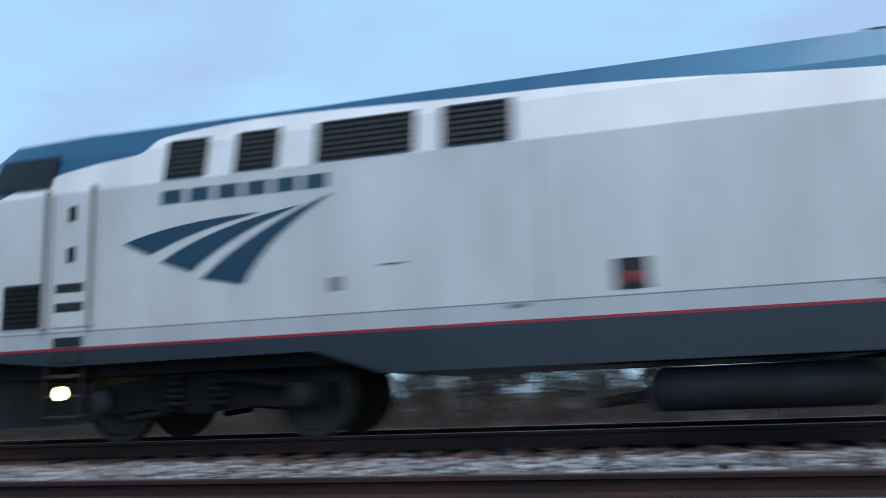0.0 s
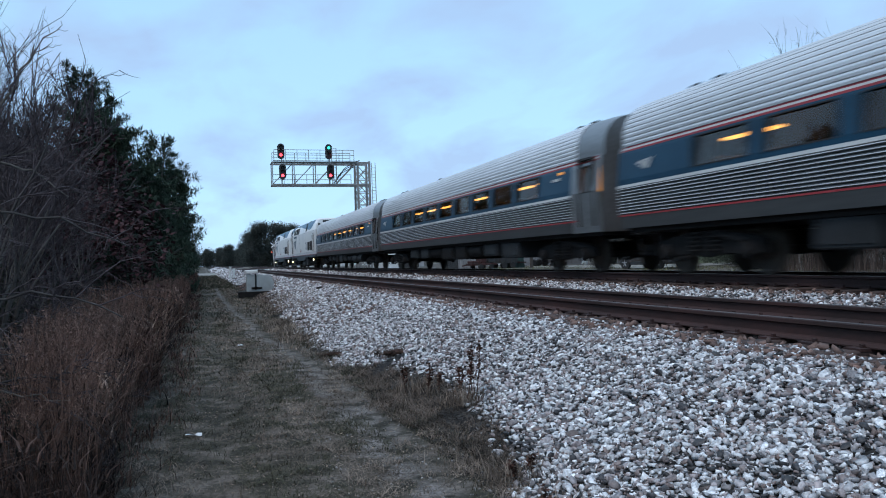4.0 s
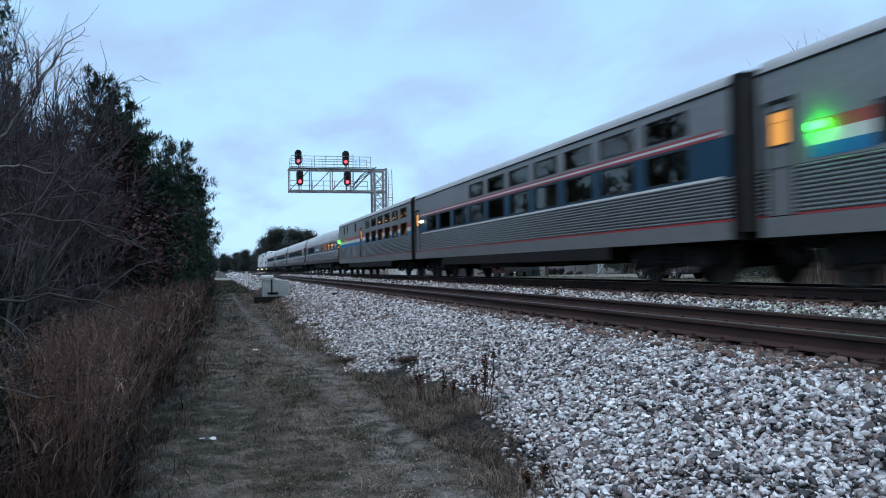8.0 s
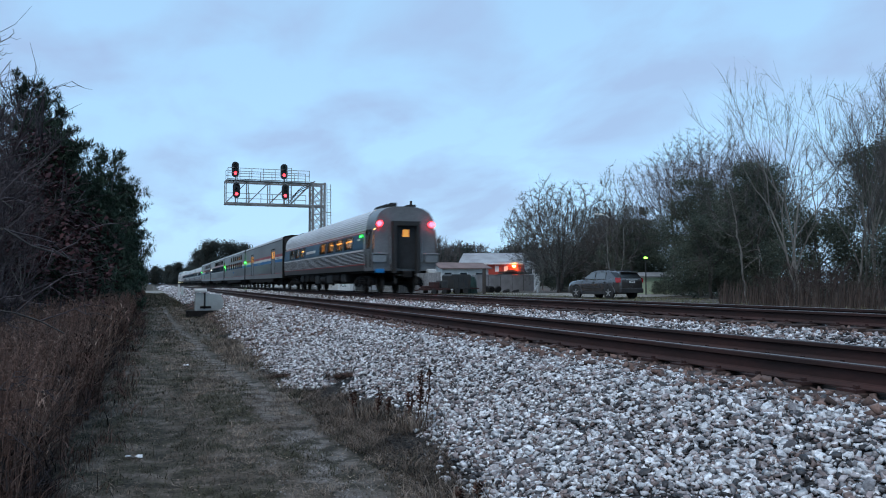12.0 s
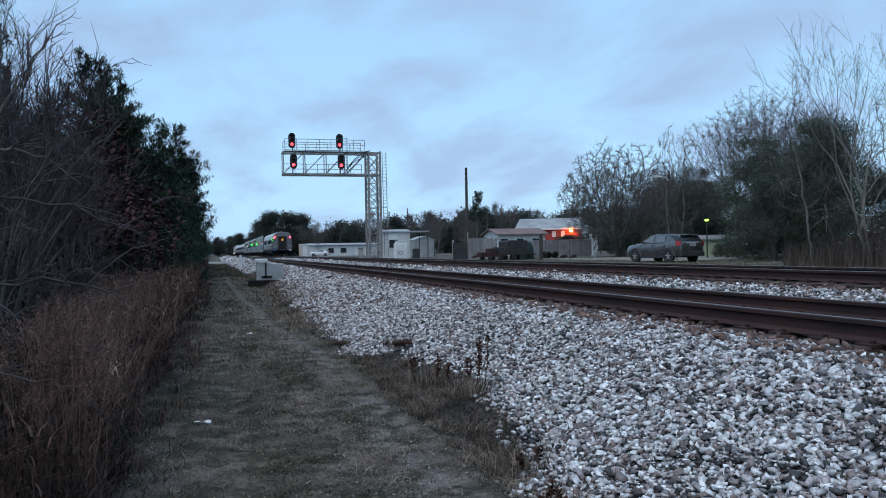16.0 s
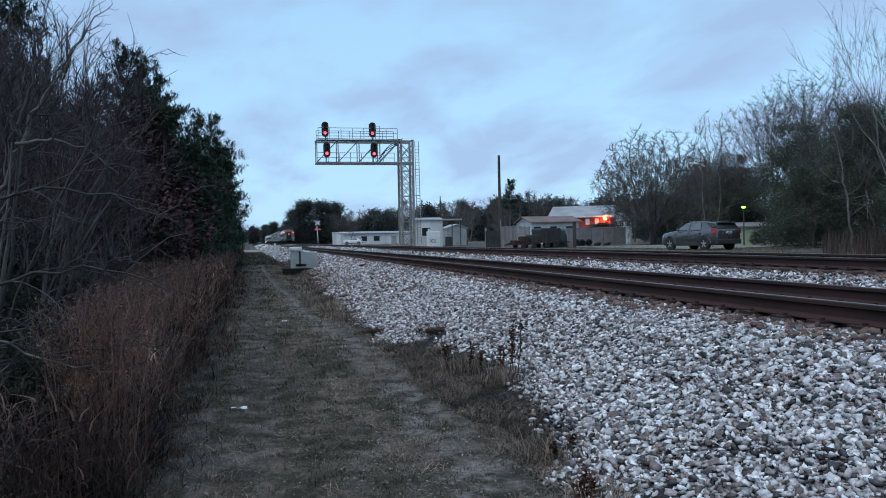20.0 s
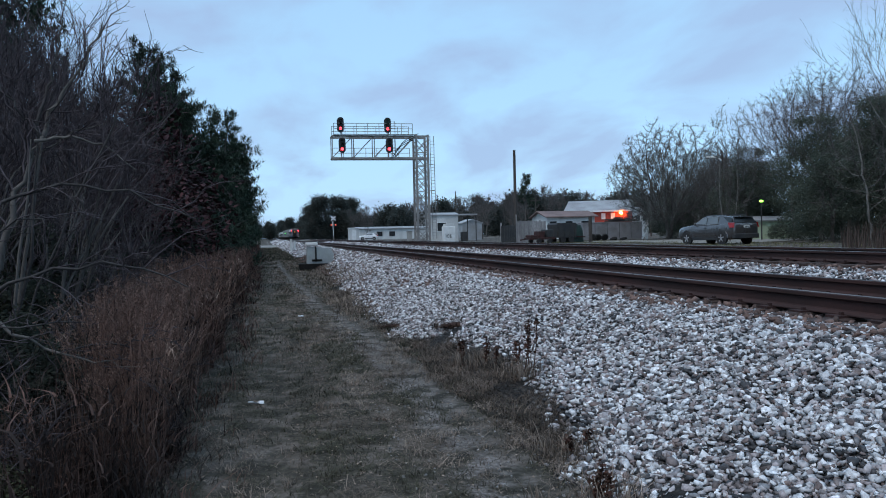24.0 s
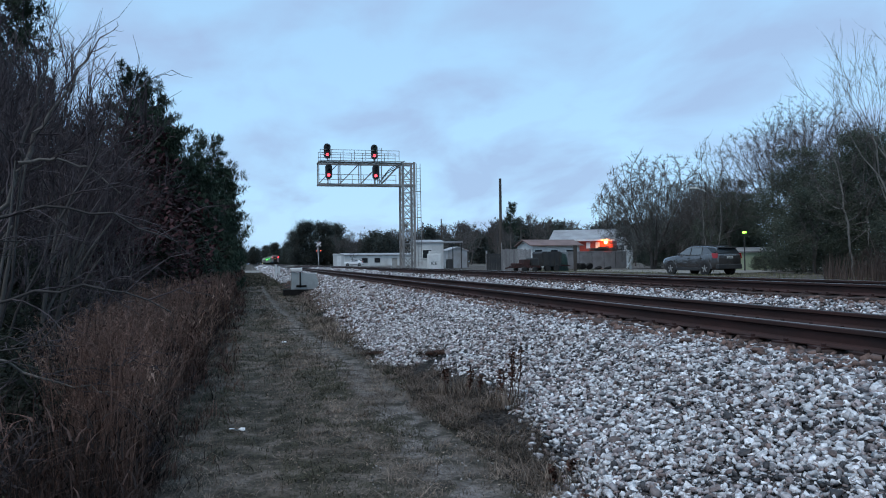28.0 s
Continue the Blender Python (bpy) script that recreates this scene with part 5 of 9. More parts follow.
# ---- signal bridge ----
def signal_bridge():
    Y, X0, X1, X2, ZB, ZT = 75.0, 6.15, 13.92, 15.15, 8.85, 10.88
    g = empty("signal_bridge", Matrix.Translation((0, Y, 0)), "galvanised steel cantilever signal bridge over both tracks", "signal bridge")
    D = 0.75
    for y in (-D, D):
        for z, w in ((ZB, 0.15), (ZT, 0.16)):
            s = Shape()
            s.bar((X0, y, z), (X2 + 0.1, y, z), w)
            part("chord", s, GALV, g, "galvanised steel chord")
        n = 4
        for i in range(n):
            a, b = X0 + (X1 - X0) * i / n, X0 + (X1 - X0) * (i + 1) / n
            s = Shape()
            s.bar((a, y, ZB), (b, y, ZT), 0.07)
            part("diagonal_brace", s, GALV, g)
            s = Shape()
            s.bar((a + 0.05, y, ZB), (a + 0.05, y, ZT), 0.08)
            part("post", s, GALV, g)
    for i in range(9):
        x = X0 + (X1 - X0) * i / 8
        s = Shape()
        s.bar((x, -D, ZB), (x, D, ZB), 0.06)
        s.bar((x, -D, ZT), (x, D, ZT), 0.06)
        part("cross_tie", s, GALV, g)
    s = Shape()
    s.box(X0 + 0.1, X1, -D - 0.5, -D - 0.1, ZT + 0.11, ZT + 0.13)
    part("walkway", s, GALV, g, "grated walkway")
    # walkway rails, front and back, upper and lower
    for y, z0 in ((-D - 0.5, ZT + 0.15), (D + 0.1, ZT + 0.15), (D - 0.2, ZB + 0.1)):
        for dz in (0.48, 0.95):
            s = Shape()
            s.bar((X0 + 0.15, y, z0 + dz), (X1 - 0.3, y, z0 + dz), 0.045)
            part("hand_rail", s, GALV, g)
        for i in range(8):
            x = X0 + 0.15 + (X1 - 0.45 - X0) * i / 7
            s = Shape()
            s.bar((x, y, z0), (x, y, z0 + 0.95), 0.045)
            part("rail_post", s, GALV, g)
    # lattice tower
    for x in (X1 + 0.12, X2):
        for y in (-D, D):
            s = Shape()
            s.bar((x, y, 0.5), (x, y, ZT + 0.15), 0.19)
            part("tower_leg", s, GALV, g, "galvanised tower leg")
    zs = np.linspace(0.9, ZT - 0.3, 9)
    for a, b in zip(zs, zs[1:]):
        for y in (-D, D):
            for p, q in (((X1 + 0.12, y, a), (X2, y, b)), ((X2, y, a), (X1 + 0.12, y, b)), ((X1 + 0.12, y, a), (X2, y, a))):
                s = Shape()
                s.bar(p, q, 0.065)
                part("lattice_brace", s, GALV, g)
        for x in (X1 + 0.12, X2):
            s = Shape()
            s.bar((x, -D, a), (x, D, b), 0.065)
            part("lattice_brace", s, GALV, g)
    # ladder with stand-offs
    for dx in (0.42, 0.78):
        s = Shape()
        s.bar((X2 + dx, -0.2, 1.2), (X2 + dx - 0.1, -0.2, ZT + 0.1), 0.05)
        part("ladder_rail", s, GALV, g)
    for i in range(30):
        z = 1.5 + 0.31 * i
        s = Shape()
        s.bar((X2 + 0.37, -0.2, z), (X2 + 0.75, -0.2, z), 0.03)
        part("rung", s, GALV, g)
    for z in (3.2, 5.8, 8.3):
        s = Shape()
        s.bar((X2, -0.2, z), (X2 + 0.75, -0.2, z), 0.05)
        part("ladder_bracket", s, GALV, g)
    # access ladder above the walkway
    for dx in (0.0, 0.42):
        s = Shape()
        s.bar((11.8 + 0.0 + dx, 0.3, ZB), (11.8 + dx, 0.3, ZT + 1.55), 0.05)
        part("ladder_rail", s, GALV, g)
    for i in range(12):
        s = Shape()
        s.bar((11.8, 0.3, ZB + 0.3 * i + 0.2), (12.22, 0.3, ZB + 0.3 * i + 0.2), 0.03)
        part("rung", s, GALV, g)
    # bundled cables drooping at the tower
    for k in range(3):
        s = Shape()
        P = [Vector((11.9 + 0.25 * k + 1.9 * f, -0.5, ZB + 0.2 + 0.3 * k + 1.5 * f ** 0.5)) for f in [i / 6 for i in range(7)]]
        for p, q in zip(P, P[1:]):
            s.tube(p, q, 0.035, n=6)
        part("cable", s, BLACK_RUBBER, g)
    heads = []
    for x in (6.95, 11.3):
        for zc, dx in ((11.85, 0.0), (9.98, 0.12)):
            heads.append(signal_head(g, x + dx, -D - 0.45, zc))
        s = Shape()
        s.bar((x + 0.05, -D - 0.3, 8.9), (x + 0.05, -D - 0.3, 12.3), 0.11)
        part("signal_mast", s, GALV, g)
    for x, z in ((X1 + 0.2, 0.45), (X2, 0.45)):
        s = Shape()
        s.box(x - 0.45, x + 0.45, -1.1, 1.1, z - 0.2, z + 0.25, 0.03)
        part("footing", s, CONCRETE, g, "concrete footing")
    return heads


def signal_head(g, x, y, zc):
    """An oval black target with three hooded lenses."""
    w, h = 0.32, 0.70
    out = []
    for k in range(20):
        a = 2 * math.pi * k / 20
        cx, cz = math.cos(a), math.sin(a)
        out.append((x + w * cx, y, zc + (h - w) * (1 if cz > 0 else -1) + w * cz))
    s = Shape()
    s.plate(out, (0, 1, 0), 0.16)
    head = part("signal_head", s, SIG_BLACK, g, "black oval three-lens colour light signal head")
    made = {}
    for name, dz, m in (("green_lens", 0.36, SIG_GREEN), ("yellow_lens", 0.0, SIG_BLACK), ("red_lens", -0.34, SIG_RED)):
        lens = Shape()
        r = 0.135
        lens.lathe([(0, r), (-0.03, r), (-0.045, r * 0.7), (-0.05, 0)], "y", (x, y - 0.005, zc + dz), 16)
        if name == "green_lens":
            m = SIG_GREEN if (x > 9 and zc > 11) else SIG_BLACK
        made[name] = part(name, lens, m, head)
        hd = Shape()
        R = []
        for d in (0.0, -0.26):
            R.append([(x + math.cos(a) * 0.165, y + d * (0.5 + 0.5 * math.sin(a)), zc + dz + math.sin(a) * 0.165) for a in [math.pi * i / 10 for i in range(11)]])
        hd.rings(R, caps=False, closed=False)
        part("hood", hd, SIG_BLACK, head)
    return head, x, y, zc


CONCRETE = mat("weathered_concrete", (0.33, 0.32, 0.30), (0.24, 0.23, 0.21), 0.9, 0, 1.5, 30, 0.2, 0.3, 0.006)
HEADS = signal_bridge()
hx, hy_, hz_ = HEADS[2][1:]
# added disc, no part of a real head: hides one always-glowing lens
sh_ = Shape()
sh_.lathe([(0, 0.15), (-0.012, 0.15), (-0.014, 0.0)], "y", (0, 0, 0), 18)
shutter = part("shutter", sh_, SIG_BLACK, HEADS[2][0], "added black disc that covers the lens meant to be unlit")



# ---- vegetation kit ----
BARK = mat("grey_bark", (0.11, 0.098, 0.088), (0.065, 0.057, 0.052), 0.95, 0, 4, 30, 0.3, 0.4, 0.01, (1, 1, 0.3))
LIMB_BARK = mat("dark_limb_bark", (0.045, 0.039, 0.037), (0.03, 0.026, 0.025), 0.9, 0, 4, 30, 0.3, 0.3, 0.006)
PALE_BARK = mat("pale_bark", (0.20, 0.185, 0.165), (0.12, 0.11, 0.098), 0.95, 0, 4, 30, 0.3, 0.4, 0.01, (1, 1, 0.3))
TWIG = mat("thin_twigs", (0.046, 0.038, 0.042), (0.086, 0.072, 0.076), 0.95, 0, 3, 20, 0.3, 0.0, island=0.5, spec=0.1)
OAK_TWIG = mat("dark_oak_twigs", (0.085, 0.077, 0.072), (0.12, 0.11, 0.103), 0.95, 0, 3, 20, 0.3, 0.0, island=0.3, spec=0.1)
PALE_TWIG = mat("pale_twigs", (0.105, 0.092, 0.085), (0.07, 0.062, 0.058), 0.95, 0, 3, 20, 0.3, 0.0, island=0.35)
NEEDLE = mat("pine_needles", (0.036, 0.055, 0.042), (0.060, 0.082, 0.056), 0.95, 0, 0.9, 6, 0.35, 0.0, island=0.3, spec=0.06)
EVERGREEN = mat("dark_evergreen_leaf", (0.082, 0.098, 0.078), (0.115, 0.128, 0.098), 0.95, 0, 0.6, 6, 0.35, 0.0, island=0.12, spec=0.03)
FAR_LEAF = mat("distant_foliage", (0.058, 0.070, 0.064), (0.080, 0.084, 0.076), 0.95, 0, 0.5, 3, 0.3, 0.0, island=0.18, spec=0.03)
# evergreen leaf darkened: the thicket's shade is put into its colour
SHADED_LEAF = mat("shaded_thicket_leaf", (0.036, 0.042, 0.034), (0.05, 0.054, 0.042), 0.95, 0, 0.6, 6, 0.35, 0.0, island=0.3, spec=0.03)
RED_LEAF = mat("dry_red_leaf", (0.060, 0.026, 0.027), (0.042, 0.021, 0.023), 0.9, 0, 2, 8, 0.3, 0.0, island=0.4, spec=0.2)
OLIVE_LEAF = mat("olive_leaf", (0.062, 0.058, 0.032), (0.04, 0.042, 0.026), 0.9, 0, 2, 8, 0.3, 0.0, island=0.4, spec=0.1)
MOSS = mat("grey_hanging_moss", (0.20, 0.20, 0.185), (0.13, 0.13, 0.12), 0.95, 0, 2, 9, 0.3, 0.0, island=0.4, spec=0.1)
TURF_DARK = mat("dull_winter_grass", (0.080, 0.074, 0.050), (0.044, 0.042, 0.029), 0.95, 0, 1.7, 8, 0.3, 0.0, island=0.5, spec=0.15)
REED_DARK = mat("withered_grass", (0.052, 0.038, 0.034), (0.024, 0.019, 0.018), 0.95, 0, 1.6, 7, 0.3, 0.0, island=0.6, spec=0.1)
REED_TAN = mat("tan_dry_grass", (0.27, 0.19, 0.15), (0.08, 0.056, 0.046), 0.95, 0, 1.6, 7, 0.3, 0.0, island=0.7, spec=0.15)
REED = mat("tall_dry_grass", (0.135, 0.076, 0.060), (0.034, 0.025, 0.022), 0.95, 0, 1.6, 7, 0.3, 0.0, island=0.75, spec=0.15)
TUSSOCK = mat("dark_dead_blades", (0.07, 0.052, 0.042), (0.035, 0.027, 0.023), 0.95, 0, 2, 9, 0.3, 0.0, island=0.5, spec=0.1)
LITTER = mat("dry_leaf_litter", (0.26, 0.20, 0.155), (0.10, 0.075, 0.06), 0.9, 0, 3, 20, 0.3, 0.0, island=0.7, spec=0.2)
EDGE_GRASS = mat("brown_edge_grass", (0.165, 0.128, 0.104), (0.05, 0.041, 0.034), 0.95, 0, 2.5, 8, 0.3, 0.0, island=0.6, spec=0.1)
PLUME = mat("feathery_plume", (0.20, 0.125, 0.10), (0.12, 0.072, 0.058), 0.95, 0, 1.5, 9, 0.3, 0.0, island=0.4, spec=0.1)
BRUSH = mat("brown_brush_twigs", (0.085, 0.066, 0.06), (0.052, 0.041, 0.038), 0.95, 0, 2, 12, 0.3, 0.0, island=0.4, spec=0.1)
REED_FAR = mat("brown_reeds", (0.088, 0.066, 0.056), (0.05, 0.037, 0.032), 0.95, 0, 0.6, 5, 0.3, 0.0, island=0.5, spec=0.15)


def thin_leaf(m, share):
    """Thin leaves let part of the light through."""
    n, l = m.node_tree.nodes, m.node_tree.links
    b, o = n["Principled BSDF"], n["Material Output"]
    tr, mx = n.new("ShaderNodeBsdfTranslucent"), n.new("ShaderNodeMixShader")
    l.new(b.inputs["Base Color"].links[0].from_socket, tr.inputs["Color"])
    mx.inputs[0].default_value = share
    l.new(b.outputs[0], mx.inputs[1])
    l.new(tr.outputs[0], mx.inputs[2])
    l.new(mx.outputs[0], o.inputs["Surface"])


for leaf_mat in (EVERGREEN, FAR_LEAF, SHADED_LEAF, MOSS):
    thin_leaf(leaf_mat, 0.45)
TURF = mat("short_dead_grass", (0.27, 0.212, 0.172), (0.07, 0.058, 0.046), 0.95, 0, 1.7, 8, 0.3, 0.0, island=0.6, spec=0.15)


def frames_of(D):
    """Two unit vectors across each direction."""
    D = D / np.maximum(np.linalg.norm(D, axis=1, keepdims=True), 1e-9)
    ref = np.where(np.abs(D[:, 2:3]) < 0.9, np.array([[0, 0, 1.0]]), np.array([[1.0, 0, 0]]))
    A = np.cross(D, ref)
    A /= np.linalg.norm(A, axis=1, keepdims=True)
    return A, np.cross(D, A)


def prisms(segs, n=4):
    """Tapered stems from rows (x0 y0 z0 x1 y1 z1 r0 r1)."""
    S = np.asarray(segs, float)
    P, Q, r0, r1 = S[:, :3], S[:, 3:6], S[:, 6:7], S[:, 7:8]
    A, B = frames_of(Q - P)
    rings = []
    for i in range(n):
        a = 2 * math.pi * i / n
        d = A * math.cos(a) + B * math.sin(a)
        rings.append((P + d * r0, Q + d * r1))
    V = np.stack([x for pr in rings for x in pr], 1).reshape(-1, 3)
    k = np.arange(len(S))[:, None] * 2 * n
    F = np.concatenate([np.stack([k[:, 0] + 2 * i, k[:, 0] + 2 * ((i + 1) % n), k[:, 0] + 2 * ((i + 1) % n) + 1, k[:, 0] + 2 * i + 1], 1) for i in range(n)])
    return V, F


def cards(C, size, rng, up=0.0, long=1.0, thin=1.0):
    """Randomly turned leaf quads with bent tips round the points C."""
    C = np.asarray(C, float)
    n = len(C)
    D = rng.normal(size=(n, 3))
    D[:, 2] += up
    A, B = frames_of(D)
    D /= np.linalg.norm(D, axis=1, keepdims=True)
    s = size * rng.uniform(0.6, 1.4, (n, 1))
    A = A * thin
    V = np.stack([C - A * s * 0.35, C + D * s * long * 0.6 - A * s * 0.5 + B * s * 0.15, C + D * s * long * 1.1, C + D * s * long * 0.5 + A * s * 0.5 - B * s * 0.15], 1).reshape(-1, 3)
    F = np.arange(4 * n).reshape(n, 4)
    return V, F


def grow(rng, base, d, length, r, depth, segs, tips, spread=0.6, kids=3, bend=0.25, rise=0.15, keep=0.68, minr=0.004):
    """Branch recursively; segs take stems, tips their ends."""
    steps = 3
    p = np.array(base, float)
    d = np.array(d, float) / np.linalg.norm(d)
    for i in range(steps):
        d = d + rng.normal(0, bend, 3) * 0.5 + np.array([0, 0, rise * 0.3])
        d /= np.linalg.norm(d)
        q = p + d * length / steps
        ra, rb = r * (1 - 0.4 * i / steps), r * (1 - 0.4 * (i + 1) / steps)
        segs.append((*p, *q, max(ra, minr), max(rb, minr)))
        p = q
        if depth > 0 and i > 0 or depth > 1:
            for _ in range(kids if i == steps - 1 else max(1, kids - 2)):
                nd = d + rng.normal(0, spread, 3)
                nd[2] += rise
                grow(rng, p, nd, length * keep * rng.uniform(0.7, 1.15), rb * 0.62, depth - 1, segs, tips, spread, kids, bend, rise, keep, minr)
    tips.append(p)


def ribbons(S, n, rng, lo, hi, w, droop=0.0):
    """Fine two-piece twigs springing from random points of the stems S."""
    S = S[rng.integers(0, len(S), n)]
    f = rng.random((n, 1))
    P = S[:, :3] * (1 - f) + S[:, 3:6] * f
    D = S[:, 3:6] - S[:, :3]
    D /= np.maximum(np.linalg.norm(D, axis=1, keepdims=True), 1e-9)
    D = D + rng.normal(0, 0.55, (n, 3))
    D[:, 2] += 0.1 - droop
    L = rng.uniform(lo, hi, (n, 1))
    Q = P + D * L * 0.5
    R = Q + (D + rng.normal(0, 0.3, (n, 3)) - np.array([0, 0, droop])) * L * 0.5
    A, B = frames_of(D)
    a = rng.uniform(0, 2 * math.pi, (n, 1))
    A = A * np.cos(a) + B * np.sin(a)
    V = np.stack([P - A * w, P + A * w, Q - A * w * 0.8, Q + A * w * 0.8, R - A * w * 0.4, R + A * w * 0.4], 1).reshape(-1, 3)
    k = np.arange(n) * 6
    return V, np.concatenate([np.stack([k, k + 1, k + 3, k + 2], 1), np.stack([k + 2, k + 3, k + 5, k + 4], 1)])


def bare_tree(name, seed, height, trunk_r, m, label, twig, bark, depth=4, spread=0.5, group="", lean=(0, 0, 1), stems=1, category="tree", fine=0, rise=0.22, first=0.42, tw=0.004, flare=0.22, keep=0.62, lo=0.018, hi=0.055):
    rng = np.random.default_rng(seed)
    segs, tips = [], []
    for k in range(stems):
        d = np.array(lean, float) + (rng.normal(0, flare, 3) if stems > 1 else 0)
        grow(rng, (rng.normal(0, 0.15) * (stems > 1), rng.normal(0, 0.15) * (stems > 1), -0.1), d, height * first, trunk_r, depth, segs, tips, spread, 3, 0.22, rise, keep)
    S = np.asarray(segs)
    t = empty(name, m, label, category, group)
    big = S[:, 6] > trunk_r * 0.3
    V, F = prisms(S[big], 7)
    soup("trunk", V, F, bark, t, "", True)
    V, F = prisms(S[~big], 3)
    if fine:
        V, F = [*V], [tuple(q) for q in F]
        RV, RF = ribbons(S[S[:, 6] <= np.quantile(S[:, 6], 0.8)], fine, rng, height * lo, height * hi, tw)
        F += [tuple(q) for q in RF + len(V)]
        V += [*RV]
        V, F = np.array(V), np.array(F)
    soup("crown", V, F, twig, t, "bare leafless twigs")
    return t, np.asarray(tips)


def crown_tree(name, seed, m, label, twig, bark, group="", trunk=2.0, centre=6.0, wide=4.0, tall=4.0, count=620, step=0.42, twigs=5, lo=0.15, hi=0.5, tw=0.008, shell=0.35, tip_r=0.009, kill=1.7, lean=(0, 0), forks=1):
    """A leafless tree whose limbs divide until they fill a rounded crown."""
    rng = np.random.default_rng(seed)
    d = rng.normal(size=(count, 3))
    d /= np.linalg.norm(d, axis=1, keepdims=True)
    A = d * rng.uniform(shell ** 3, 1, (count, 1)) ** (1 / 3) * np.array([wide, wide, tall]) * (1 + 0.16 * np.sin(3 * np.arctan2(d[:, 1:2], d[:, 0:1]) + seed)) + np.array([lean[0], lean[1], centre])
    A = A[A[:, 2] > trunk * 0.8]
    P, up = [np.array([0, 0, -0.1])], [-1]
    n = max(2, int(trunk / step))
    for f in range(forks):
        last = 0
        for i in range(n):
            P.append(P[last] + np.array([lean[0] / n * 0.5 + rng.normal(0, 0.05) + (f - (forks - 1) / 2) * 0.12, lean[1] / n * 0.5 + rng.normal(0, 0.05), step]))
            up.append(last)
            last = len(P) - 1
    near, who = np.full(len(A), 1e9), np.zeros(len(A), int)
    fresh, kids = list(range(len(P))), {}
    for _ in range(150):
        Q = np.array([P[i] for i in fresh])
        D = np.linalg.norm(A[:, None] - Q[None], axis=2)
        b = D.argmin(1)
        better = D[np.arange(len(A)), b] < near
        near[better] = D[np.arange(len(A)), b][better]
        who[better] = np.array(fresh)[b[better]]
        keep = near > step * kill
        A, near, who = A[keep], near[keep], who[keep]
        if not len(A):
            break
        fresh = []
        for i in np.unique(who):
            if kids.get(i, 0) > 3:
                continue
            v = A[who == i] - P[i]
            v = (v / np.linalg.norm(v, axis=1, keepdims=True)).sum(0)
            v = v / max(np.linalg.norm(v), 1e-6) + rng.normal(0, 0.10, 3)
            P.append(P[i] + v / np.linalg.norm(v) * step)
            up.append(int(i))
            kids[i] = kids.get(i, 0) + 1
            fresh.append(len(P) - 1)
        if not fresh or len(P) > 9000:
            break
    R = np.zeros(len(P))
    leaf = np.ones(len(P), bool)
    leaf[[u for u in up if u >= 0]] = False
    R[leaf] = tip_r ** 2.2
    for i in range(len(P) - 1, 0, -1):
        R[up[i]] += R[i]
    R = R ** (1 / 2.2)
    S = np.array([(*P[up[i]], *P[i], R[up[i]] if R[up[i]] < 1.7 * R[i] else R[i] * 1.15, R[i]) for i in range(1, len(P))])
    t = empty(name, m, label, "tree", group)
    big = S[:, 7] > tip_r * 3.2
    V, F = prisms(S[big], 7)
    soup("trunk", V, F, bark, t, "", True)
    small = S[~big]
    V, F = join(prisms(small, 4), ribbons(small, len(small) * twigs, rng, lo, hi, tw, 0.04))
    soup("crown", V, F, twig, t, "bare leafless twigs")
    return t, np.array(P)[leaf]


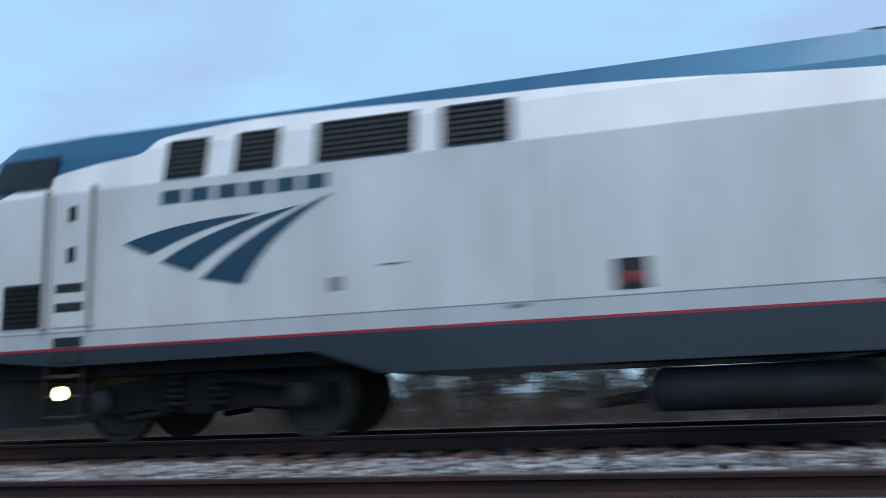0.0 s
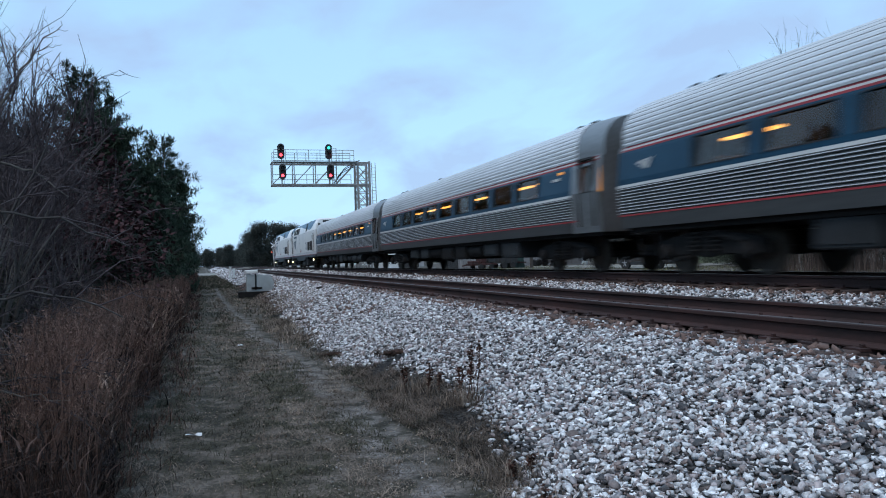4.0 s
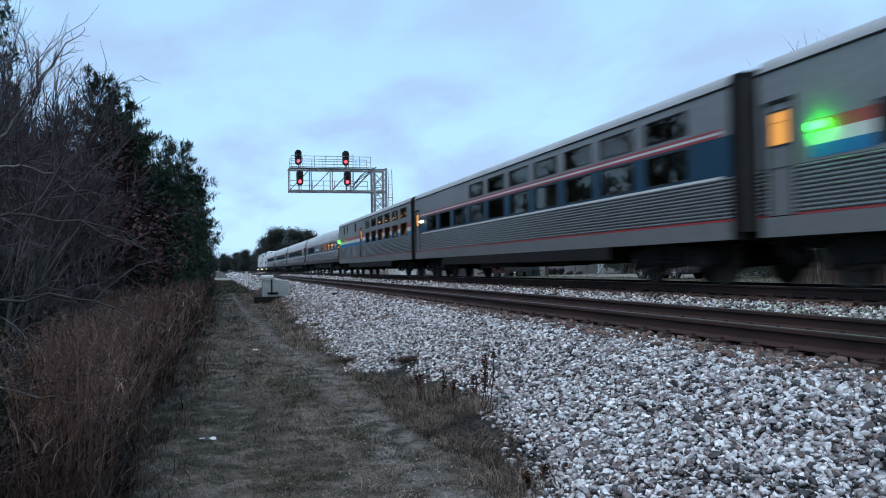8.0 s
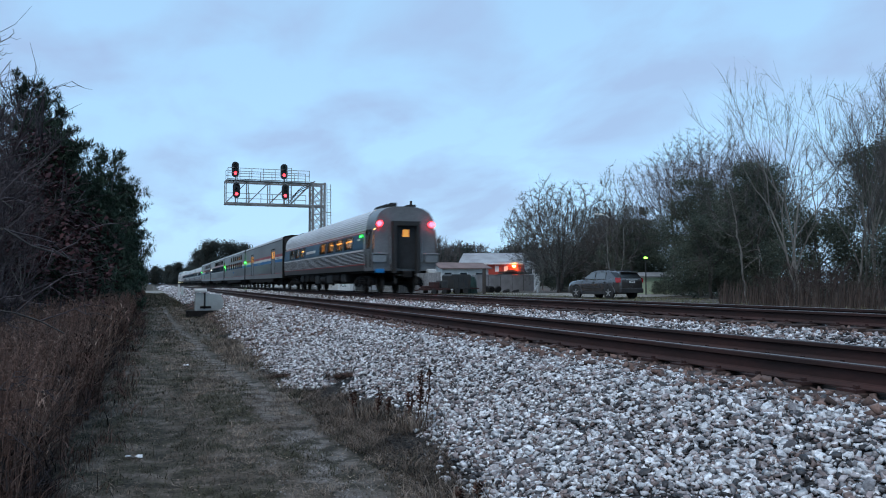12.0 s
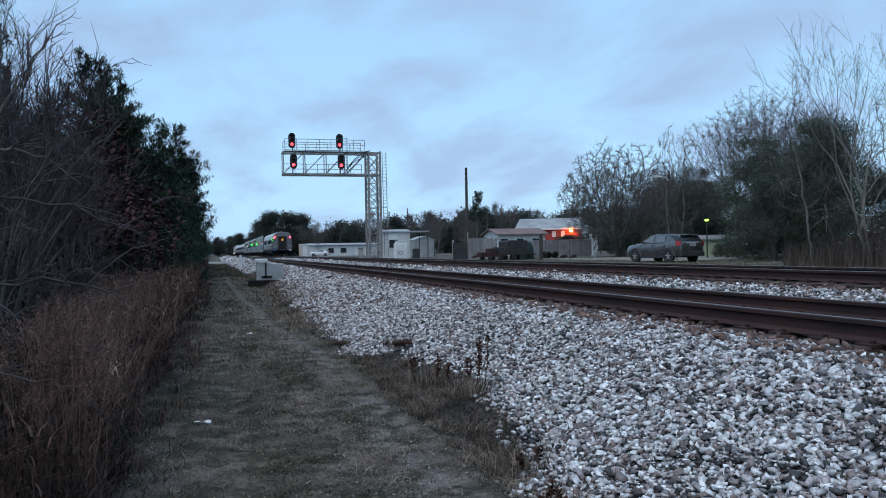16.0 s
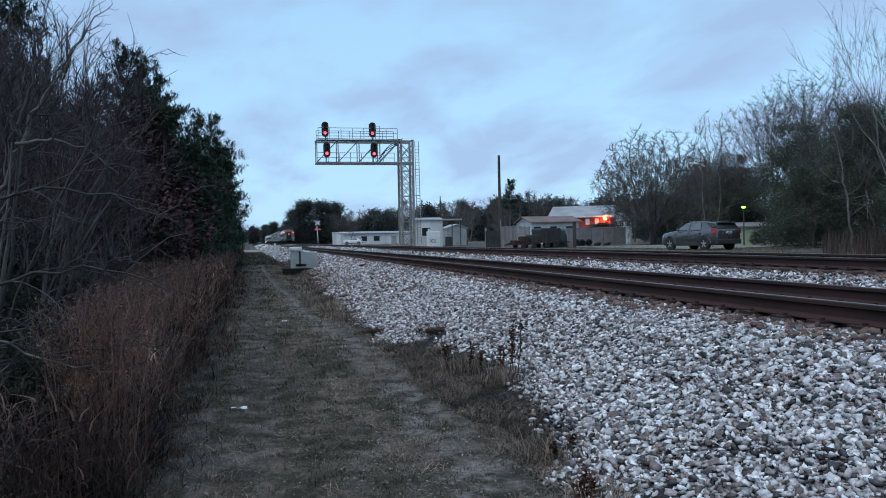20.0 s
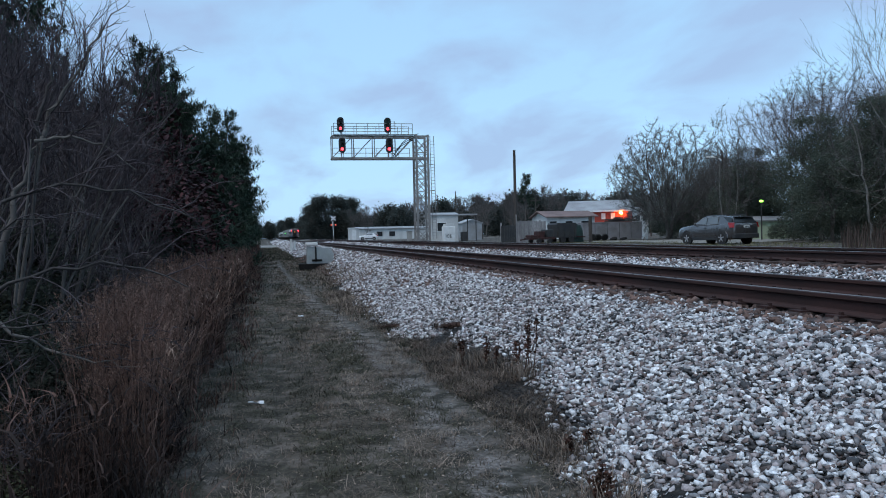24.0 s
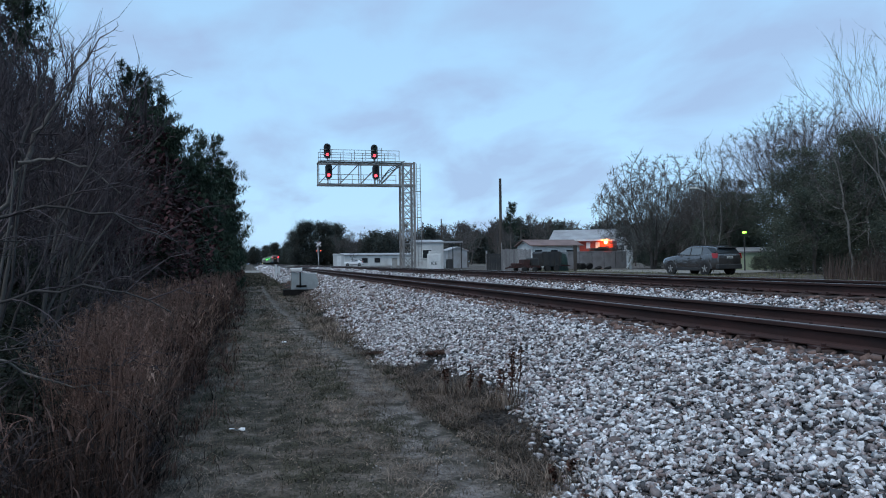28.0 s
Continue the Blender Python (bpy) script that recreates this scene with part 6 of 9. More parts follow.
def pine(name, seed, height, m, label, group, full=0.1, dense=1.0, width=0.24, tuft=20, needle=0.24):
    """Straight trunk, whorled limbs, needle tufts with gaps."""
    rng = np.random.default_rng(seed)
    segs = []
    p = np.zeros(3)
    n = 14
    for i in range(n):
        q = p + np.array([rng.normal(0, 0.06), rng.normal(0, 0.06), height / n])
        segs.append((*p, *q, 0.16 * height / 10 * (1 - i / (n + 1)), 0.16 * height / 10 * (1 - (i + 1) / (n + 1))))
        p = q
    trunk = list(segs)
    limbs, N, D = [], [], []
    k = int(56 * dense)
    for i in range(k):
        f = full + (1 - full) * (i / k) ** 0.9
        z = height * f
        a = i * 2.4 + rng.normal(0, 0.5)
        L = height * width * (1.05 - f) ** 0.65 * rng.uniform(0.35, 1.15) * (1.45 if rng.random() < 0.14 else 1) + 0.3
        d = np.array([math.cos(a), math.sin(a), rng.uniform(-0.15, 0.3)])
        a0 = np.array([0, 0, z])
        mid, e = a0 + d * L * 0.55, a0 + d * L + np.array([0, 0, 0.12 * L])
        limbs += [(*a0, *mid, 0.03 * L ** 0.5, 0.018 * L ** 0.5), (*mid, *e, 0.018 * L ** 0.5, 0.008)]
        # branchlets end in needle tufts, with gaps between
        for j in range(int(5 + 5.5 * L)):
            g = rng.uniform(0.2, 1.0)
            o = a0 + d * L * g + np.array([0, 0, 0.12 * L * max(0, g - 0.5) * 2])
            q = d * 0.5 + rng.normal(0, 0.55, 3) + np.array([0, 0, 0.35])
            q /= np.linalg.norm(q)
            t = o + q * rng.uniform(0.15, 0.55) * (0.6 + 0.25 * L)
            limbs.append((*o, *t, 0.009, 0.005))
            N += [t, o + (t - o) * 0.55]
            D += [q, q]
    t = empty(name, m, label, "tree", group)
    V, F = prisms(trunk, 8)
    soup("trunk", V, F, BARK, t, "", True)
    V, F = prisms(limbs, 3)
    tagged(soup("limb", V, F, BARK, t), kind="stuff")
    C, Q = np.repeat(np.array(N), tuft, 0), np.repeat(np.array(D), tuft, 0)
    Q = Q * 0.8 + rng.normal(0, 0.75, Q.shape)
    Q /= np.linalg.norm(Q, axis=1, keepdims=True)
    A, B = frames_of(Q)
    L = needle * rng.uniform(0.6, 1.2, (len(C), 1))
    W = needle * 0.075
    C = C + rng.normal(0, 0.03, C.shape)
    V = np.stack([C, C + Q * L * 0.55 + A * W, C + Q * L, C + Q * L * 0.5 - A * W], 1).reshape(-1, 3)
    soup("crown", V, np.arange(len(V)).reshape(-1, 4), NEEDLE, t, "dark green needle tufts")
    return t


def leafy(name, seed, height, width, m, label, group, leaf, size=0.3, count=5000, base=0.1, category="tree", lobes_n=26, fat=1.0):
    """Broad crown built of many leaf clumps on limbs, with an uneven outline."""
    rng = np.random.default_rng(seed)
    segs, tips = [], []
    grow(rng, (0, 0, -0.1), (0, 0, 1), height * 0.4, height * 0.022, 2 if height > 9.8 or leaf is FAR_LEAF else 3, segs, tips, 0.7, 3, 0.2, 0.12, 0.68)
    S = np.asarray(segs)
    lobes = []
    for i in range(lobes_n):
        f = rng.uniform(base, 1.0)
        a = rng.uniform(0, 2 * math.pi)
        rr = width * 0.5 * math.sin(min(1, 0.25 + f * 0.9) * math.pi * 0.85) * rng.uniform(0.35, 1.0)
        lobes.append((math.cos(a) * rr, math.sin(a) * rr, f * height * 0.92, width * rng.uniform(0.1, 0.24) * (26 / lobes_n) ** 0.25 * fat))
    C = []
    for x, y, z, r in lobes:
        k = int(count / lobes_n)
        d = rng.normal(size=(k, 3))
        d /= np.linalg.norm(d, axis=1, keepdims=True)
        C.append(np.array([x, y, z]) + d * r * rng.uniform(0.3, 1.15, (k, 1)) * np.array([1, 1, 0.75]))
    C = np.concatenate(C)
    C = C[C[:, 2] > 0.05]
    t = empty(name, m, label, category, group)
    V, F = prisms(S, 5)
    soup("trunk", V, F, BARK, t, "", True)
    V, F = cards(C, size, rng, 0.0, 1.2)
    soup("crown", V, F, leaf, t, "uneven crown of small leaves")
    return t


def place(src, x, y, z, turn, scale):
    c = copy_thing(src, pose(x, y, z, 0, 0, turn))
    c.scale = (scale, scale, scale)
    return c


def blades(n, xr, yr, zf, hr, wid, rng, lean=0.35, segs=2, clump=0.0, mask=None):
    """Grass: bent tapering blades."""
    X, Y = rng.uniform(*xr, n), rng.uniform(*yr, n)
    if clump:
        k = max(1, n // 14)
        cx, cy = rng.uniform(*xr, k), rng.uniform(*yr, k)
        i = rng.integers(0, k, n)
        X, Y = cx[i] + rng.normal(0, clump, n), cy[i] + rng.normal(0, clump, n)
    if mask is not None:
        ok = mask(X, Y)
        X, Y = X[ok], Y[ok]
        n = len(X)
    Z = np.array([zf(a, b) for a, b in zip(X, Y)])
    H = rng.uniform(*hr, n) * rng.uniform(0.7, 1.0, n)
    a = rng.uniform(0, 2 * math.pi, n)
    L = H * rng.uniform(0.1, 1.0, n) * lean
    D = np.stack([np.cos(a), np.sin(a), np.zeros(n)], 1)
    S = np.stack([-np.sin(a + rng.normal(0, 0.5, n)), np.cos(a), np.zeros(n)], 1)
    P = np.stack([X, Y, Z - 0.01], 1)
    rows = []
    for j in range(segs + 1):
        f = j / segs
        c = P + D * (L * f * f)[:, None] + np.array([0, 0, 1.0]) * (H * (f - 0.12 * lean * f * f))[:, None]
        w = (wid * (1 - 0.8 * f) * rng.uniform(0.7, 1.3, n))[:, None]
        rows += [c - S * w, c + S * w]
    V = np.stack(rows, 1).reshape(-1, 3)
    m = 2 * (segs + 1)
    k = np.arange(n) * m
    F = np.concatenate([np.stack([k + 2 * j, k + 2 * j + 1, k + 2 * j + 3, k + 2 * j + 2], 1) for j in range(segs)])
    return V, F


def join(*VF):
    V, F, k = [], [], 0
    for v, f in VF:
        V.append(v)
        F.append(f + k)
        k += len(v)
    return np.concatenate(V), np.concatenate(F)


def flat_z(x, y):
    if -10 < y < 60:
        z = ground_z(x, y) + 0.04 * noise.noise((x * 0.5, y * 0.35, 0.0)) + 0.006 * noise.noise((x * 1.9, y * 1.7, 3.0))
        for c in (0.1, path_x(y)):
            if y < 40:
                z -= 0.022 * math.exp(-((x - c) / 0.28) ** 2)
        return z
    return ground_z(x, y)


# ---- grass and reeds ----
def build_grass():
    rng = np.random.default_rng(11)
    rut = lambda X, Y: rng.random(len(X)) > 0.45 * np.exp(-((X - 0.1) / 0.25) ** 2) + 0.93 * np.exp(-((X - path_x(Y) - 0.05 * np.sin(2.1 * Y)) / 0.15) ** 4)
    lot = lambda X, Y: np.array([0.8 * noise.noise((a * 1.6, b * 0.6, 2.0)) + 0.8 * noise.noise((a * 5.0, b * 3.0, 5.0)) for a, b in zip(X, Y)])
    tan = lambda X, Y: rut(X, Y) & (rng.random(len(X)) < np.clip(0.5 + 1.9 * lot(X, Y), 0.05, 1) * np.where(X < 0.15, 0.4, np.where((X > 0.45) & (X < 1.45), 1.5, 1)))
    dark = lambda X, Y: rut(X, Y) & (rng.random(len(X)) < np.clip(0.4 + 0.3 * (X < 0.15) - 1.9 * lot(X, Y), 0.03, 1))
    V, F = join(blades(22000, (-0.9, 2.0), (2.0, 14), flat_z, (0.04, 0.12), 0.003, rng, 1.7, 3, 0.04, lambda X, Y: rut(X, Y) & (lot(X, Y) < -0.1)), blades(100000, (-0.95, 2.2), (1.5, 11), flat_z, (0.012, 0.06), 0.0034, rng, 2.4, 2, 0.07, dark), blades(26000, (-0.95, 2.3), (11, 24), flat_z, (0.03, 0.09), 0.006, rng, 1.8, 2, 0.1, dark), blades(18000, (-0.9, 2.6), (24, 60), flat_z, (0.05, 0.13), 0.012, rng, 1.5, 2, 0.16, dark), blades(9000, (-1.2, 2.3), (58, 135), flat_z, (0.08, 0.26), 0.03, rng, 1.2, 2, 0.3), blades(26000, (-4.0, 1.9), (-7, 1.5), flat_z, (0.03, 0.09), 0.005, rng, 2.2, 2, 0.1))
    tagged(soup("dull_grass", V, F, TURF_DARK), "dull olive winter grass matted on the path", "grass", kind="stuff")
    parts = [blades(90000, (-0.9, 2.25), (1.5, 11), flat_z, (0.012, 0.055), 0.0030, rng, 3.0, 3, 0.06, tan), blades(24000, (-0.8, 2.3), (11, 24), flat_z, (0.03, 0.09), 0.006, rng, 2.2, 2, 0.1, tan), blades(15000, (-0.9, 2.6), (24, 60), flat_z, (0.05, 0.13), 0.012, rng, 1.5, 2, 0.16, tan), blades(5000, (-1.2, 2.3), (58, 135), flat_z, (0.08, 0.22), 0.03, rng, 1.2, 2, 0.3)]
    parts.append(blades(14000, (-4.0, 1.9), (-7, 1.5), flat_z, (0.03, 0.08), 0.005, rng, 2.4, 2, 0.1))
    # mounded edge against the ballast
    edge = lambda X, Y: (X < np.interp(Y, [5.6, 6.5, 7.7, 10.6, 11.6], [2.2, 2.38, 2.6, 2.55, 2.25]) + 0.04) & (X > 1.85 + 0.12 * np.sin(Y * 1.3))
    V, F = blades(18000, (1.75, 2.75), (5.4, 11.6), lambda x, y: max(flat_z(x, y), ballast_z(x) - 0.02) + 0.02, (0.03, 0.12), 0.003, rng, 2.4, 3, 0.10, edge)
    tagged(soup("edge_grass", V, F, EDGE_GRASS), "mounded brown dead grass at the ballast edge", "grass", kind="stuff")
    parts += [blades(9000, (1.55, 2.3), (5.0, 12.2), flat_z, (0.02, 0.10), 0.003, rng, 2.4, 3, 0.07, lambda X, Y: rng.random(len(X)) < np.clip(0.45 + 2.2 * lot(X, Y) + 0.5 * (X - 1.9), 0, 1)), blades(26000, (-0.9, 2.2), (2.0, 14), flat_z, (0.04, 0.12), 0.003, rng, 1.9, 3, 0.035, lambda X, Y: rut(X, Y) & (lot(X, Y) > 0.12)), blades(2500, (1.5, 2.15), (15, 23), lambda x, y: max(flat_z(x, y), ballast_z(x)), (0.05, 0.2), 0.008, rng, 1.2, 2, 0.12), blades(1800, (1.9, 3.0), (25, 38), lambda x, y: max(flat_z(x, y), ballast_z(x)), (0.06, 0.24), 0.012, rng, 1.2, 2, 0.2), blades(700, (1.5, 2.1), (3.2, 4.6), lambda x, y: max(flat_z(x, y), ballast_z(x)), (0.05, 0.2), 0.004, rng, 1.2, 2, 0.06)]
    V, F = join(*parts)
    # fallen leaves and scraps of stalk lying in the grass
    k = 5200
    X, Y = rng.uniform(-0.7, 2.15, k), 1.8 + rng.random(k) ** 1.4 * 17
    P = np.stack([X, Y, [flat_z(a, b) + rng.uniform(0.008, 0.03) for a, b in zip(X, Y)]], 1)
    LV, LF = cards(P, 0.014, rng, 0.0, 1.7)
    LV[:, 2] = np.repeat(P[:, 2], 4) + (LV[:, 2] - np.repeat(P[:, 2], 4)) * 0.45
    tagged(soup("leaf_litter", LV, LF, LITTER), "curled pale brown leaf litter lying on the path", "leaves", kind="stuff")
    tagged(soup("short_grass", V, F, TURF), "short dead winter grass over the path", "grass", kind="stuff")
    # tall broomsedge beside the path, thin near the viewer where shrubs crowd it out
    parts = []
    brink = lambda X, Y: X < -0.80 + 0.07 * np.sin(1.3 * Y) + 0.09 * np.sin(0.47 * Y + 2) + rng.normal(0, 0.06, len(X))
    patch = lambda lo: lambda X, Y: (rng.random(len(X)) < np.clip(lo - np.where(Y < 8, 0.34, 0.1) + np.array([(2.3 if b < 8 else 1.6) * noise.noise((a * 2.0, b * 0.8, 7.0)) + 2.2 * noise.noise((a * 4.5, b * 2.2, 3.0)) for a, b in zip(X, Y)]), 0.01, 1) * np.clip((X + 1.75 + 0.1 * np.clip(Y - 5.5, 0, 12)) / 0.8, 0.02, 1))
    tall = lambda lo: lambda X, Y: patch(lo)(X, Y) & brink(X, Y)
    aloft = lambda x, y: flat_z(x, y) + rng.uniform(0.05, 0.8) ** 1.2
    for n, yr, w in ((1000, (3.6, 9), 0.0034), (2000, (9, 20), 0.0056), (6000, (20, 48), 0.011), (4000, (48, 110), 0.03)):
        parts.append(blades(n, (-2.9, -0.7), yr, flat_z, (0.45, 1.42), w, rng, 0.42, 4, 0.07, tall(0.5)))
        parts.append(blades(n, (-2.6, -0.62), yr, flat_z, (0.15, 0.95), w * 1.2, rng, 0.9, 4, 0.08, tall(0.55)))
        parts.append(blades(max(n, 3000), (-1.3, -0.25), yr, flat_z, (0.05, 0.32), w * 1.2, rng, 1.6, 3, 0.10, patch(0.4)))
        # curled dry leaves that stand off the stalks
        parts.append(blades(int(n * 3.0), (-2.3, -0.7), yr, aloft, (0.06, 0.22), w * 2.2, rng, 2.6, 3, 0.06, tall(0.5)))
    # separate clumps near the viewer, each with its own height, spread and colour
    tints = ([], [], [])
    taken = []
    for _ in range(900):
        cy = 4.4 + rng.random() ** 1.3 * 20
        cx = rng.uniform(-1.45 - 0.1 * min(cy - 4, 12), -0.78 + 0.08 * math.sin(1.3 * cy))
        if any((cx - a) ** 2 + ((cy - b) * 0.8) ** 2 < 0.035 for a, b in taken) or cy < 5.4 and rng.random() < 0.6:
            continue
        taken.append((cx, cy))
        r, h = rng.uniform(0.07, 0.16), rng.uniform(0.75, 1.38) * (0.8 if cy < 6.5 else 1)
        w = 0.0026 + 0.00028 * (cy - 4)
        box = (cx - r, cx + r), (cy - r, cy + r)
        leaf_z = lambda x, y: rng.uniform(0.05, 0.75) * h
        tints[rng.integers(0, 3) if cy > 6.2 else rng.integers(0, 2)].extend([blades(46, *box, flat_z, (0.6 * h, h), w, rng, rng.uniform(0.2, 0.7), 4), blades(30, *box, flat_z, (0.2 * h, 0.75 * h), w * 1.3, rng, 1.3, 4), blades(110, (cx - r * 1.4, cx + r * 1.4), (cy - r * 1.4, cy + r * 1.4), leaf_z, (0.05, 0.20), w * 1.9, rng, 2.6, 3)])
    V, F = join(*parts, *tints[0])
    tagged(soup("tall_grass", V, F, REED), "tall brown dry broomsedge grass along the path", "grass", kind="stuff")
    V, F = join(*tints[1])
    tagged(soup("tall_grass", V, F, REED_DARK), "dark withered clumps of tall grass along the path", "grass", kind="stuff")
    V, F = join(*tints[2])
    tagged(soup("tall_grass", V, F, REED_TAN), "tan dry clumps of tall grass along the path", "grass", kind="stuff")
    # feathery plumes on arching stalks
    S, C = [], []
    for _ in range(1500):
        y = 5.2 + rng.random() ** 1.6 * 34
        o = np.array([rng.uniform(-1.15 - 0.09 * min(y - 5, 12), -0.72), y, 0.0])
        h, a = rng.uniform(0.75, 1.45), rng.uniform(0, 2 * math.pi)
        d = np.array([math.cos(a), math.sin(a), 0]) * rng.uniform(0.05, 0.3)
        pts = [o + d * f * f + np.array([0, 0, h * (f - 0.1 * f ** 3)]) for f in (0, 0.35, 0.65, 0.85, 1.0)]
        w = 0.0022 if y < 14 else 0.004
        S += [(*p, *q, w, w * 0.8) for p, q in zip(pts, pts[1:])]
        k = 60 if y < 14 else 18
        f = rng.uniform(0, 1, (k, 1))
        C.append(pts[3] + (pts[4] - pts[3]) * f * 1.3 + rng.normal(0, 0.017, (k, 3)) * (1.25 - f))
    C = np.concatenate(C)
    near = C[:, 1] < 14
    V, F = join(prisms(S, 3), cards(C[near], 0.007, rng, 1.2, 3.2, 0.35), cards(C[~near], 0.016, rng, 1.6, 3.0, 0.4))
    tagged(soup("grass_plumes", V, F, PLUME), "feathery pale brown plumes of the tall grass", "grass", kind="stuff")
    # reeds beyond the far track
    parts = []
    for n, xr, yr, w, h in ((9000, (19.5, 24), (-45, 29), 0.012, (0.4, 1.35)), (4500, (23, 29), (-45, 32), 0.016, (0.4, 1.5))):
        parts.append(blades(n, xr, yr, lambda x, y: FAR_GROUND, h, w, rng, 0.3, 3, 0.3, lambda X, Y: Y < 1.24 * X))
    V, F = join(*parts)
    tagged(soup("reeds", V, F, REED_FAR), "tan dry reeds and brush beyond the tracks", "grass", kind="stuff")
    # rough grass on the far verge
    V, F = join(blades(9000, (14.5, 30), (30, 75), lambda x, y: FAR_GROUND, (0.04, 0.15), 0.018, rng, 0.8, 2, 0.4), blades(4000, (14.5, 19), (-30, 34), lambda x, y: FAR_GROUND, (0.08, 0.4), 0.015, rng, 0.8, 2, 0.3))
    tagged(soup("verge_grass", V, F, VERGE), "low green and tan grass on the far verge", "grass", kind="stuff")


VERGE = mat("verge_grass", (0.13, 0.14, 0.065), (0.17, 0.15, 0.095), 0.95, 0, 0.5, 7, 0.3, 0.0, island=0.45, spec=0.15)
build_grass()


def dock_weed(x, y, seed, h, stems, label="dried brown dock weed with seed spikes"):
    rng = np.random.default_rng(seed)
    z = max(flat_z(x, y), ballast_z(x))
    t = empty("dock_weed", pose(x, y, z), label, "weed", "weeds at the ballast edge")
    for k in range(stems):
        segs, C = [], []
        p = np.array([rng.normal(0, 0.06), rng.normal(0, 0.06), -0.02])
        d = np.array([rng.normal(0, 0.12), rng.normal(0, 0.12), 1.0])
        L = h * rng.uniform(0.7, 1.0)
        for i in range(5):
            q = p + d * L / 5 + rng.normal(0, 0.006, 3)
            segs.append((*p, *q, 0.006, 0.004))
            if i >= 2:
                C += [p + (q - p) * rng.uniform() + rng.normal(0, 0.016, 3) for _ in range(26)]
            p = q
        V, F = prisms(segs, 4)
        st = soup("stem", V, F, WEED, t)
        V, F = cards(C, 0.026, rng, 0.6, 1.0)
        tagged(soup("seed_spike", V, F, WEED, st), kind="stuff")
    V, F = blades(160, (-0.2, 0.2), (-0.2, 0.2), lambda a, b: 0.0, (0.08, 0.3), 0.004, rng, 1.0, 3)
    tagged(soup("leaf_base", V, F, TURF, t), kind="stuff")
    return t


WEED = mat("dry_weed", (0.055, 0.026, 0.02), (0.085, 0.05, 0.036), 0.95, 0, 5, 30, 0.3, 0.0, island=0.4, spec=0.1)
for x, y, sd, h, st in ((2.57, 7.62, 1, 0.74, 3), (2.46, 7.85, 2, 0.42, 2), (2.34, 8.7, 3, 0.38, 3), (2.3, 9.1, 8, 0.3, 2), (1.88, 4.25, 4, 0.26, 3), (2.1, 5.35, 5, 0.2, 2)):
    dock_weed(x, y, sd, h, st)


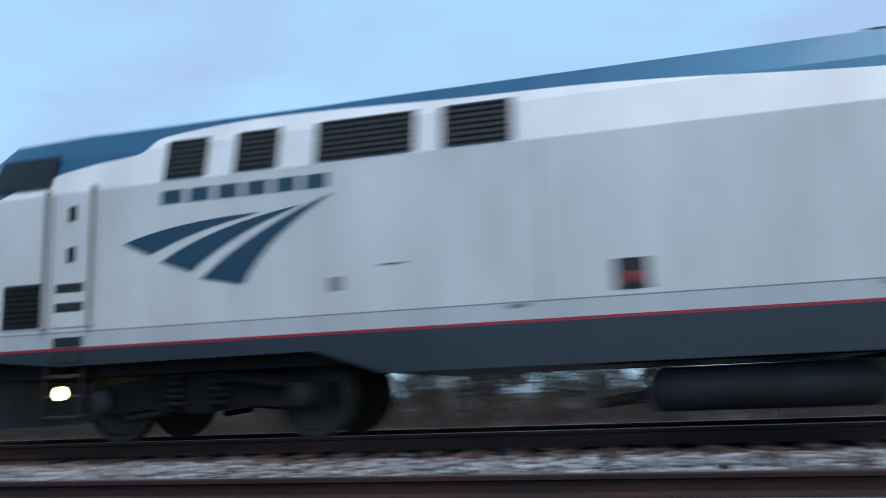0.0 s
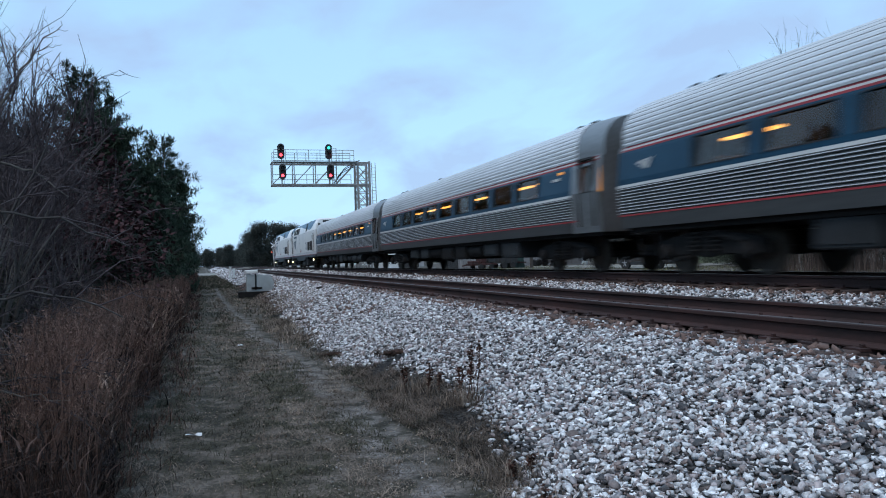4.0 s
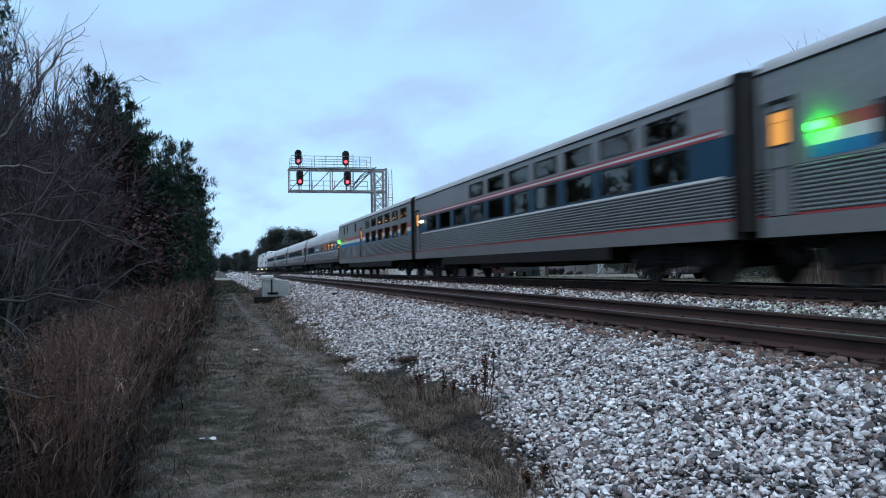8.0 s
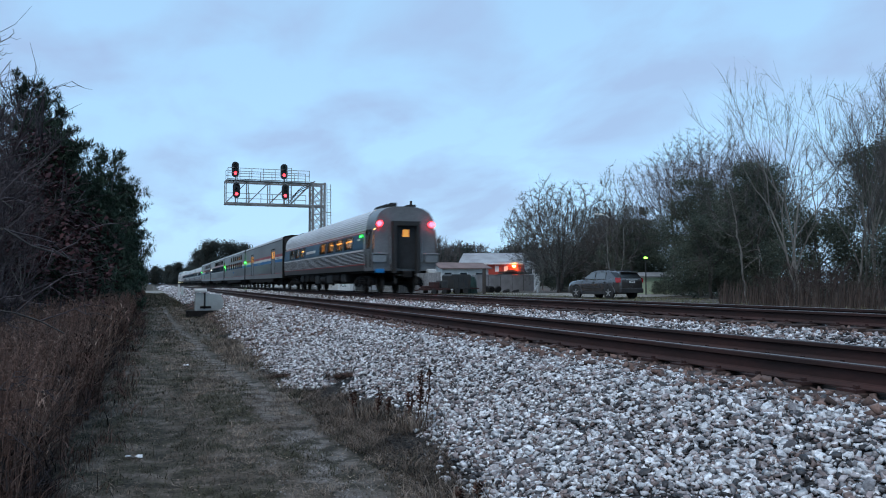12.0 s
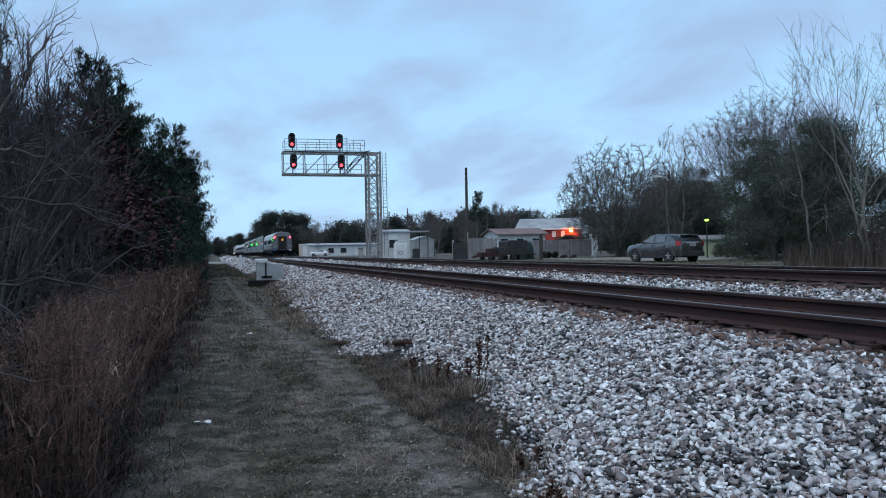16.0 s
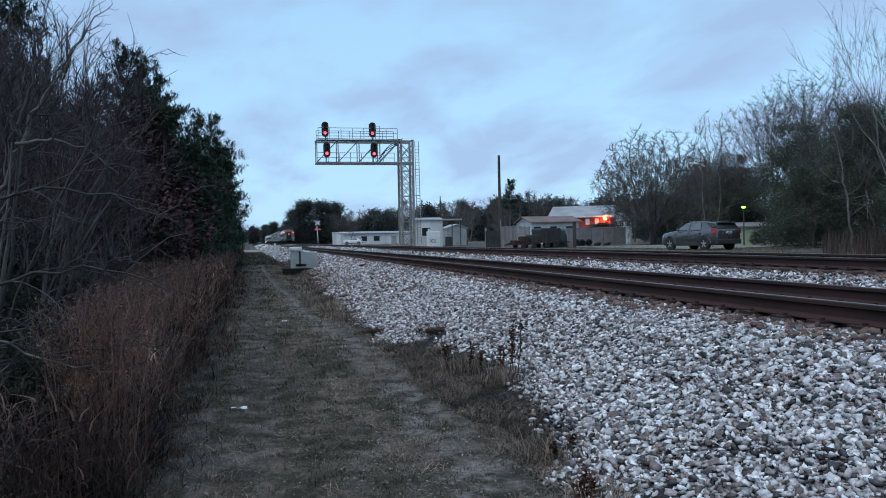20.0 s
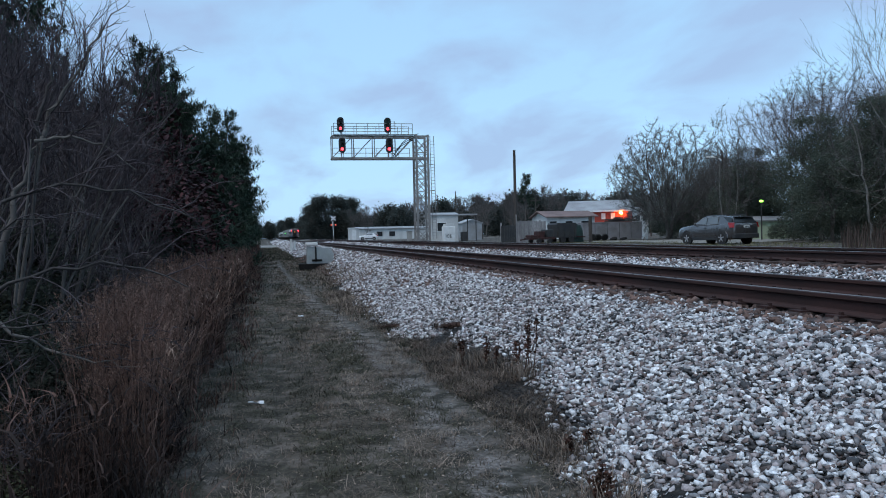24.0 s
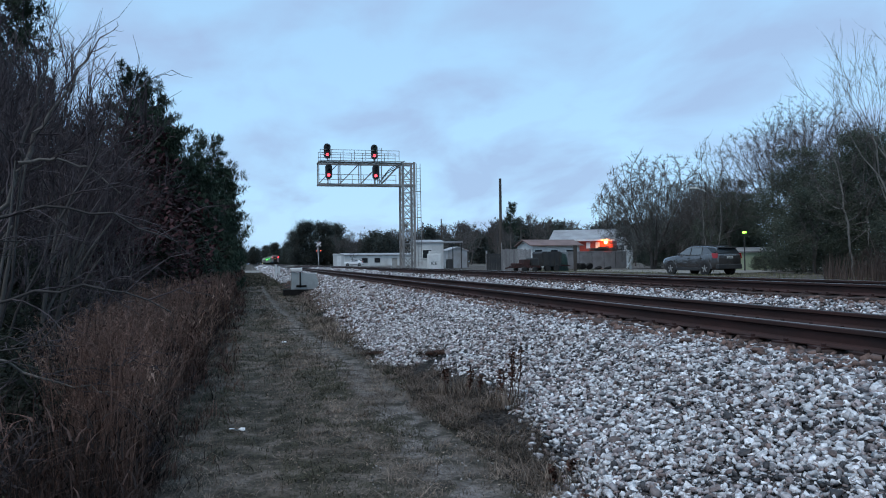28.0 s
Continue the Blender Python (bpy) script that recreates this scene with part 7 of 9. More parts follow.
# ---- woods along the path ----
def build_left_woods():
    rng = random.Random(3)
    g = "pines along the path"
    pines = [pine("pine_tree", 40 + i, h, pose(x + 0.4, y, 0, 0, 0, 40 * i), "dark green pine at the edge of the woods", g, f, dn, w) for i, (h, x, y, f, dn, w) in enumerate(((10.4, -5.5, 39, 0.05, 1.5, 0.25), (9.6, -4.9, 50, 0.02, 1.4, 0.25), (8.0, -4.1, 33, 0.0, 1.4, 0.26), (6.2, -3.4, 27, 0.0, 1.2, 0.3)))]
    spots = [(0, -4.6, 64, 0.95), (1, -4.3, 76, 1.0), (2, -3.8, 58, 1.05), (2, -3.6, 84, 1.1), (0, -4.5, 95, 0.9), (1, -4.6, 110, 0.95), (0, -5.2, 128, 0.9), (2, -3.9, 100, 1.15), (1, -5.2, 150, 0.95), (0, -6, 175, 0.9), (1, -6.2, 205, 0.9), (3, -3.0, 41, 1.05), (3, -2.9, 47, 1.0), (3, -3.0, 68, 1.1), (0, -12.5, 36, 1.1), (0, -15, 42, 1.15), (1, -9, 47, 1.0), (0, -10, 60, 1.0), (1, -9, 75, 1.0), (0, -9, 95, 1.0), (3, -4.2, 37, 0.9), (3, -3.6, 54, 1.0), (0, -8.3, 29.5, 1.12), (1, -10.8, 33, 1.25), (0, -6.5, 240, 0.9), (1, -7, 290, 0.9)]
    far_p = [pine("pine_tree", 50 + i, h, pose(x, y, 0, 0, 0, 30), "dark green pine down the line", g, 0.02, 1.0, 0.26, 9, 0.42) for i, (h, x, y) in enumerate(((10.5, -4.4, 118), (9.5, -4.6, 140)))]
    for k, x, y, s in spots:
        place((pines if y < 56 else far_p * 2)[k], x + (0.3 if y < 56 else 0.95), y, 0, rng.uniform(0, 360), s * 0.95)
    gb = "bare trees along the path"
    bares = []
    for i, (h, x, y, st, r, fn) in enumerate(((6.2, -3.6, 14.5, 3, 0.030, 3000), (5.2, -2.9, 11.5, 3, 0.036, 1800), (4.2, -2.35, 8.6, 3, 0.03, 1800), (9.0, -6.6, 26.0, 2, 0.045, 3000))):
        t, _ = bare_tree("bare_tree", 60 + i, h, r, pose(x, y, 0, 0, 0, 70 * i), "leafless grey shrubby tree in the roadside thicket", TWIG, PALE_BARK if i == 0 else BARK, 3, 0.36, gb, stems=st, fine=fn, tw=0.0035, flare=0.14)
        bares.append(t)
    for k, x, y, s in ((0, -4.4, 17.5, 0.92), (1, -3.6, 12.6, 0.9), (2, -3.1, 9.6, 0.9), (0, -5.3, 19.5, 0.95), (1, -2.75, 13.2, 0.75), (2, -2.6, 16.5, 0.9), (2, -2.5, 10.0, 0.85), (1, -4.3, 14.0, 0.95), (2, -2.9, 7.4, 0.95), (3, -8.4, 31, 0.9), (3, -5.6, 24, 0.75), (0, -4.5, 21, 0.9), (1, -3.3, 19.5, 0.85), (0, -7.0, 23, 1.3), (2, -3.3, 8.2, 1.1)):
        place(bares[k], x, y, 0, rng.uniform(0, 360), s)
    # low tangled brambles at the thicket's edge
    gk = "brambles at the edge of the thicket"
    br = [bare_tree("bramble", 80 + i, h, 0.014, pose(x, y, 0, 0, 0, 50 * i), "dark leafless bramble tangled with dry grass", TWIG, BARK, 2, 0.75, gk, stems=9, category="shrub", fine=1800, rise=0.02, tw=0.0022, flare=0.6)[0] for i, (h, x, y) in enumerate(((1.9, -2.2, 5.2), (1.6, -2.0, 7.2), (2.2, -2.7, 8.6)))]
    for k, x, y, s in ((0, -1.75, 3.9, 0.75), (1, -2.2, 4.3, 1.0), (2, -2.9, 5.8, 1.1), (1, -1.6, 5.9, 0.75), (0, -2.5, 6.6, 1.1), (2, -3.2, 7.6, 1.1), (0, -2.4, 9.8, 1.1), (2, -2.9, 11.5, 1.1), (1, -2.1, 11.8, 1.0), (0, -2.6, 14, 1.2), (2, -3.0, 17, 1.2), (1, -2.3, 17.5, 1.1), (0, -2.7, 21, 1.3), (2, -2.9, 26, 1.3), (2, -3.4, 4.6, 1.2), (0, -3.0, 3.6, 1.1), (1, -1.35, 8.4, 0.7), (0, -1.5, 13, 0.8)):
        place(br[k], x, y, 0, rng.uniform(0, 360), s)
    # long arching limbs of a bare shrub that lean over the dry grass
    limbs = (((-2.15, 6.6, 1.82), (-0.5, 6.4, 1.74), 0.24, 0.017, 1), ((-1.9, 5.7, 1.22), (-0.52, 5.6, 1.30), 0.18, 0.015, 1), ((-1.72, 6.9, 2.45), (-1.56, 7.0, 3.35), 0.02, 0.016, 1), ((-2.2, 6.8, 3.1), (-1.7, 6.8, 2.52), -0.05, 0.014, 1), ((-1.74, 6.8, 2.4), (-1.0, 6.8, 2.18), 0.12, 0.015, 0), ((-2.05, 6.9, 1.4), (-1.74, 7.0, 2.42), 0.1, 0.032, 0), ((-1.74, 7.0, 2.42), (-1.3, 7.2, 3.4), 0.03, 0.02, 0), ((-1.7, 5.4, 1.2), (-0.8, 5.4, 0.82), -0.1, 0.012, 0), ((-1.25, 5.5, 0.9), (-0.6, 5.5, 0.93), 0.03, 0.008, 1), ((-1.4, 6.6, 1.95), (-0.95, 6.6, 2.98), -0.06, 0.012, 1), ((-2.3, 8.0, 2.1), (-1.35, 8.2, 2.7), 0.2, 0.014, 0), ((-1.95, 4.6, 0.75), (-1.0, 4.7, 1.15), 0.15, 0.010, 1), ((-2.2, 5.2, 1.0), (-1.25, 5.2, 1.75), 0.2, 0.012, 1))
    for i, (a, e, bow, r, dark) in enumerate(limbs):
        rg = np.random.default_rng(90 + i)
        a, e = np.array(a), np.array(e)
        base = np.array([min(a[0], -1.8) - 0.35, a[1] + 0.2, 0.0])
        t = empty("overhanging_shrub", pose(*base), "bare arching shrub limb leaning over the dry grass", "shrub", "shrubs over the grass")
        a, e = a - base, e - base

        def arc(o, q, bow, r, n, tw):
            """A stem bowed upward between two ends."""
            pts = [o + (q - o) * k / n + np.array([0, 0, 4 * bow * (k / n) * (1 - k / n)]) + (rg.normal(0, tw, 3) if 0 < k else 0) for k in range(n + 1)]
            return [(*pts[k], *pts[k + 1], r * (1 - 0.72 * k / n), r * (1 - 0.72 * (k + 1) / n)) for k in range(n)], pts

        L = np.linalg.norm(e - a)
        S, pts = arc(a, e, bow, r, 10, 0.018)
        S += arc(np.array([0, 0, -0.1]), a, 0.1, r * 1.4, 5, 0.02)[0]
        V, F = prisms(S, 6)
        soup("limb", V, F, LIMB_BARK if dark else BARK, t, "smooth grey limb")
        for k in range(2, 10):
            d = e - a + rg.normal(0, 0.55 * L, 3)
            S2, p2 = arc(pts[k], pts[k] + d / np.linalg.norm(d) * L * rg.uniform(0.2, 0.5), 0.04 * L, max(0.0035, r * 0.35), 5, 0.012)
            for q in p2[2:6]:
                d2 = d / np.linalg.norm(d) + rg.normal(0, 0.6, 3)
                S2 += arc(q, q + d2 / np.linalg.norm(d2) * L * rg.uniform(0.06, 0.2), 0, 0.0028, 3, 0.008)[0]
            V, F = prisms(S2, 4)
            soup("twig", V, F, TWIG, t)
    # leafy undergrowth
    gl = "undergrowth bushes"
    u = [leafy("bush", 110, 2.6, 3.0, pose(-4.6, 13, 0), "tangled evergreen bush, thicket shade in its leaf colour", gl, SHADED_LEAF, 0.066, 6500, 0.02, "bush", 40), leafy("bush", 111, 1.9, 2.4, pose(-3.6, 9, 0), "olive leafy bush in the thicket", gl, OLIVE_LEAF, 0.045, 6000, 0.02, "bush"), leafy("bush", 112, 3.2, 2.8, pose(-4.6, 26, 0), "dry bush with dull red leaves", gl, RED_LEAF, 0.06, 3600, 0.3, "bush")]
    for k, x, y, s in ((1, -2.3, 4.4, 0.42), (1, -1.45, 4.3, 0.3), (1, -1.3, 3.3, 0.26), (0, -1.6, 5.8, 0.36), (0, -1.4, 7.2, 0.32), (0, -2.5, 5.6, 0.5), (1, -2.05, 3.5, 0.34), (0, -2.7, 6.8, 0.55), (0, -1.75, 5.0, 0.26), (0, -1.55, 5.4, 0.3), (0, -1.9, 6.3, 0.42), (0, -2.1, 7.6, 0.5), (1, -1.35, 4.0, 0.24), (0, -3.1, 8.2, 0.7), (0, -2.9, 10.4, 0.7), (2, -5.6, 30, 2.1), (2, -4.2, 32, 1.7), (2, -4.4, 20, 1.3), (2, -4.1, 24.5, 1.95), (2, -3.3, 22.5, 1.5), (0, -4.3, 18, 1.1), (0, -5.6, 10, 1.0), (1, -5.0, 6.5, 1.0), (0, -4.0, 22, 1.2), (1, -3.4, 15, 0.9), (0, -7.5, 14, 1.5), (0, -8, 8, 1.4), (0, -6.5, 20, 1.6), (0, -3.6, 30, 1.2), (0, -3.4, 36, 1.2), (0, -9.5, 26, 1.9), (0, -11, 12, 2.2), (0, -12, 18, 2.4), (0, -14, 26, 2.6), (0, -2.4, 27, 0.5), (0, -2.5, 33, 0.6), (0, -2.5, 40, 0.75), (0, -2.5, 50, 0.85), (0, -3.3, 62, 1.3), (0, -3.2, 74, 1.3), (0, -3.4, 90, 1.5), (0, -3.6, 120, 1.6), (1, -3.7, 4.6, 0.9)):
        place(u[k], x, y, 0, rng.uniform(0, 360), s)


build_left_woods()


# ---- woods beyond the far track ----
def build_right_woods():
    rng = random.Random(8)
    G = FAR_GROUND
    oak, tips = crown_tree("oak_tree", 130, pose(35.9, 67.0, G), "large leafless oak hung with grey moss", OAK_TWIG, BARK, "", 1.9, 5.6, 5.0, 4.8, 3600, 0.30, 8, 0.12, 0.4, 0.009, 0.1, 0.011, 1.35, forks=2)
    rg = np.random.default_rng(131)
    C = tips[rg.integers(0, len(tips), 2600)]
    C = C[C[:, 2] < 8.2]
    k = len(C)
    C = np.repeat(C, 14, 0) + rg.normal(0, 0.10, (14 * k, 3)) - np.array([0, 0, 1]) * np.repeat(rg.uniform(0.2, 1.3, k), 14)[:, None] * rg.random((14 * k, 1))
    V, F = cards(C, 0.032, rg, -3.0, 4.0)
    soup("moss", V, F, MOSS, oak, "grey hanging moss")
    gb = "bare trees beyond the tracks"
    b0, _ = crown_tree("bare_tree", 140, pose(27.1, 31.6, G), "pale leafless tree leaning at the wood's edge", PALE_TWIG, PALE_BARK, gb, 2.6, 5.2, 2.3, 2.9, 420, 0.30, 5, 0.15, 0.45, 0.0055, 0.15, 0.007, 1.6, (-0.6, 0.2), 1)
    b1, _ = crown_tree("bare_tree", 141, pose(29.2, 46.5, G), "pale leafless tree with forked trunk", PALE_TWIG, PALE_BARK, gb, 2.2, 5.2, 1.7, 3.7, 620, 0.28, 6, 0.15, 0.45, 0.007, 0.15, 0.007, 1.6, (0, 0), 2)
    b2, _ = bare_tree("bare_tree", 142, 11.0, 0.058, pose(29.2, 27.0, G), "tall thin leafless tree with several stems", PALE_TWIG, PALE_BARK, 3, 0.36, gb, fine=1000, tw=0.005, stems=3, flare=0.09, rise=0.3, keep=0.66)
    b3, _ = crown_tree("bare_tree", 143, pose(43.0, 55.0, G), "broad rounded leafless tree behind the evergreens", PALE_TWIG, BARK, gb, 4.0, 9.0, 4.6, 4.4, 5200, 0.26, 6, 0.10, 0.36, 0.0055, 0.1, 0.0055, 1.25)
    for k, x, y, s in ((b3, 37.8, 52.0, 0.82), (b3, 42.2, 70.0, 0.56), (b3, 44.6, 72.0, 0.62), (b3, 41.6, 62.0, 0.5), (b3, 48.5, 56.0, 0.92), (b3, 46.0, 76.0, 0.62), (b3, 50.0, 80.0, 0.66), (b3, 43.5, 72.5, 0.6), (b3, 39.0, 62.0, 0.62), (b2, 25.0, 26.0, 0.95), (b0, 28.0, 18.0, 1.1), (b2, 25.5, 13.5, 1.0), (b1, 24.5, 20.0, 1.0), (b2, 24.2, 16.8, 0.85), (b2, 27.4, 15.2, 1.0), (b2, 25.4, 10.4, 0.9), (b0, 26.6, 20.4, 0.95), (b2, 28.6, 25.6, 0.9), (b2, 24.6, 6.0, 0.9), (b0, 26.5, 8.0, 1.0), (b2, 28.5, 2.0, 1.05), (b1, 26.0, -2.0, 1.2), (b0, 27.0, -8.0, 1.1), (b2, 25.0, -14.0, 1.1), (b1, 27.5, -20, 1.2), (b0, 30, -28, 1.1), (b1, 38.0, 60, 0.95), (b0, 42, 47, 1.05), (b1, 43.0, 78.0, 0.9), (b0, 36, 36, 1.15)):
        place(k, x, y, G, rng.uniform(0, 360), s)
    gk = "brush beyond the tracks"
    k0, _ = bare_tree("brush", 170, 2.6, 0.02, pose(24.5, 26.0, G), "brown leafless brush among the reeds", BRUSH, BARK, 2, 0.6, gk, stems=9, category="shrub", fine=1700, rise=0.05, tw=0.006, flare=0.45)
    for x, y, s in ((25.5, 24.0, 1.0), (23.8, 22.6, 0.8), (26.6, 27.6, 1.0), (25.0, 20.4, 1.0), (23.4, 18.8, 0.9), (26.0, 17.2, 1.1), (24.4, 14.8, 1.0), (23.0, 12.4, 0.9), (25.4, 11.0, 1.1), (24.0, 8.0, 1.0), (26.0, 5.0, 1.1), (24.4, 1.0, 1.0), (27.8, 29.6, 0.9), (28.6, 31.6, 0.8)):
        place(k0, x, y, G, rng.uniform(0, 360), s)
    gl = "evergreens beyond the tracks"
    e0 = leafy("evergreen_tree", 150, 8.6, 7.0, pose(35.2, 45.5, G), "dense dark evergreen tree", gl, EVERGREEN, 0.068, 42000, 0.02, lobes_n=120)
    e1 = leafy("evergreen_tree", 151, 8.4, 6.4, pose(33.5, 38.0, G), "tall dense dark evergreen tree", gl, EVERGREEN, 0.068, 42000, 0.02, lobes_n=120)
    e2 = leafy("evergreen_tree", 152, 5.2, 5.6, pose(30.5, 38.5, G), "low dark evergreen thicket", gl, EVERGREEN, 0.074, 20000, 0.0, lobes_n=70)
    for k, x, y, s in ((e0, 38.2, 57.8, 0.9), (e0, 45.2, 73.0, 0.8), (e2, 43.0, 67.0, 0.95), (e2, 36.6, 52.6, 0.22), (e2, 37.7, 53.0, 0.25), (e2, 38.9, 53.2, 0.24), (e2, 40.2, 53.0, 0.28), (e0, 41.5, 63.0, 0.8), (e0, 44.5, 64.0, 0.85), (e2, 40.0, 68.5, 0.9), (e2, 39.6, 74.0, 0.85), (e2, 42.6, 76.0, 0.9), (e1, 34.5, 29, 1.0), (e0, 33, 23, 1.05), (e1, 36, 16, 1.05), (e0, 33, 9, 1.1), (e1, 35, 1, 1.1), (e0, 34, -7, 1.15), (e1, 37, -16, 1.1), (e0, 36, -27, 1.2), (e2, 30.0, 30, 0.9), (e2, 29.5, 24, 0.9), (e2, 30, 14, 1.0), (e2, 30, 4, 1.0), (e2, 31, -6, 1.1), (e2, 30, -18, 1.1), (e0, 40, 45, 1.15), (e1, 43, 38, 1.2), (e0, 44, 52, 1.0), (e0, 39.5, 47, 0.95), (e1, 41, 27, 1.2), (e0, 42, 10, 1.2), (e1, 44, -10, 1.2), (e2, 40, 58, 0.75), (e2, 46, 62, 0.9), (e0, 52, 66, 1.0), (e0, 27.5, -36, 1.1), (e1, 22, -60, 1.2), (e0, 30, -75, 1.3)):
        place(k, x, y, G, rng.uniform(0, 360), s)
    # far clumps down the line
    gf = "distant trees"
    f0 = leafy("far_tree", 160, 14.5, 9.0, pose(17.5, 262, G), "distant dark green tree beside the line", gf, FAR_LEAF, 0.30, 13000, 0.02, lobes_n=60, fat=2.0)
    f1 = leafy("far_tree", 161, 9.2, 7.0, pose(38.9, 232, G), "distant rounded evergreen tree", gf, FAR_LEAF, 0.32, 5000, 0.02, lobes_n=50, fat=1.9)
    fb, _ = bare_tree("far_bare_tree", 162, 10.0, 0.14, pose(44.0, 165, G), "distant grey leafless tree by the yard", PALE_TWIG, BARK, 3, 0.5, gf, fine=2600, rise=0.12, tw=0.013, lo=0.012, hi=0.03)
    fp = pine("far_pine_tree", 163, 12.5, pose(50.5, 152, G), "distant pine standing above the roofs", gf, 0.5, 0.4, 0.26, 10, 0.5)
    for k, x, y, s in ((f0, 23.5, 268, 1.0), (f0, 28.5, 275, 0.98), (f0, 15.5, 285, 0.85), (f0, 20, 330, 0.95), (f0, 30, 330, 0.85), (f1, 38, 230, 1.0), (f1, 33, 300, 0.9), (f0, -9, 360, 0.9), (f0, -10, 420, 0.9), (f0, 14, 480, 0.9), (f0, 24, 520, 1.0), (f0, -12, 520, 1.0), (f0, 12, 620, 1.0), (f0, -8, 640, 1.0), (f0, 3, 900, 1.0), (f0, -14, 860, 1.2), (f0, 18, 880, 1.2), (f1, 52, 250, 1.0), (f1, 60, 240, 0.9), (f1, 68, 235, 1.0), (f1, 78, 232, 0.95), (f1, 88, 225, 1.0), (f1, 97, 215, 1.05), (f1, 104, 205, 1.1), (f1, 112, 195, 1.1), (f1, 118, 180, 1.2), (f1, 100, 175, 1.0), (f1, 84, 200, 0.8), (f1, 46, 270, 1.0), (f1, 40, 290, 1.0), (f1, 125, 160, 1.3), (f1, 92, 150, 0.9), (f1, 72, 175, 0.7)):
        place(k, x, y, G, rng.uniform(0, 360), s)
    for i in range(92):
        a = radians(6 + i * 0.31)
        d = rng.uniform(235, 330)
        tall = 1.0 if i < 14 else 1.25 if i < 34 else 1.5
        if i % 3 == 0:
            place(fb, math.sin(a) * d, math.cos(a) * d, G, rng.uniform(0, 360), tall * rng.uniform(0.9, 1.2))
        if i % 2 == 0:
            place(f1, math.sin(a) * d, math.cos(a) * (d + 12), G, rng.uniform(0, 360), tall * rng.uniform(0.8, 1.25))
        else:
            place(fb, math.sin(a) * d, math.cos(a) * d, G, rng.uniform(0, 360), tall * rng.uniform(0.9, 1.25))
    for i in range(26):
        place(f1, -34 + 4.2 * i + rng.uniform(-1.5, 1.5), rng.uniform(560, 700), G, rng.uniform(0, 360), rng.uniform(1.15, 1.6))
    for i in range(16):
        place(f0, rng.uniform(-22, -7), 300 + 34 * i, 0, rng.uniform(0, 360), rng.uniform(0.6, 0.9))
        place(f0, rng.uniform(17, 30), 330 + 36 * i, 0, rng.uniform(0, 360), rng.uniform(0.6, 0.95))
    for x, y, s in ((36, 175, 0.9), (39, 160, 0.85), (47, 172, 1.0), (50, 180, 1.05), (53, 168, 0.8), (58, 185, 1.0), (28, 240, 1.0), (26, 210, 0.7), (35, 250, 1.1), (62, 190, 0.9), (66, 175, 0.85), (76, 180, 0.9), (31, 118, 0.75), (34.5, 126, 0.8), (90, 185, 1.0), (102, 170, 1.1)):
        place(fb, x, y, G, rng.uniform(0, 360), s)
    place(fp, 92, 190, G, 30, 0.9)


build_right_woods()


# ---- ballast stones ----
def stone_template(rng):
    """An angular lump: a squashed icosahedron with shifted corners."""
    t = (1 + 5 ** 0.5) / 2
    V = np.array([(-1, t, 0), (1, t, 0), (-1, -t, 0), (1, -t, 0), (0, -1, t), (0, 1, t), (0, -1, -t), (0, 1, -t), (t, 0, -1), (t, 0, 1), (-t, 0, -1), (-t, 0, 1)], float)
    V /= np.linalg.norm(V[0])
    V *= rng.uniform(0.68, 1.25, (12, 1))
    V *= np.array([1.3, 0.95, 0.6])
    F = np.array([(0, 11, 5), (0, 5, 1), (0, 1, 7), (0, 7, 10), (0, 10, 11), (1, 5, 9), (5, 11, 4), (11, 10, 2), (10, 7, 6), (7, 1, 8), (3, 9, 4), (3, 4, 2), (3, 2, 6), (3, 6, 8), (3, 8, 9), (4, 9, 5), (2, 4, 11), (6, 2, 10), (8, 6, 7), (9, 8, 1)])
    return V, F


def small_stone(rng):
    """A blocky broken lump: a cube with shifted corners."""
    V = np.array([(x, y, z) for z in (-1, 1) for y in (-1, 1) for x in (-1, 1)], float) * rng.uniform(0.5, 1.12, (8, 3))
    F = np.array([(0, 2, 3), (0, 3, 1), (4, 5, 7), (4, 7, 6), (0, 1, 5), (0, 5, 4), (2, 6, 7), (2, 7, 3), (0, 4, 6), (0, 6, 2), (1, 3, 7), (1, 7, 5)])
    return V * np.array([1.25, 0.88, 0.52]), F


def toe(Y):
    """Where the ballast meets the grass."""
    return np.interp(Y, [2, 4.7, 6.5, 7.7, 10.6, 12.3, 18, 25, 36, 50], [1.75, 2.0, 2.4, 2.66, 2.6, 2.02, 2.05, 2.3, 2.8, 3.0])


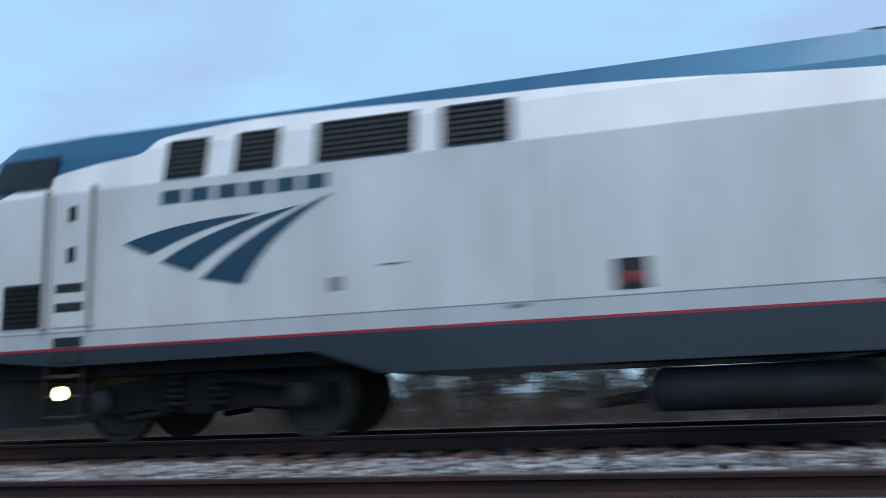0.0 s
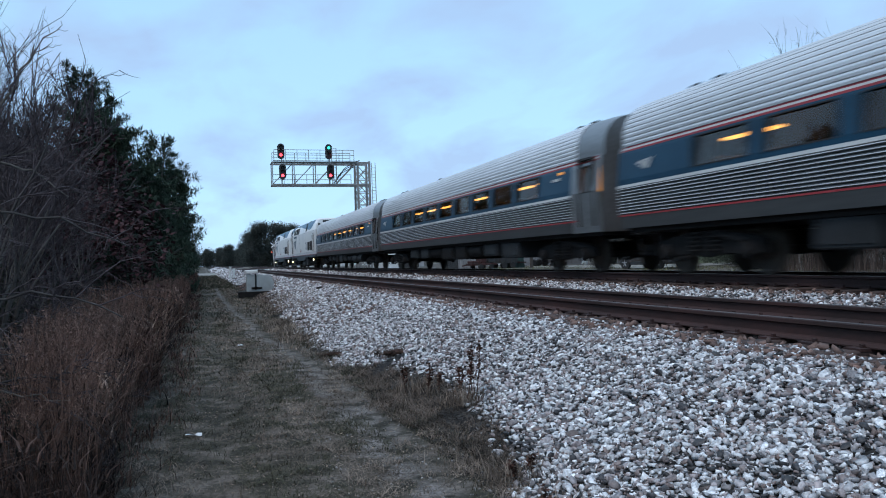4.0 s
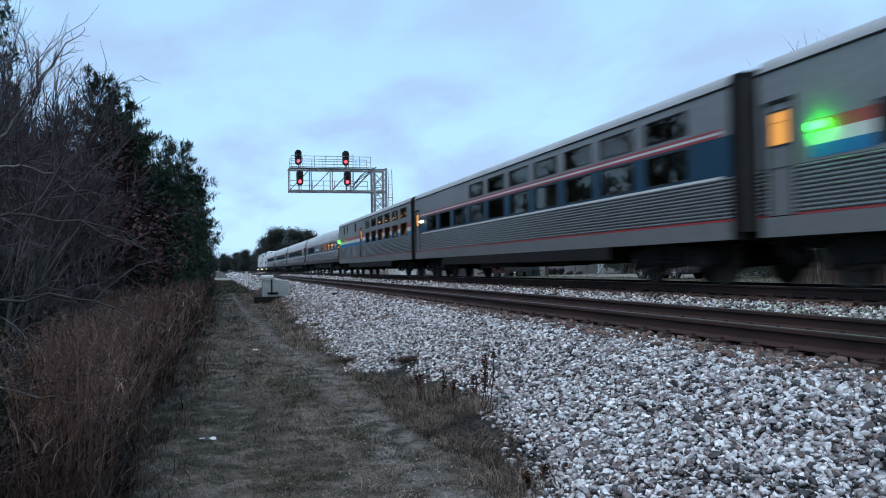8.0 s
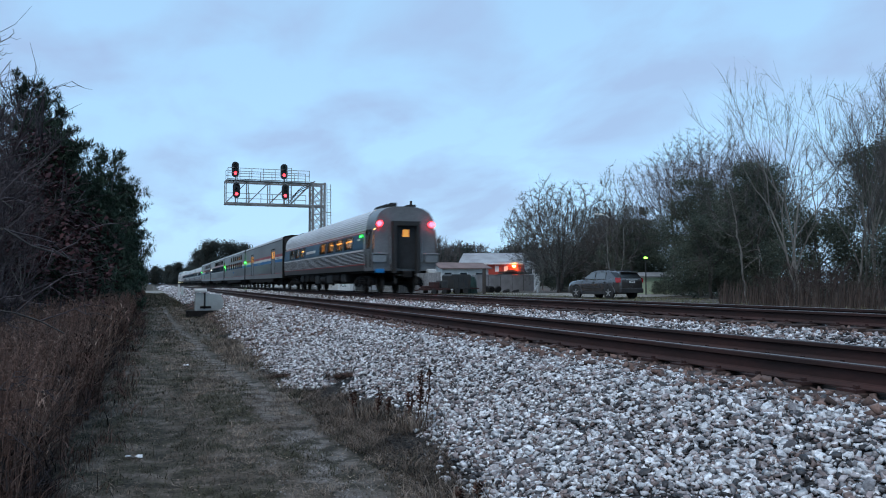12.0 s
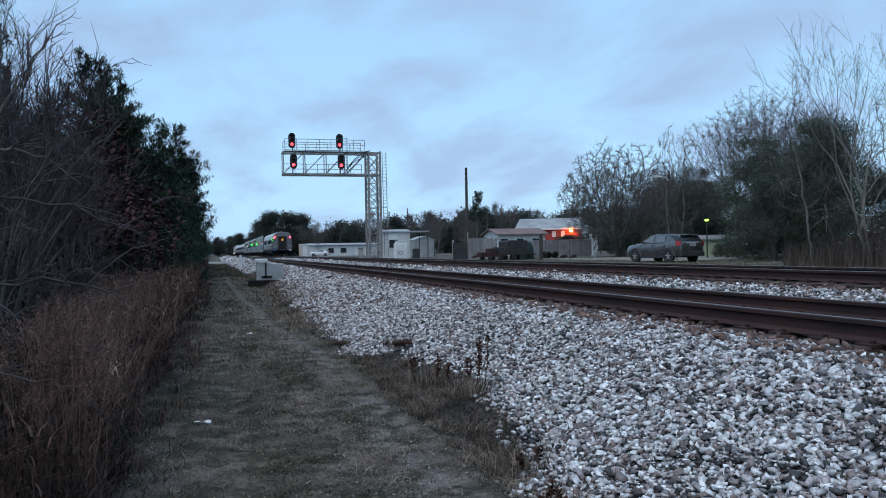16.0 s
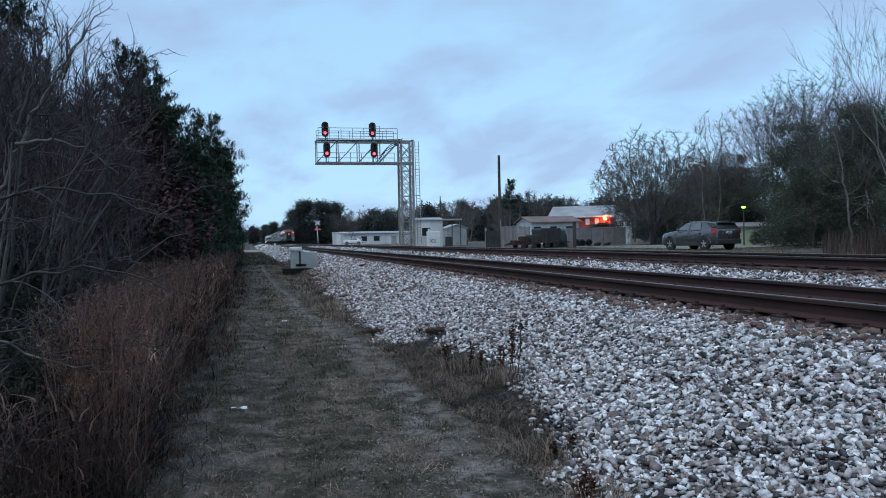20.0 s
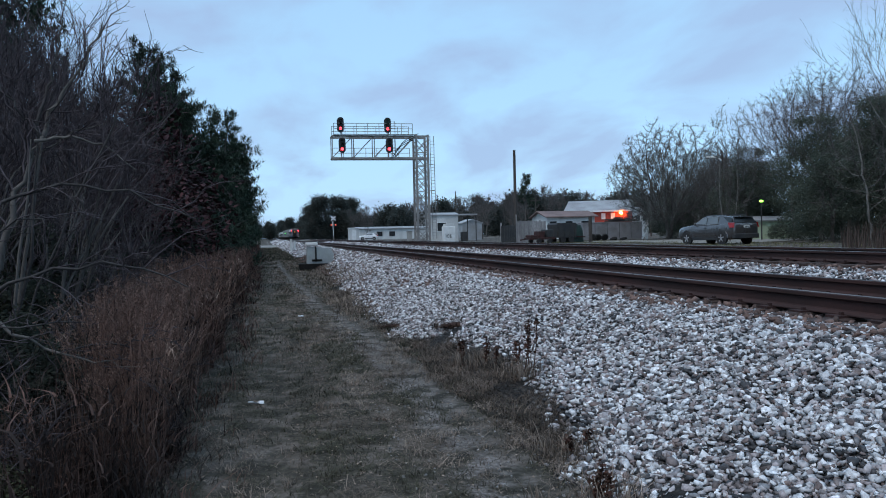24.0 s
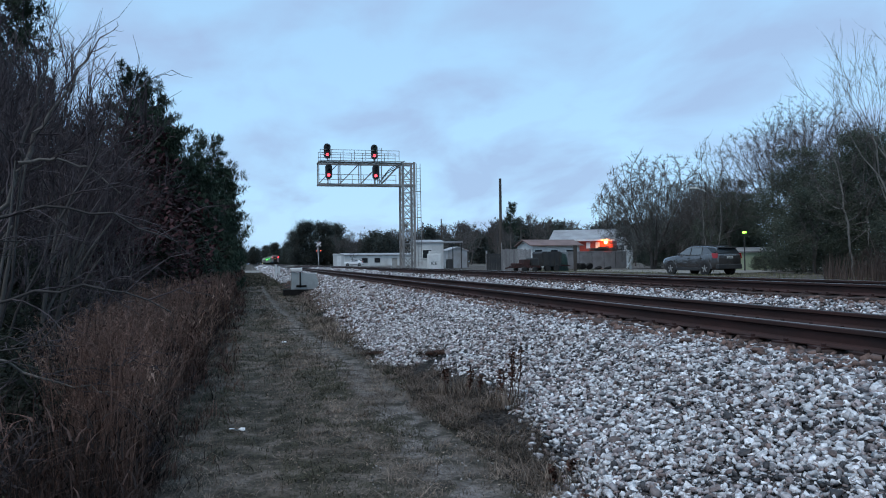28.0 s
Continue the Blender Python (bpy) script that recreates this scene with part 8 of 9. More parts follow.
def scatter_stones(rng, T, n, xr, yr, sr, lift=0.0, edge=False):
    X, Y = rng.uniform(*xr, n), rng.uniform(*yr, n)
    if edge:
        lim = toe(Y) + 0.1 * np.sin(Y * 2.3) + rng.normal(0, 0.08, n)
        ok = X > lim
        X, Y = X[ok], Y[ok]
        n = len(X)
    S = rng.uniform(*sr, n) * rng.uniform(0.75, 1.2, n)
    Z = np.array([ballast_z(x) for x in X]) + S * rng.uniform(-0.5, 1.0, n) + lift
    a, tl, td = rng.uniform(0, math.pi, n), rng.normal(0, 0.42, n), rng.uniform(0, 2 * math.pi, n)
    q1 = np.stack([np.cos(a), 0 * a, 0 * a, np.sin(a)])
    q2 = np.stack([np.cos(tl), np.sin(tl) * np.cos(td), np.sin(tl) * np.sin(td), 0 * a])
    w = q2[0] * q1[0] - q2[1] * q1[1] - q2[2] * q1[2] - q2[3] * q1[3]
    x = q2[0] * q1[1] + q2[1] * q1[0] + q2[2] * q1[3] - q2[3] * q1[2]
    y = q2[0] * q1[2] - q2[1] * q1[3] + q2[2] * q1[0] + q2[3] * q1[1]
    z = q2[0] * q1[3] + q2[1] * q1[2] - q2[2] * q1[1] + q2[3] * q1[0]
    M = np.stack([1 - 2 * (y * y + z * z), 2 * (x * y - z * w), 2 * (x * z + y * w), 2 * (x * y + z * w), 1 - 2 * (x * x + z * z), 2 * (y * z - x * w), 2 * (x * z - y * w), 2 * (y * z + x * w), 1 - 2 * (x * x + y * y)], 1).reshape(n, 3, 3)
    k = rng.integers(0, len(T), n)
    base = np.stack([t[0] for t in T])[k]
    V = np.einsum("nij,nvj->nvi", M, base) * S[:, None, None] + np.stack([X, Y, Z], 1)[:, None, :]
    F = T[0][1][None] + (np.arange(n) * len(T[0][0]))[:, None, None]
    return V.reshape(-1, 3), F.reshape(-1, 3)


PATH_STONE = mat("dusty_path_stone", (0.24, 0.225, 0.215), (0.15, 0.14, 0.135), 0.9, 0, 6, 60, 0.3, 0.3, 0.004, island=0.5)
RUSTY_STONE = mat("rust_stained_stone", (0.17, 0.105, 0.085), (0.09, 0.058, 0.05), 0.85, 0, 6, 60, 0.3, 0.3, 0.004, island=0.5)


def build_stones():
    rng = np.random.default_rng(21)
    T = [stone_template(rng) for _ in range(10)]
    U = [small_stone(rng) for _ in range(12)]
    P = [scatter_stones(rng, U, 26000, (1.7, 4.75), (-9, 2.2), (0.018, 0.03)), scatter_stones(rng, T, 7500, (1.7, 4.75), (2.2, 8), (0.016, 0.032), 0, True), scatter_stones(rng, U, 19000, (1.7, 4.75), (2.2, 8), (0.012, 0.026), 0, True), scatter_stones(rng, U, 6000, (1.7, 4.75), (2.2, 9), (0.008, 0.018), 0.015, True), scatter_stones(rng, U, 33000, (1.8, 4.75), (8, 18), (0.013, 0.027), 0, True), scatter_stones(rng, U, 23000, (1.8, 4.75), (18, 34), (0.02, 0.037), 0, True), scatter_stones(rng, U, 8000, (1.9, 4.75), (34, 60), (0.034, 0.056), 0, True), scatter_stones(rng, U, 4000, (2.2, 4.9), (60, 95), (0.05, 0.08)), scatter_stones(rng, U, 4200, (2.0, 4.9), (95, 170), (0.08, 0.12)), scatter_stones(rng, U, 2600, (7.2, 9.3), (65, 120), (0.06, 0.1)), scatter_stones(rng, U, 2600, (1.9, 4.9), (186, 330), (0.15, 0.22)), scatter_stones(rng, U, 17000, (7.2, 9.2), (-3, 14), (0.018, 0.035)), scatter_stones(rng, U, 12000, (7.2, 9.2), (14, 34), (0.024, 0.044)), scatter_stones(rng, U, 5000, (7.2, 9.3), (34, 65), (0.036, 0.06)), scatter_stones(rng, U, 3600, (9.3, 13.4), (0, 40), (0.028, 0.05), -0.02)]
    V, F = join(*P)
    tagged(soup("ballast_stones", V, F, STONE), "loose pale grey angular ballast stones", "ballast", kind="stuff")
    V, F = join(scatter_stones(rng, U, 5000, (4.75, 6.9), (2, 30), (0.024, 0.042), -0.03), scatter_stones(rng, U, 2600, (4.3, 4.85), (2, 40), (0.02, 0.04), 0.01), scatter_stones(rng, U, 1500, (9.0, 9.4), (-2, 40), (0.022, 0.045), 0.01), scatter_stones(rng, U, 900, (2.2, 4.7), (17, 34), (0.022, 0.04), 0.012), scatter_stones(rng, U, 500, (2.2, 4.7), (34, 60), (0.034, 0.056), 0.015))
    tagged(soup("rusty_stones", V, F, RUSTY_STONE), "rust-stained brown stones beside the tie ends", "ballast", kind="stuff")
    # stones scattered on the path
    n = 1700
    V, F = scatter_stones(rng, T, n, (0.85, 2.35), (2.3, 18), (0.004, 0.013))
    V = V.reshape(-1, 12, 3)
    for q in V:
        c = q.mean(0)
        q[:, 2] += flat_z(c[0], c[1]) - c[2] + 0.004
    tagged(soup("path_stones", V.reshape(-1, 3), F, PATH_STONE), "small grey stones strayed onto the path", "stone", kind="stuff")
    # the nearest stones, one by one
    ms = []
    for v, f in T:
        me = bpy.data.meshes.new("stone")
        me.from_pydata([tuple(p) for p in v], [], [tuple(q) for q in f])
        me.materials.append(STONE_PART)
        ms.append(me)
    r = random.Random(2)
    for i in range(300):
        y = r.uniform(3.2, 6.6)
        x = r.uniform(2.15, 4.2)
        s = r.uniform(0.022, 0.040)
        ob = new("stone", ms[i % 10])
        ob.parent = ballast_bed
        ob.matrix_basis = pose(x, y, ballast_z(x) + s * 0.7, r.gauss(0, 24), r.gauss(0, 24), r.uniform(0, 360)) @ Matrix.Diagonal((s, s, s, 1))


build_stones()


# ---- things beside the line ----
WHITE_WALL = mat("white_painted_metal", (0.60, 0.60, 0.58), (0.46, 0.455, 0.44), 0.6, 0, 0.8, 14, 0.15, 0.1, 0.004, (1, 1, 0.3))
SHED_METAL = mat("corrugated_shed_metal", (0.36, 0.37, 0.38), (0.27, 0.26, 0.25), 0.5, 0.3, 0.8, 14, 0.2, 0.1, 0.004)
ROOF_METAL = mat("grey_metal_roof", (0.38, 0.38, 0.38), (0.27, 0.26, 0.26), 0.55, 0.2, 0.5, 12, 0.2, 0.1, 0.004)
RED_WALL = mat("red_barn_siding", (0.36, 0.055, 0.035), (0.27, 0.045, 0.03), 0.8, 0, 0.8, 18, 0.2, 0.2, 0.004)
RED_ROOF = mat("brown_red_roof", (0.19, 0.125, 0.11), (0.14, 0.095, 0.085), 0.8, 0, 0.8, 18, 0.2, 0.2, 0.004)
FENCE_WOOD = mat("weathered_fence_board", (0.27, 0.26, 0.255), (0.18, 0.17, 0.168), 0.9, 0, 2, 20, 0.3, 0.3, 0.006, (1, 1, 0.2), objvar=0.25)
CONTAINER = mat("faded_container_paint", (0.21, 0.21, 0.22), (0.15, 0.148, 0.15), 0.7, 0.0, 1.5, 20, 0.25, 0.2, 0.004)
DARK_PAINT = mat("dark_machine_paint", (0.022, 0.024, 0.026), (0.04, 0.038, 0.036), 0.6, 0, 2, 20, 0.3, 0.2, 0.004)
RUST = mat("rusted_red_steel", (0.06, 0.018, 0.016), (0.034, 0.016, 0.014), 0.85, 0.1, 2, 20, 0.3, 0.3, 0.005)
CAR_PAINT = mat("grey_metallic_car_paint", (0.095, 0.088, 0.087), (0.082, 0.077, 0.076), 0.26, 0.5, 1, 60, 0.06, 0.0)
CAR_PAINT.node_tree.nodes["Principled BSDF"].inputs["Coat Weight"].default_value = 1.0
CAR_WHITE = mat("white_car_paint", (0.7, 0.7, 0.7), (0.66, 0.66, 0.66), 0.3, 0, 1, 40, 0.06, 0.0)
CAR_GLASS = mat("dark_car_glass", (0.02, 0.024, 0.027), (0.025, 0.028, 0.03), 0.06, 0.0, 1, 10, 0.1, 0.0, spec=0.5)
TYRE = mat("tyre_rubber", (0.016, 0.016, 0.016), (0.026, 0.025, 0.024), 0.85, 0, 6, 40, 0.3, 0.2, 0.004)
# pale colour stands in for sky showing in the front side windows
SIDE_GLASS = mat("sky_pale_side_glass", (0.15, 0.17, 0.18), (0.13, 0.15, 0.16), 0.08, 0.0, 1, 10, 0.1, 0.0, spec=0.6)
ALLOY = mat("alloy_wheel", (0.5, 0.5, 0.5), (0.42, 0.42, 0.42), 0.35, 0.5, 3, 20, 0.1, 0.0)
TAIL = mat("red_tail_lens", (0.32, 0.01, 0.012), (0.25, 0.01, 0.012), 0.2, 0, 3, 20, 0.1, 0.0)
CABINET = mat("grey_white_cabinet", (0.34, 0.37, 0.37), (0.27, 0.29, 0.29), 0.6, 0.1, 2, 20, 0.15, 0.1, 0.003)
WHITE_TOP = mat("white_lid", (0.72, 0.72, 0.70), (0.62, 0.62, 0.6), 0.6, 0, 2, 20, 0.1, 0.1, 0.003)
POLE_WOOD = mat("creosoted_pole", (0.07, 0.058, 0.05), (0.045, 0.038, 0.034), 0.95, 0, 2, 20, 0.3, 0.3, 0.006, (1, 1, 0.15))
LANE = mat("pale_gravel_lane", (0.26, 0.245, 0.22), (0.18, 0.165, 0.14), 0.95, 0, 0.6, 12, 0.25, 0.4, 0.01)
PAPER = mat("scrap_paper", (0.75, 0.76, 0.78), (0.66, 0.67, 0.69), 0.8, 0, 6, 40, 0.1, 0.2, 0.003)
BARN_LAMP = glow("orange_barn_lamp", (1.0, 0.24, 0.04), 160.0)
YARD_LAMP = glow("green_white_yard_lamp", (0.34, 1.0, 0.08), 5.0)
RED_FLASH = glow("small_red_lamp", (1.0, 0.10, 0.05), 1.6)


def wheel_part(parent, x, y, z, r, sx, w=0.22):
    t = Shape()
    t.lathe([(-w / 2 * sx, r * 0.62), (-w / 2 * sx, r * 0.93), (-w * 0.35 * sx, r), (w * 0.35 * sx, r), (w / 2 * sx, r * 0.93), (w / 2 * sx, r * 0.62)], "x", (x, y, z), 24)
    ty = part("tyre", t, TYRE, parent)
    h = Shape()
    h.lathe([(w * 0.3 * sx, 0.0), (w * 0.3 * sx, r * 0.64), (w * 0.42 * sx, r * 0.64), (w * 0.44 * sx, r * 0.56)], "x", (x, y, z), 20)
    h.lathe([(w * 0.2 * sx, r * 0.16), (w * 0.42 * sx, r * 0.16), (w * 0.46 * sx, 0.0)], "x", (x, y, z), 10)
    for k in range(5):
        a = 2 * math.pi * k / 5 + 0.3
        h.bar((x + sx * w * 0.38, y, z), (x + sx * w * 0.4, y + math.cos(a) * r * 0.6, z + math.sin(a) * r * 0.6), 0.085, 0.05)
    part("rim", h, ALLOY, ty, "five-spoke alloy rim")


def suv(name, m, label, paint, plate=True):
    """Crossover car: nose towards +y."""
    c = empty(name, m, label, "car")
    W = 0.92
    # body: rings along the length of (y, half width, sill, waist, bonnet or roofline)
    prof = [(2.38, 0.62, 0.42, 0.62, 0.72), (2.30, 0.80, 0.30, 0.68, 0.86), (2.05, 0.90, 0.26, 0.74, 0.98), (1.45, W, 0.26, 0.80, 1.06), (0.85, W, 0.26, 0.84, 1.12), (0.0, W, 0.26, 0.86, 1.10), (-1.0, W, 0.26, 0.88, 1.12), (-1.8, W, 0.28, 0.92, 1.16), (-2.2, 0.89, 0.34, 0.94, 1.18), (-2.34, 0.82, 0.42, 0.94, 1.16), (-2.38, 0.74, 0.46, 0.90, 1.08)]
    s = Shape()
    R = []
    for y, w, z0, zw, zt in prof:
        half = [(w * 0.86, z0), (w * 0.98, z0 + 0.1), (w, (z0 + zw) / 2), (w, zw), (w * 0.95, zt - 0.05), (w * 0.88, zt)]
        R.append([(x, y, z) for x, z in half] + [(-x, y, z) for x, z in half[::-1]])
    s.rings(R)
    part("body", s, paint, c, "rounded car body", True)
    # cabin
    cab = [(1.05, 0.80, 0.78, 1.08, 1.10), (0.35, 0.82, 0.66, 1.10, 1.54), (-0.2, 0.82, 0.64, 1.10, 1.62), (-1.1, 0.82, 0.63, 1.12, 1.62), (-1.75, 0.82, 0.62, 1.14, 1.56), (-2.1, 0.80, 0.64, 1.16, 1.48), (-2.28, 0.78, 0.74, 1.16, 1.2)]
    s = Shape()
    s.rings([[(w0, y, z0), (w1, y, z1 - 0.03), (w1 * 0.9, y, z1), (-w1 * 0.9, y, z1), (-w1, y, z1 - 0.03), (-w0, y, z0)] for y, w0, w1, z0, z1 in cab])
    part("cabin", s, paint, c)
    for sx in (-1, 1):
        for P in ([(0.80, 1.13, 1.18), (0.28, 1.13, 1.47), (-0.12, 1.13, 1.52), (-0.12, 1.13, 1.13)], [(-0.2, 1.13, 1.52), (-1.0, 1.15, 1.52), (-1.05, 1.15, 1.15), (-0.2, 1.13, 1.13)], [(-1.36, 1.16, 1.54), (-2.02, 1.17, 1.47), (-2.19, 1.18, 1.27), (-1.88, 1.16, 1.23)]):
            pts = []
            for y, _, z in P:
                f = (z - 1.1) / 0.5
                pts.append((sx * (0.828 - 0.165 * f), y, z))
            s = Shape()
            s.plate(pts, (sx, 0, 0.3), 0.012)
            part("side_window", s, SIDE_GLASS if P[0][0] > -1 else CAR_GLASS, c)
        s = Shape()
        for (y0, z0), (y1, z1) in zip([(0.86, 1.15), (0.30, 1.495), (-0.16, 1.545), (-1.14, 1.13)], [(0.30, 1.495), (-0.16, 1.545), (-1.02, 1.55), (0.86, 1.12)]):
            s.bar((sx * (0.834 - 0.33 * (z0 - 1.1)), y0, z0), (sx * (0.834 - 0.33 * (z1 - 1.1)), y1, z1), 0.03, 0.014)
        part("window_trim", s, ALLOY, c, "chrome window surround")
        s = Shape()
        for y in (1.42, -1.44):
            s.rings([[(sx * 0.905, y + math.cos(a) * r, 0.36 + math.sin(a) * r) for r in (0.40, 0.52)] + [(sx * 0.93, y + math.cos(a) * r, 0.36 + math.sin(a) * r) for r in (0.49, 0.41)] for a in [math.pi * k / 12 for k in range(13)]])
        part("fender_flare", s, paint, c, "bulging wheel arch")
        s = Shape()
        s.plate([(sx * 0.92, -2.08, 0.93), (sx * 0.84, -2.37, 0.93), (sx * 0.80, -2.345, 1.2), (sx * 0.875, -1.94, 1.2)], (sx, -0.4, 0), 0.03)
        part("tail_light", s, TAIL, c, "red tail light")
        s = Shape()
        s.box(sx * 0.9 - 0.09 * (sx < 0), sx * 0.9 + 0.09 * (sx > 0), 0.62, 0.74, 1.08, 1.22, 0.02)
        part("mirror", s, paint, c)
        s = Shape()
        s.box(sx * 0.6 - 0.015, sx * 0.6 + 0.015, -1.7, 0.1, 1.63, 1.67)
        part("roof_rail", s, DARK_PAINT, c)
        s = Shape()
        s.box(sx * 0.9 - 0.02, sx * 0.9 + 0.03, -1.05, 1.0, 0.25, 0.44, 0.01)
        part("sill_trim", s, DARK_PAINT, c)
        for y in (-0.15, 0.95, -1.1):
            s = Shape()
            s.box(*sorted((sx * 0.915, sx * 0.9225)), y - 0.006, y + 0.006, 0.42, 1.08)
            part("door_gap", s, DARK_PAINT, c)
        for y in (0.05, -0.95):
            s = Shape()
            s.box(*sorted((sx * 0.915, sx * 0.945)), y - 0.25, y - 0.07, 0.92, 0.955, 0.005)
            part("door_handle", s, paint, c)
        for y in (1.42, -1.44):
            s = Shape()
            s.lathe([(0, 0.40), (0.006 * sx, 0.40), (0.006 * sx, 0.1)], "x", (sx * 0.92, y, 0.36), 24)
            part("wheel_arch", s, DARK_PAINT, c)
            wheel_part(c, sx * 0.83, y, 0.355, 0.355, sx)
        s = Shape()
        s.plate([(sx * 0.45, 2.355, 0.64), (sx * 0.78, 2.2, 0.7), (sx * 0.80, 2.1, 0.86), (sx * 0.5, 2.28, 0.8)], (0, 1, 0.2), 0.02)
        part("headlight", s, ALLOY, c)
    s = Shape()
    s.plate([(-0.77, -2.287, 1.19), (0.77, -2.287, 1.19), (0.64, -2.11, 1.485), (-0.64, -2.11, 1.485)], (0, -1, 0.4), 0.02)
    part("rear_window", s, CAR_GLASS, c)
    s = Shape()
    s.box(-0.6, 0.6, -2.28, -2.0, 1.5, 1.545, 0.01)
    part("spoiler", s, paint, c)
    s = Shape()
    s.plate([(-0.66, 1.02, 1.12), (0.66, 1.02, 1.12), (0.58, 0.4, 1.5), (-0.58, 0.4, 1.5)], (0, 0.5, 0.85), 0.012)
    part("windscreen", s, CAR_GLASS, c)
    s = Shape()
    s.box(-0.86, 0.86, -2.42, -2.2, 0.34, 0.6, 0.03)
    part("rear_bumper", s, DARK_PAINT, c)
    if plate:
        s = Shape()
        s.box(-0.2, 0.2, -2.40, -2.37, 0.92, 1.04)
        p = part("number_plate", s, WHITE_TOP, c)
        s = Shape()
        s.box(-0.14, 0.14, -2.405, -2.395, 0.96, 1.0)
        part("plate_bar", s, DARK_PAINT, p)
        s = Shape()
        s.box(-0.42, 0.42, -2.40, -2.36, 1.07, 1.11, 0.008)
        part("chrome_strip", s, ALLOY, c)
    return c


suv("parked_suv", pose(25.2, 41.5, FAR_GROUND, 0, 0, 10), "grey metallic crossover parked on the far verge", CAR_PAINT)
suv("white_suv", pose(24.6, 196, FAR_GROUND, 0, 0, 82), "white crossover parked before the long building", CAR_WHITE)


def building(name, label, x0, x1, y0, y1, z0, ze, zr, wall, roof, axis="x", category="building", over=0.3, board=0.0, gable=None):
    """Walls of sheet panels, a pitched or lean-to roof."""
    b = empty(name, pose((x0 + x1) / 2, (y0 + y1) / 2, z0), label, category)
    hx_, hy2, h, r = (x1 - x0) / 2, (y1 - y0) / 2, ze - z0, zr - z0
    T = 0.15
    for nm, q in (("front_wall", (-hx_, hx_, -hy2, -hy2 + T)), ("back_wall", (-hx_, hx_, hy2 - T, hy2)), ("side_wall", (-hx_, -hx_ + T, -hy2 + T, hy2 - T)), ("side_wall", (hx_ - T, hx_, -hy2 + T, hy2 - T))):
        s = Shape()
        s.box(q[0], q[1], q[2], q[3], 0, h)
        part(nm, s, wall, b)
    if board:
        n = int((x1 - x0) / board)
        for i in range(n):
            s = Shape()
            x = -hx_ + (i + 0.5) * (x1 - x0) / n
            s.box(x - board * 0.32, x + board * 0.32, -hy2 - 0.025, -hy2 + 0.01, 0.02, h - 0.02)
            part("wall_panel", s, wall, b)
    s = Shape()
    if axis == "x":
        P = [(-hy2 - over, h - 0.05), (0, r), (hy2 + over, h - 0.05), (hy2 + over, h + 0.07), (0, r + 0.12), (-hy2 - over, h + 0.07)]
        s.rings([[(-hx_ - over, y, z) for y, z in P], [(hx_ + over, y, z) for y, z in P]])
        for sx in (-1, 1):
            g = Shape()
            g.plate([(sx * (hx_ - 0.02), -hy2, h), (sx * (hx_ - 0.02), hy2, h), (sx * (hx_ - 0.02), 0, r)], (-sx, 0, 0), 0.12)
            part("gable", g, gable or wall, b)
    else:
        P = [(-hx_ - over, h - 0.05), (0, r), (hx_ + over, h - 0.05), (hx_ + over, h + 0.07), (0, r + 0.12), (-hx_ - over, h + 0.07)]
        s.rings([[(x, -hy2 - over, z) for x, z in P], [(x, hy2 + over, z) for x, z in P]])
        for sy in (-1, 1):
            g = Shape()
            g.plate([(-hx_, sy * (hy2 - 0.02), h), (hx_, sy * (hy2 - 0.02), h), (0, sy * (hy2 - 0.02), r)], (0, -sy, 0), 0.12)
            part("gable", g, gable or wall, b)
    part("roof", s, roof, b)
    return b


def opening(b, nm, x0, x1, y, z0, z1, fill, trim, face="y"):
    """A framed window or door on the wall facing the tracks."""
    s = Shape()
    s.box(x0, x1, y - 0.03, y + 0.02, z0, z1)
    w = part(nm, s, fill, b)
    f = Shape()
    for q in ((x0 - 0.08, x0, z0, z1), (x1, x1 + 0.08, z0, z1), (x0 - 0.08, x1 + 0.08, z1, z1 + 0.09), (x0 - 0.08, x1 + 0.08, z0 - 0.09, z0)):
        f.box(q[0], q[1], y - 0.06, y + 0.01, q[2], q[3])
    part("frame", f, trim, w)
    return w


G0 = FAR_GROUND
store = building("ice_store", "small white metal kiosk beside the line", 20.0, 23.4, 97, 101, G0, 4.0, 4.25, WHITE_WALL, ROOF_METAL, "x", "kiosk", 0.15, 0.4)
opening(store, "window", -0.95, 0.15, -2.03, 1.35, 2.35, CAR_GLASS, WHITE_TOP)
s = Shape()
s.box(1.7, 4.1, -2.3, 1.6, 3.25, 3.42)
part("canopy", s, ROOF_METAL, store, "flat canopy roof")
for x in (2.9, 4.0):
    s = Shape()
    s.bar((x, -2.0, 0), (x, -2.0, 3.3), 0.1)
    part("canopy_post", s, DARK_PAINT, store)
s = Shape()
s.box(2.2, 2.9, -1.9, -1.1, 0, 1.2, 0.03)
part("vending_box", s, DARK_PAINT, store)

ice = empty("ice_chest", pose(21.75, 95.2, G0), "white ice merchandiser box with dark lettering", "ice box")
s = Shape()
s.box(-0.78, 0.78, -0.45, 0.45, 0.0, 1.85, 0.04)
part("body", s, WHITE_TOP, ice)
s = Shape()
s.box(-0.6, 0.6, -0.4, 0.4, 1.85, 2.15, 0.03)
part("compressor_cap", s, WHITE_WALL, ice)
ice.scale = (0.95, 0.9, 1.02)
letters("sign_letters", "ICE", 0.55, DARK_PAINT, ice, pose(-0.5, -0.482, 0.5, 90, 0, 0), "dark block letters")
for x in (-0.39, 0.39):
    s = Shape()
    s.box(x - 0.36, x + 0.36, -0.475, -0.44, 0.95, 1.75, 0.01)
    part("door", s, WHITE_TOP, ice)

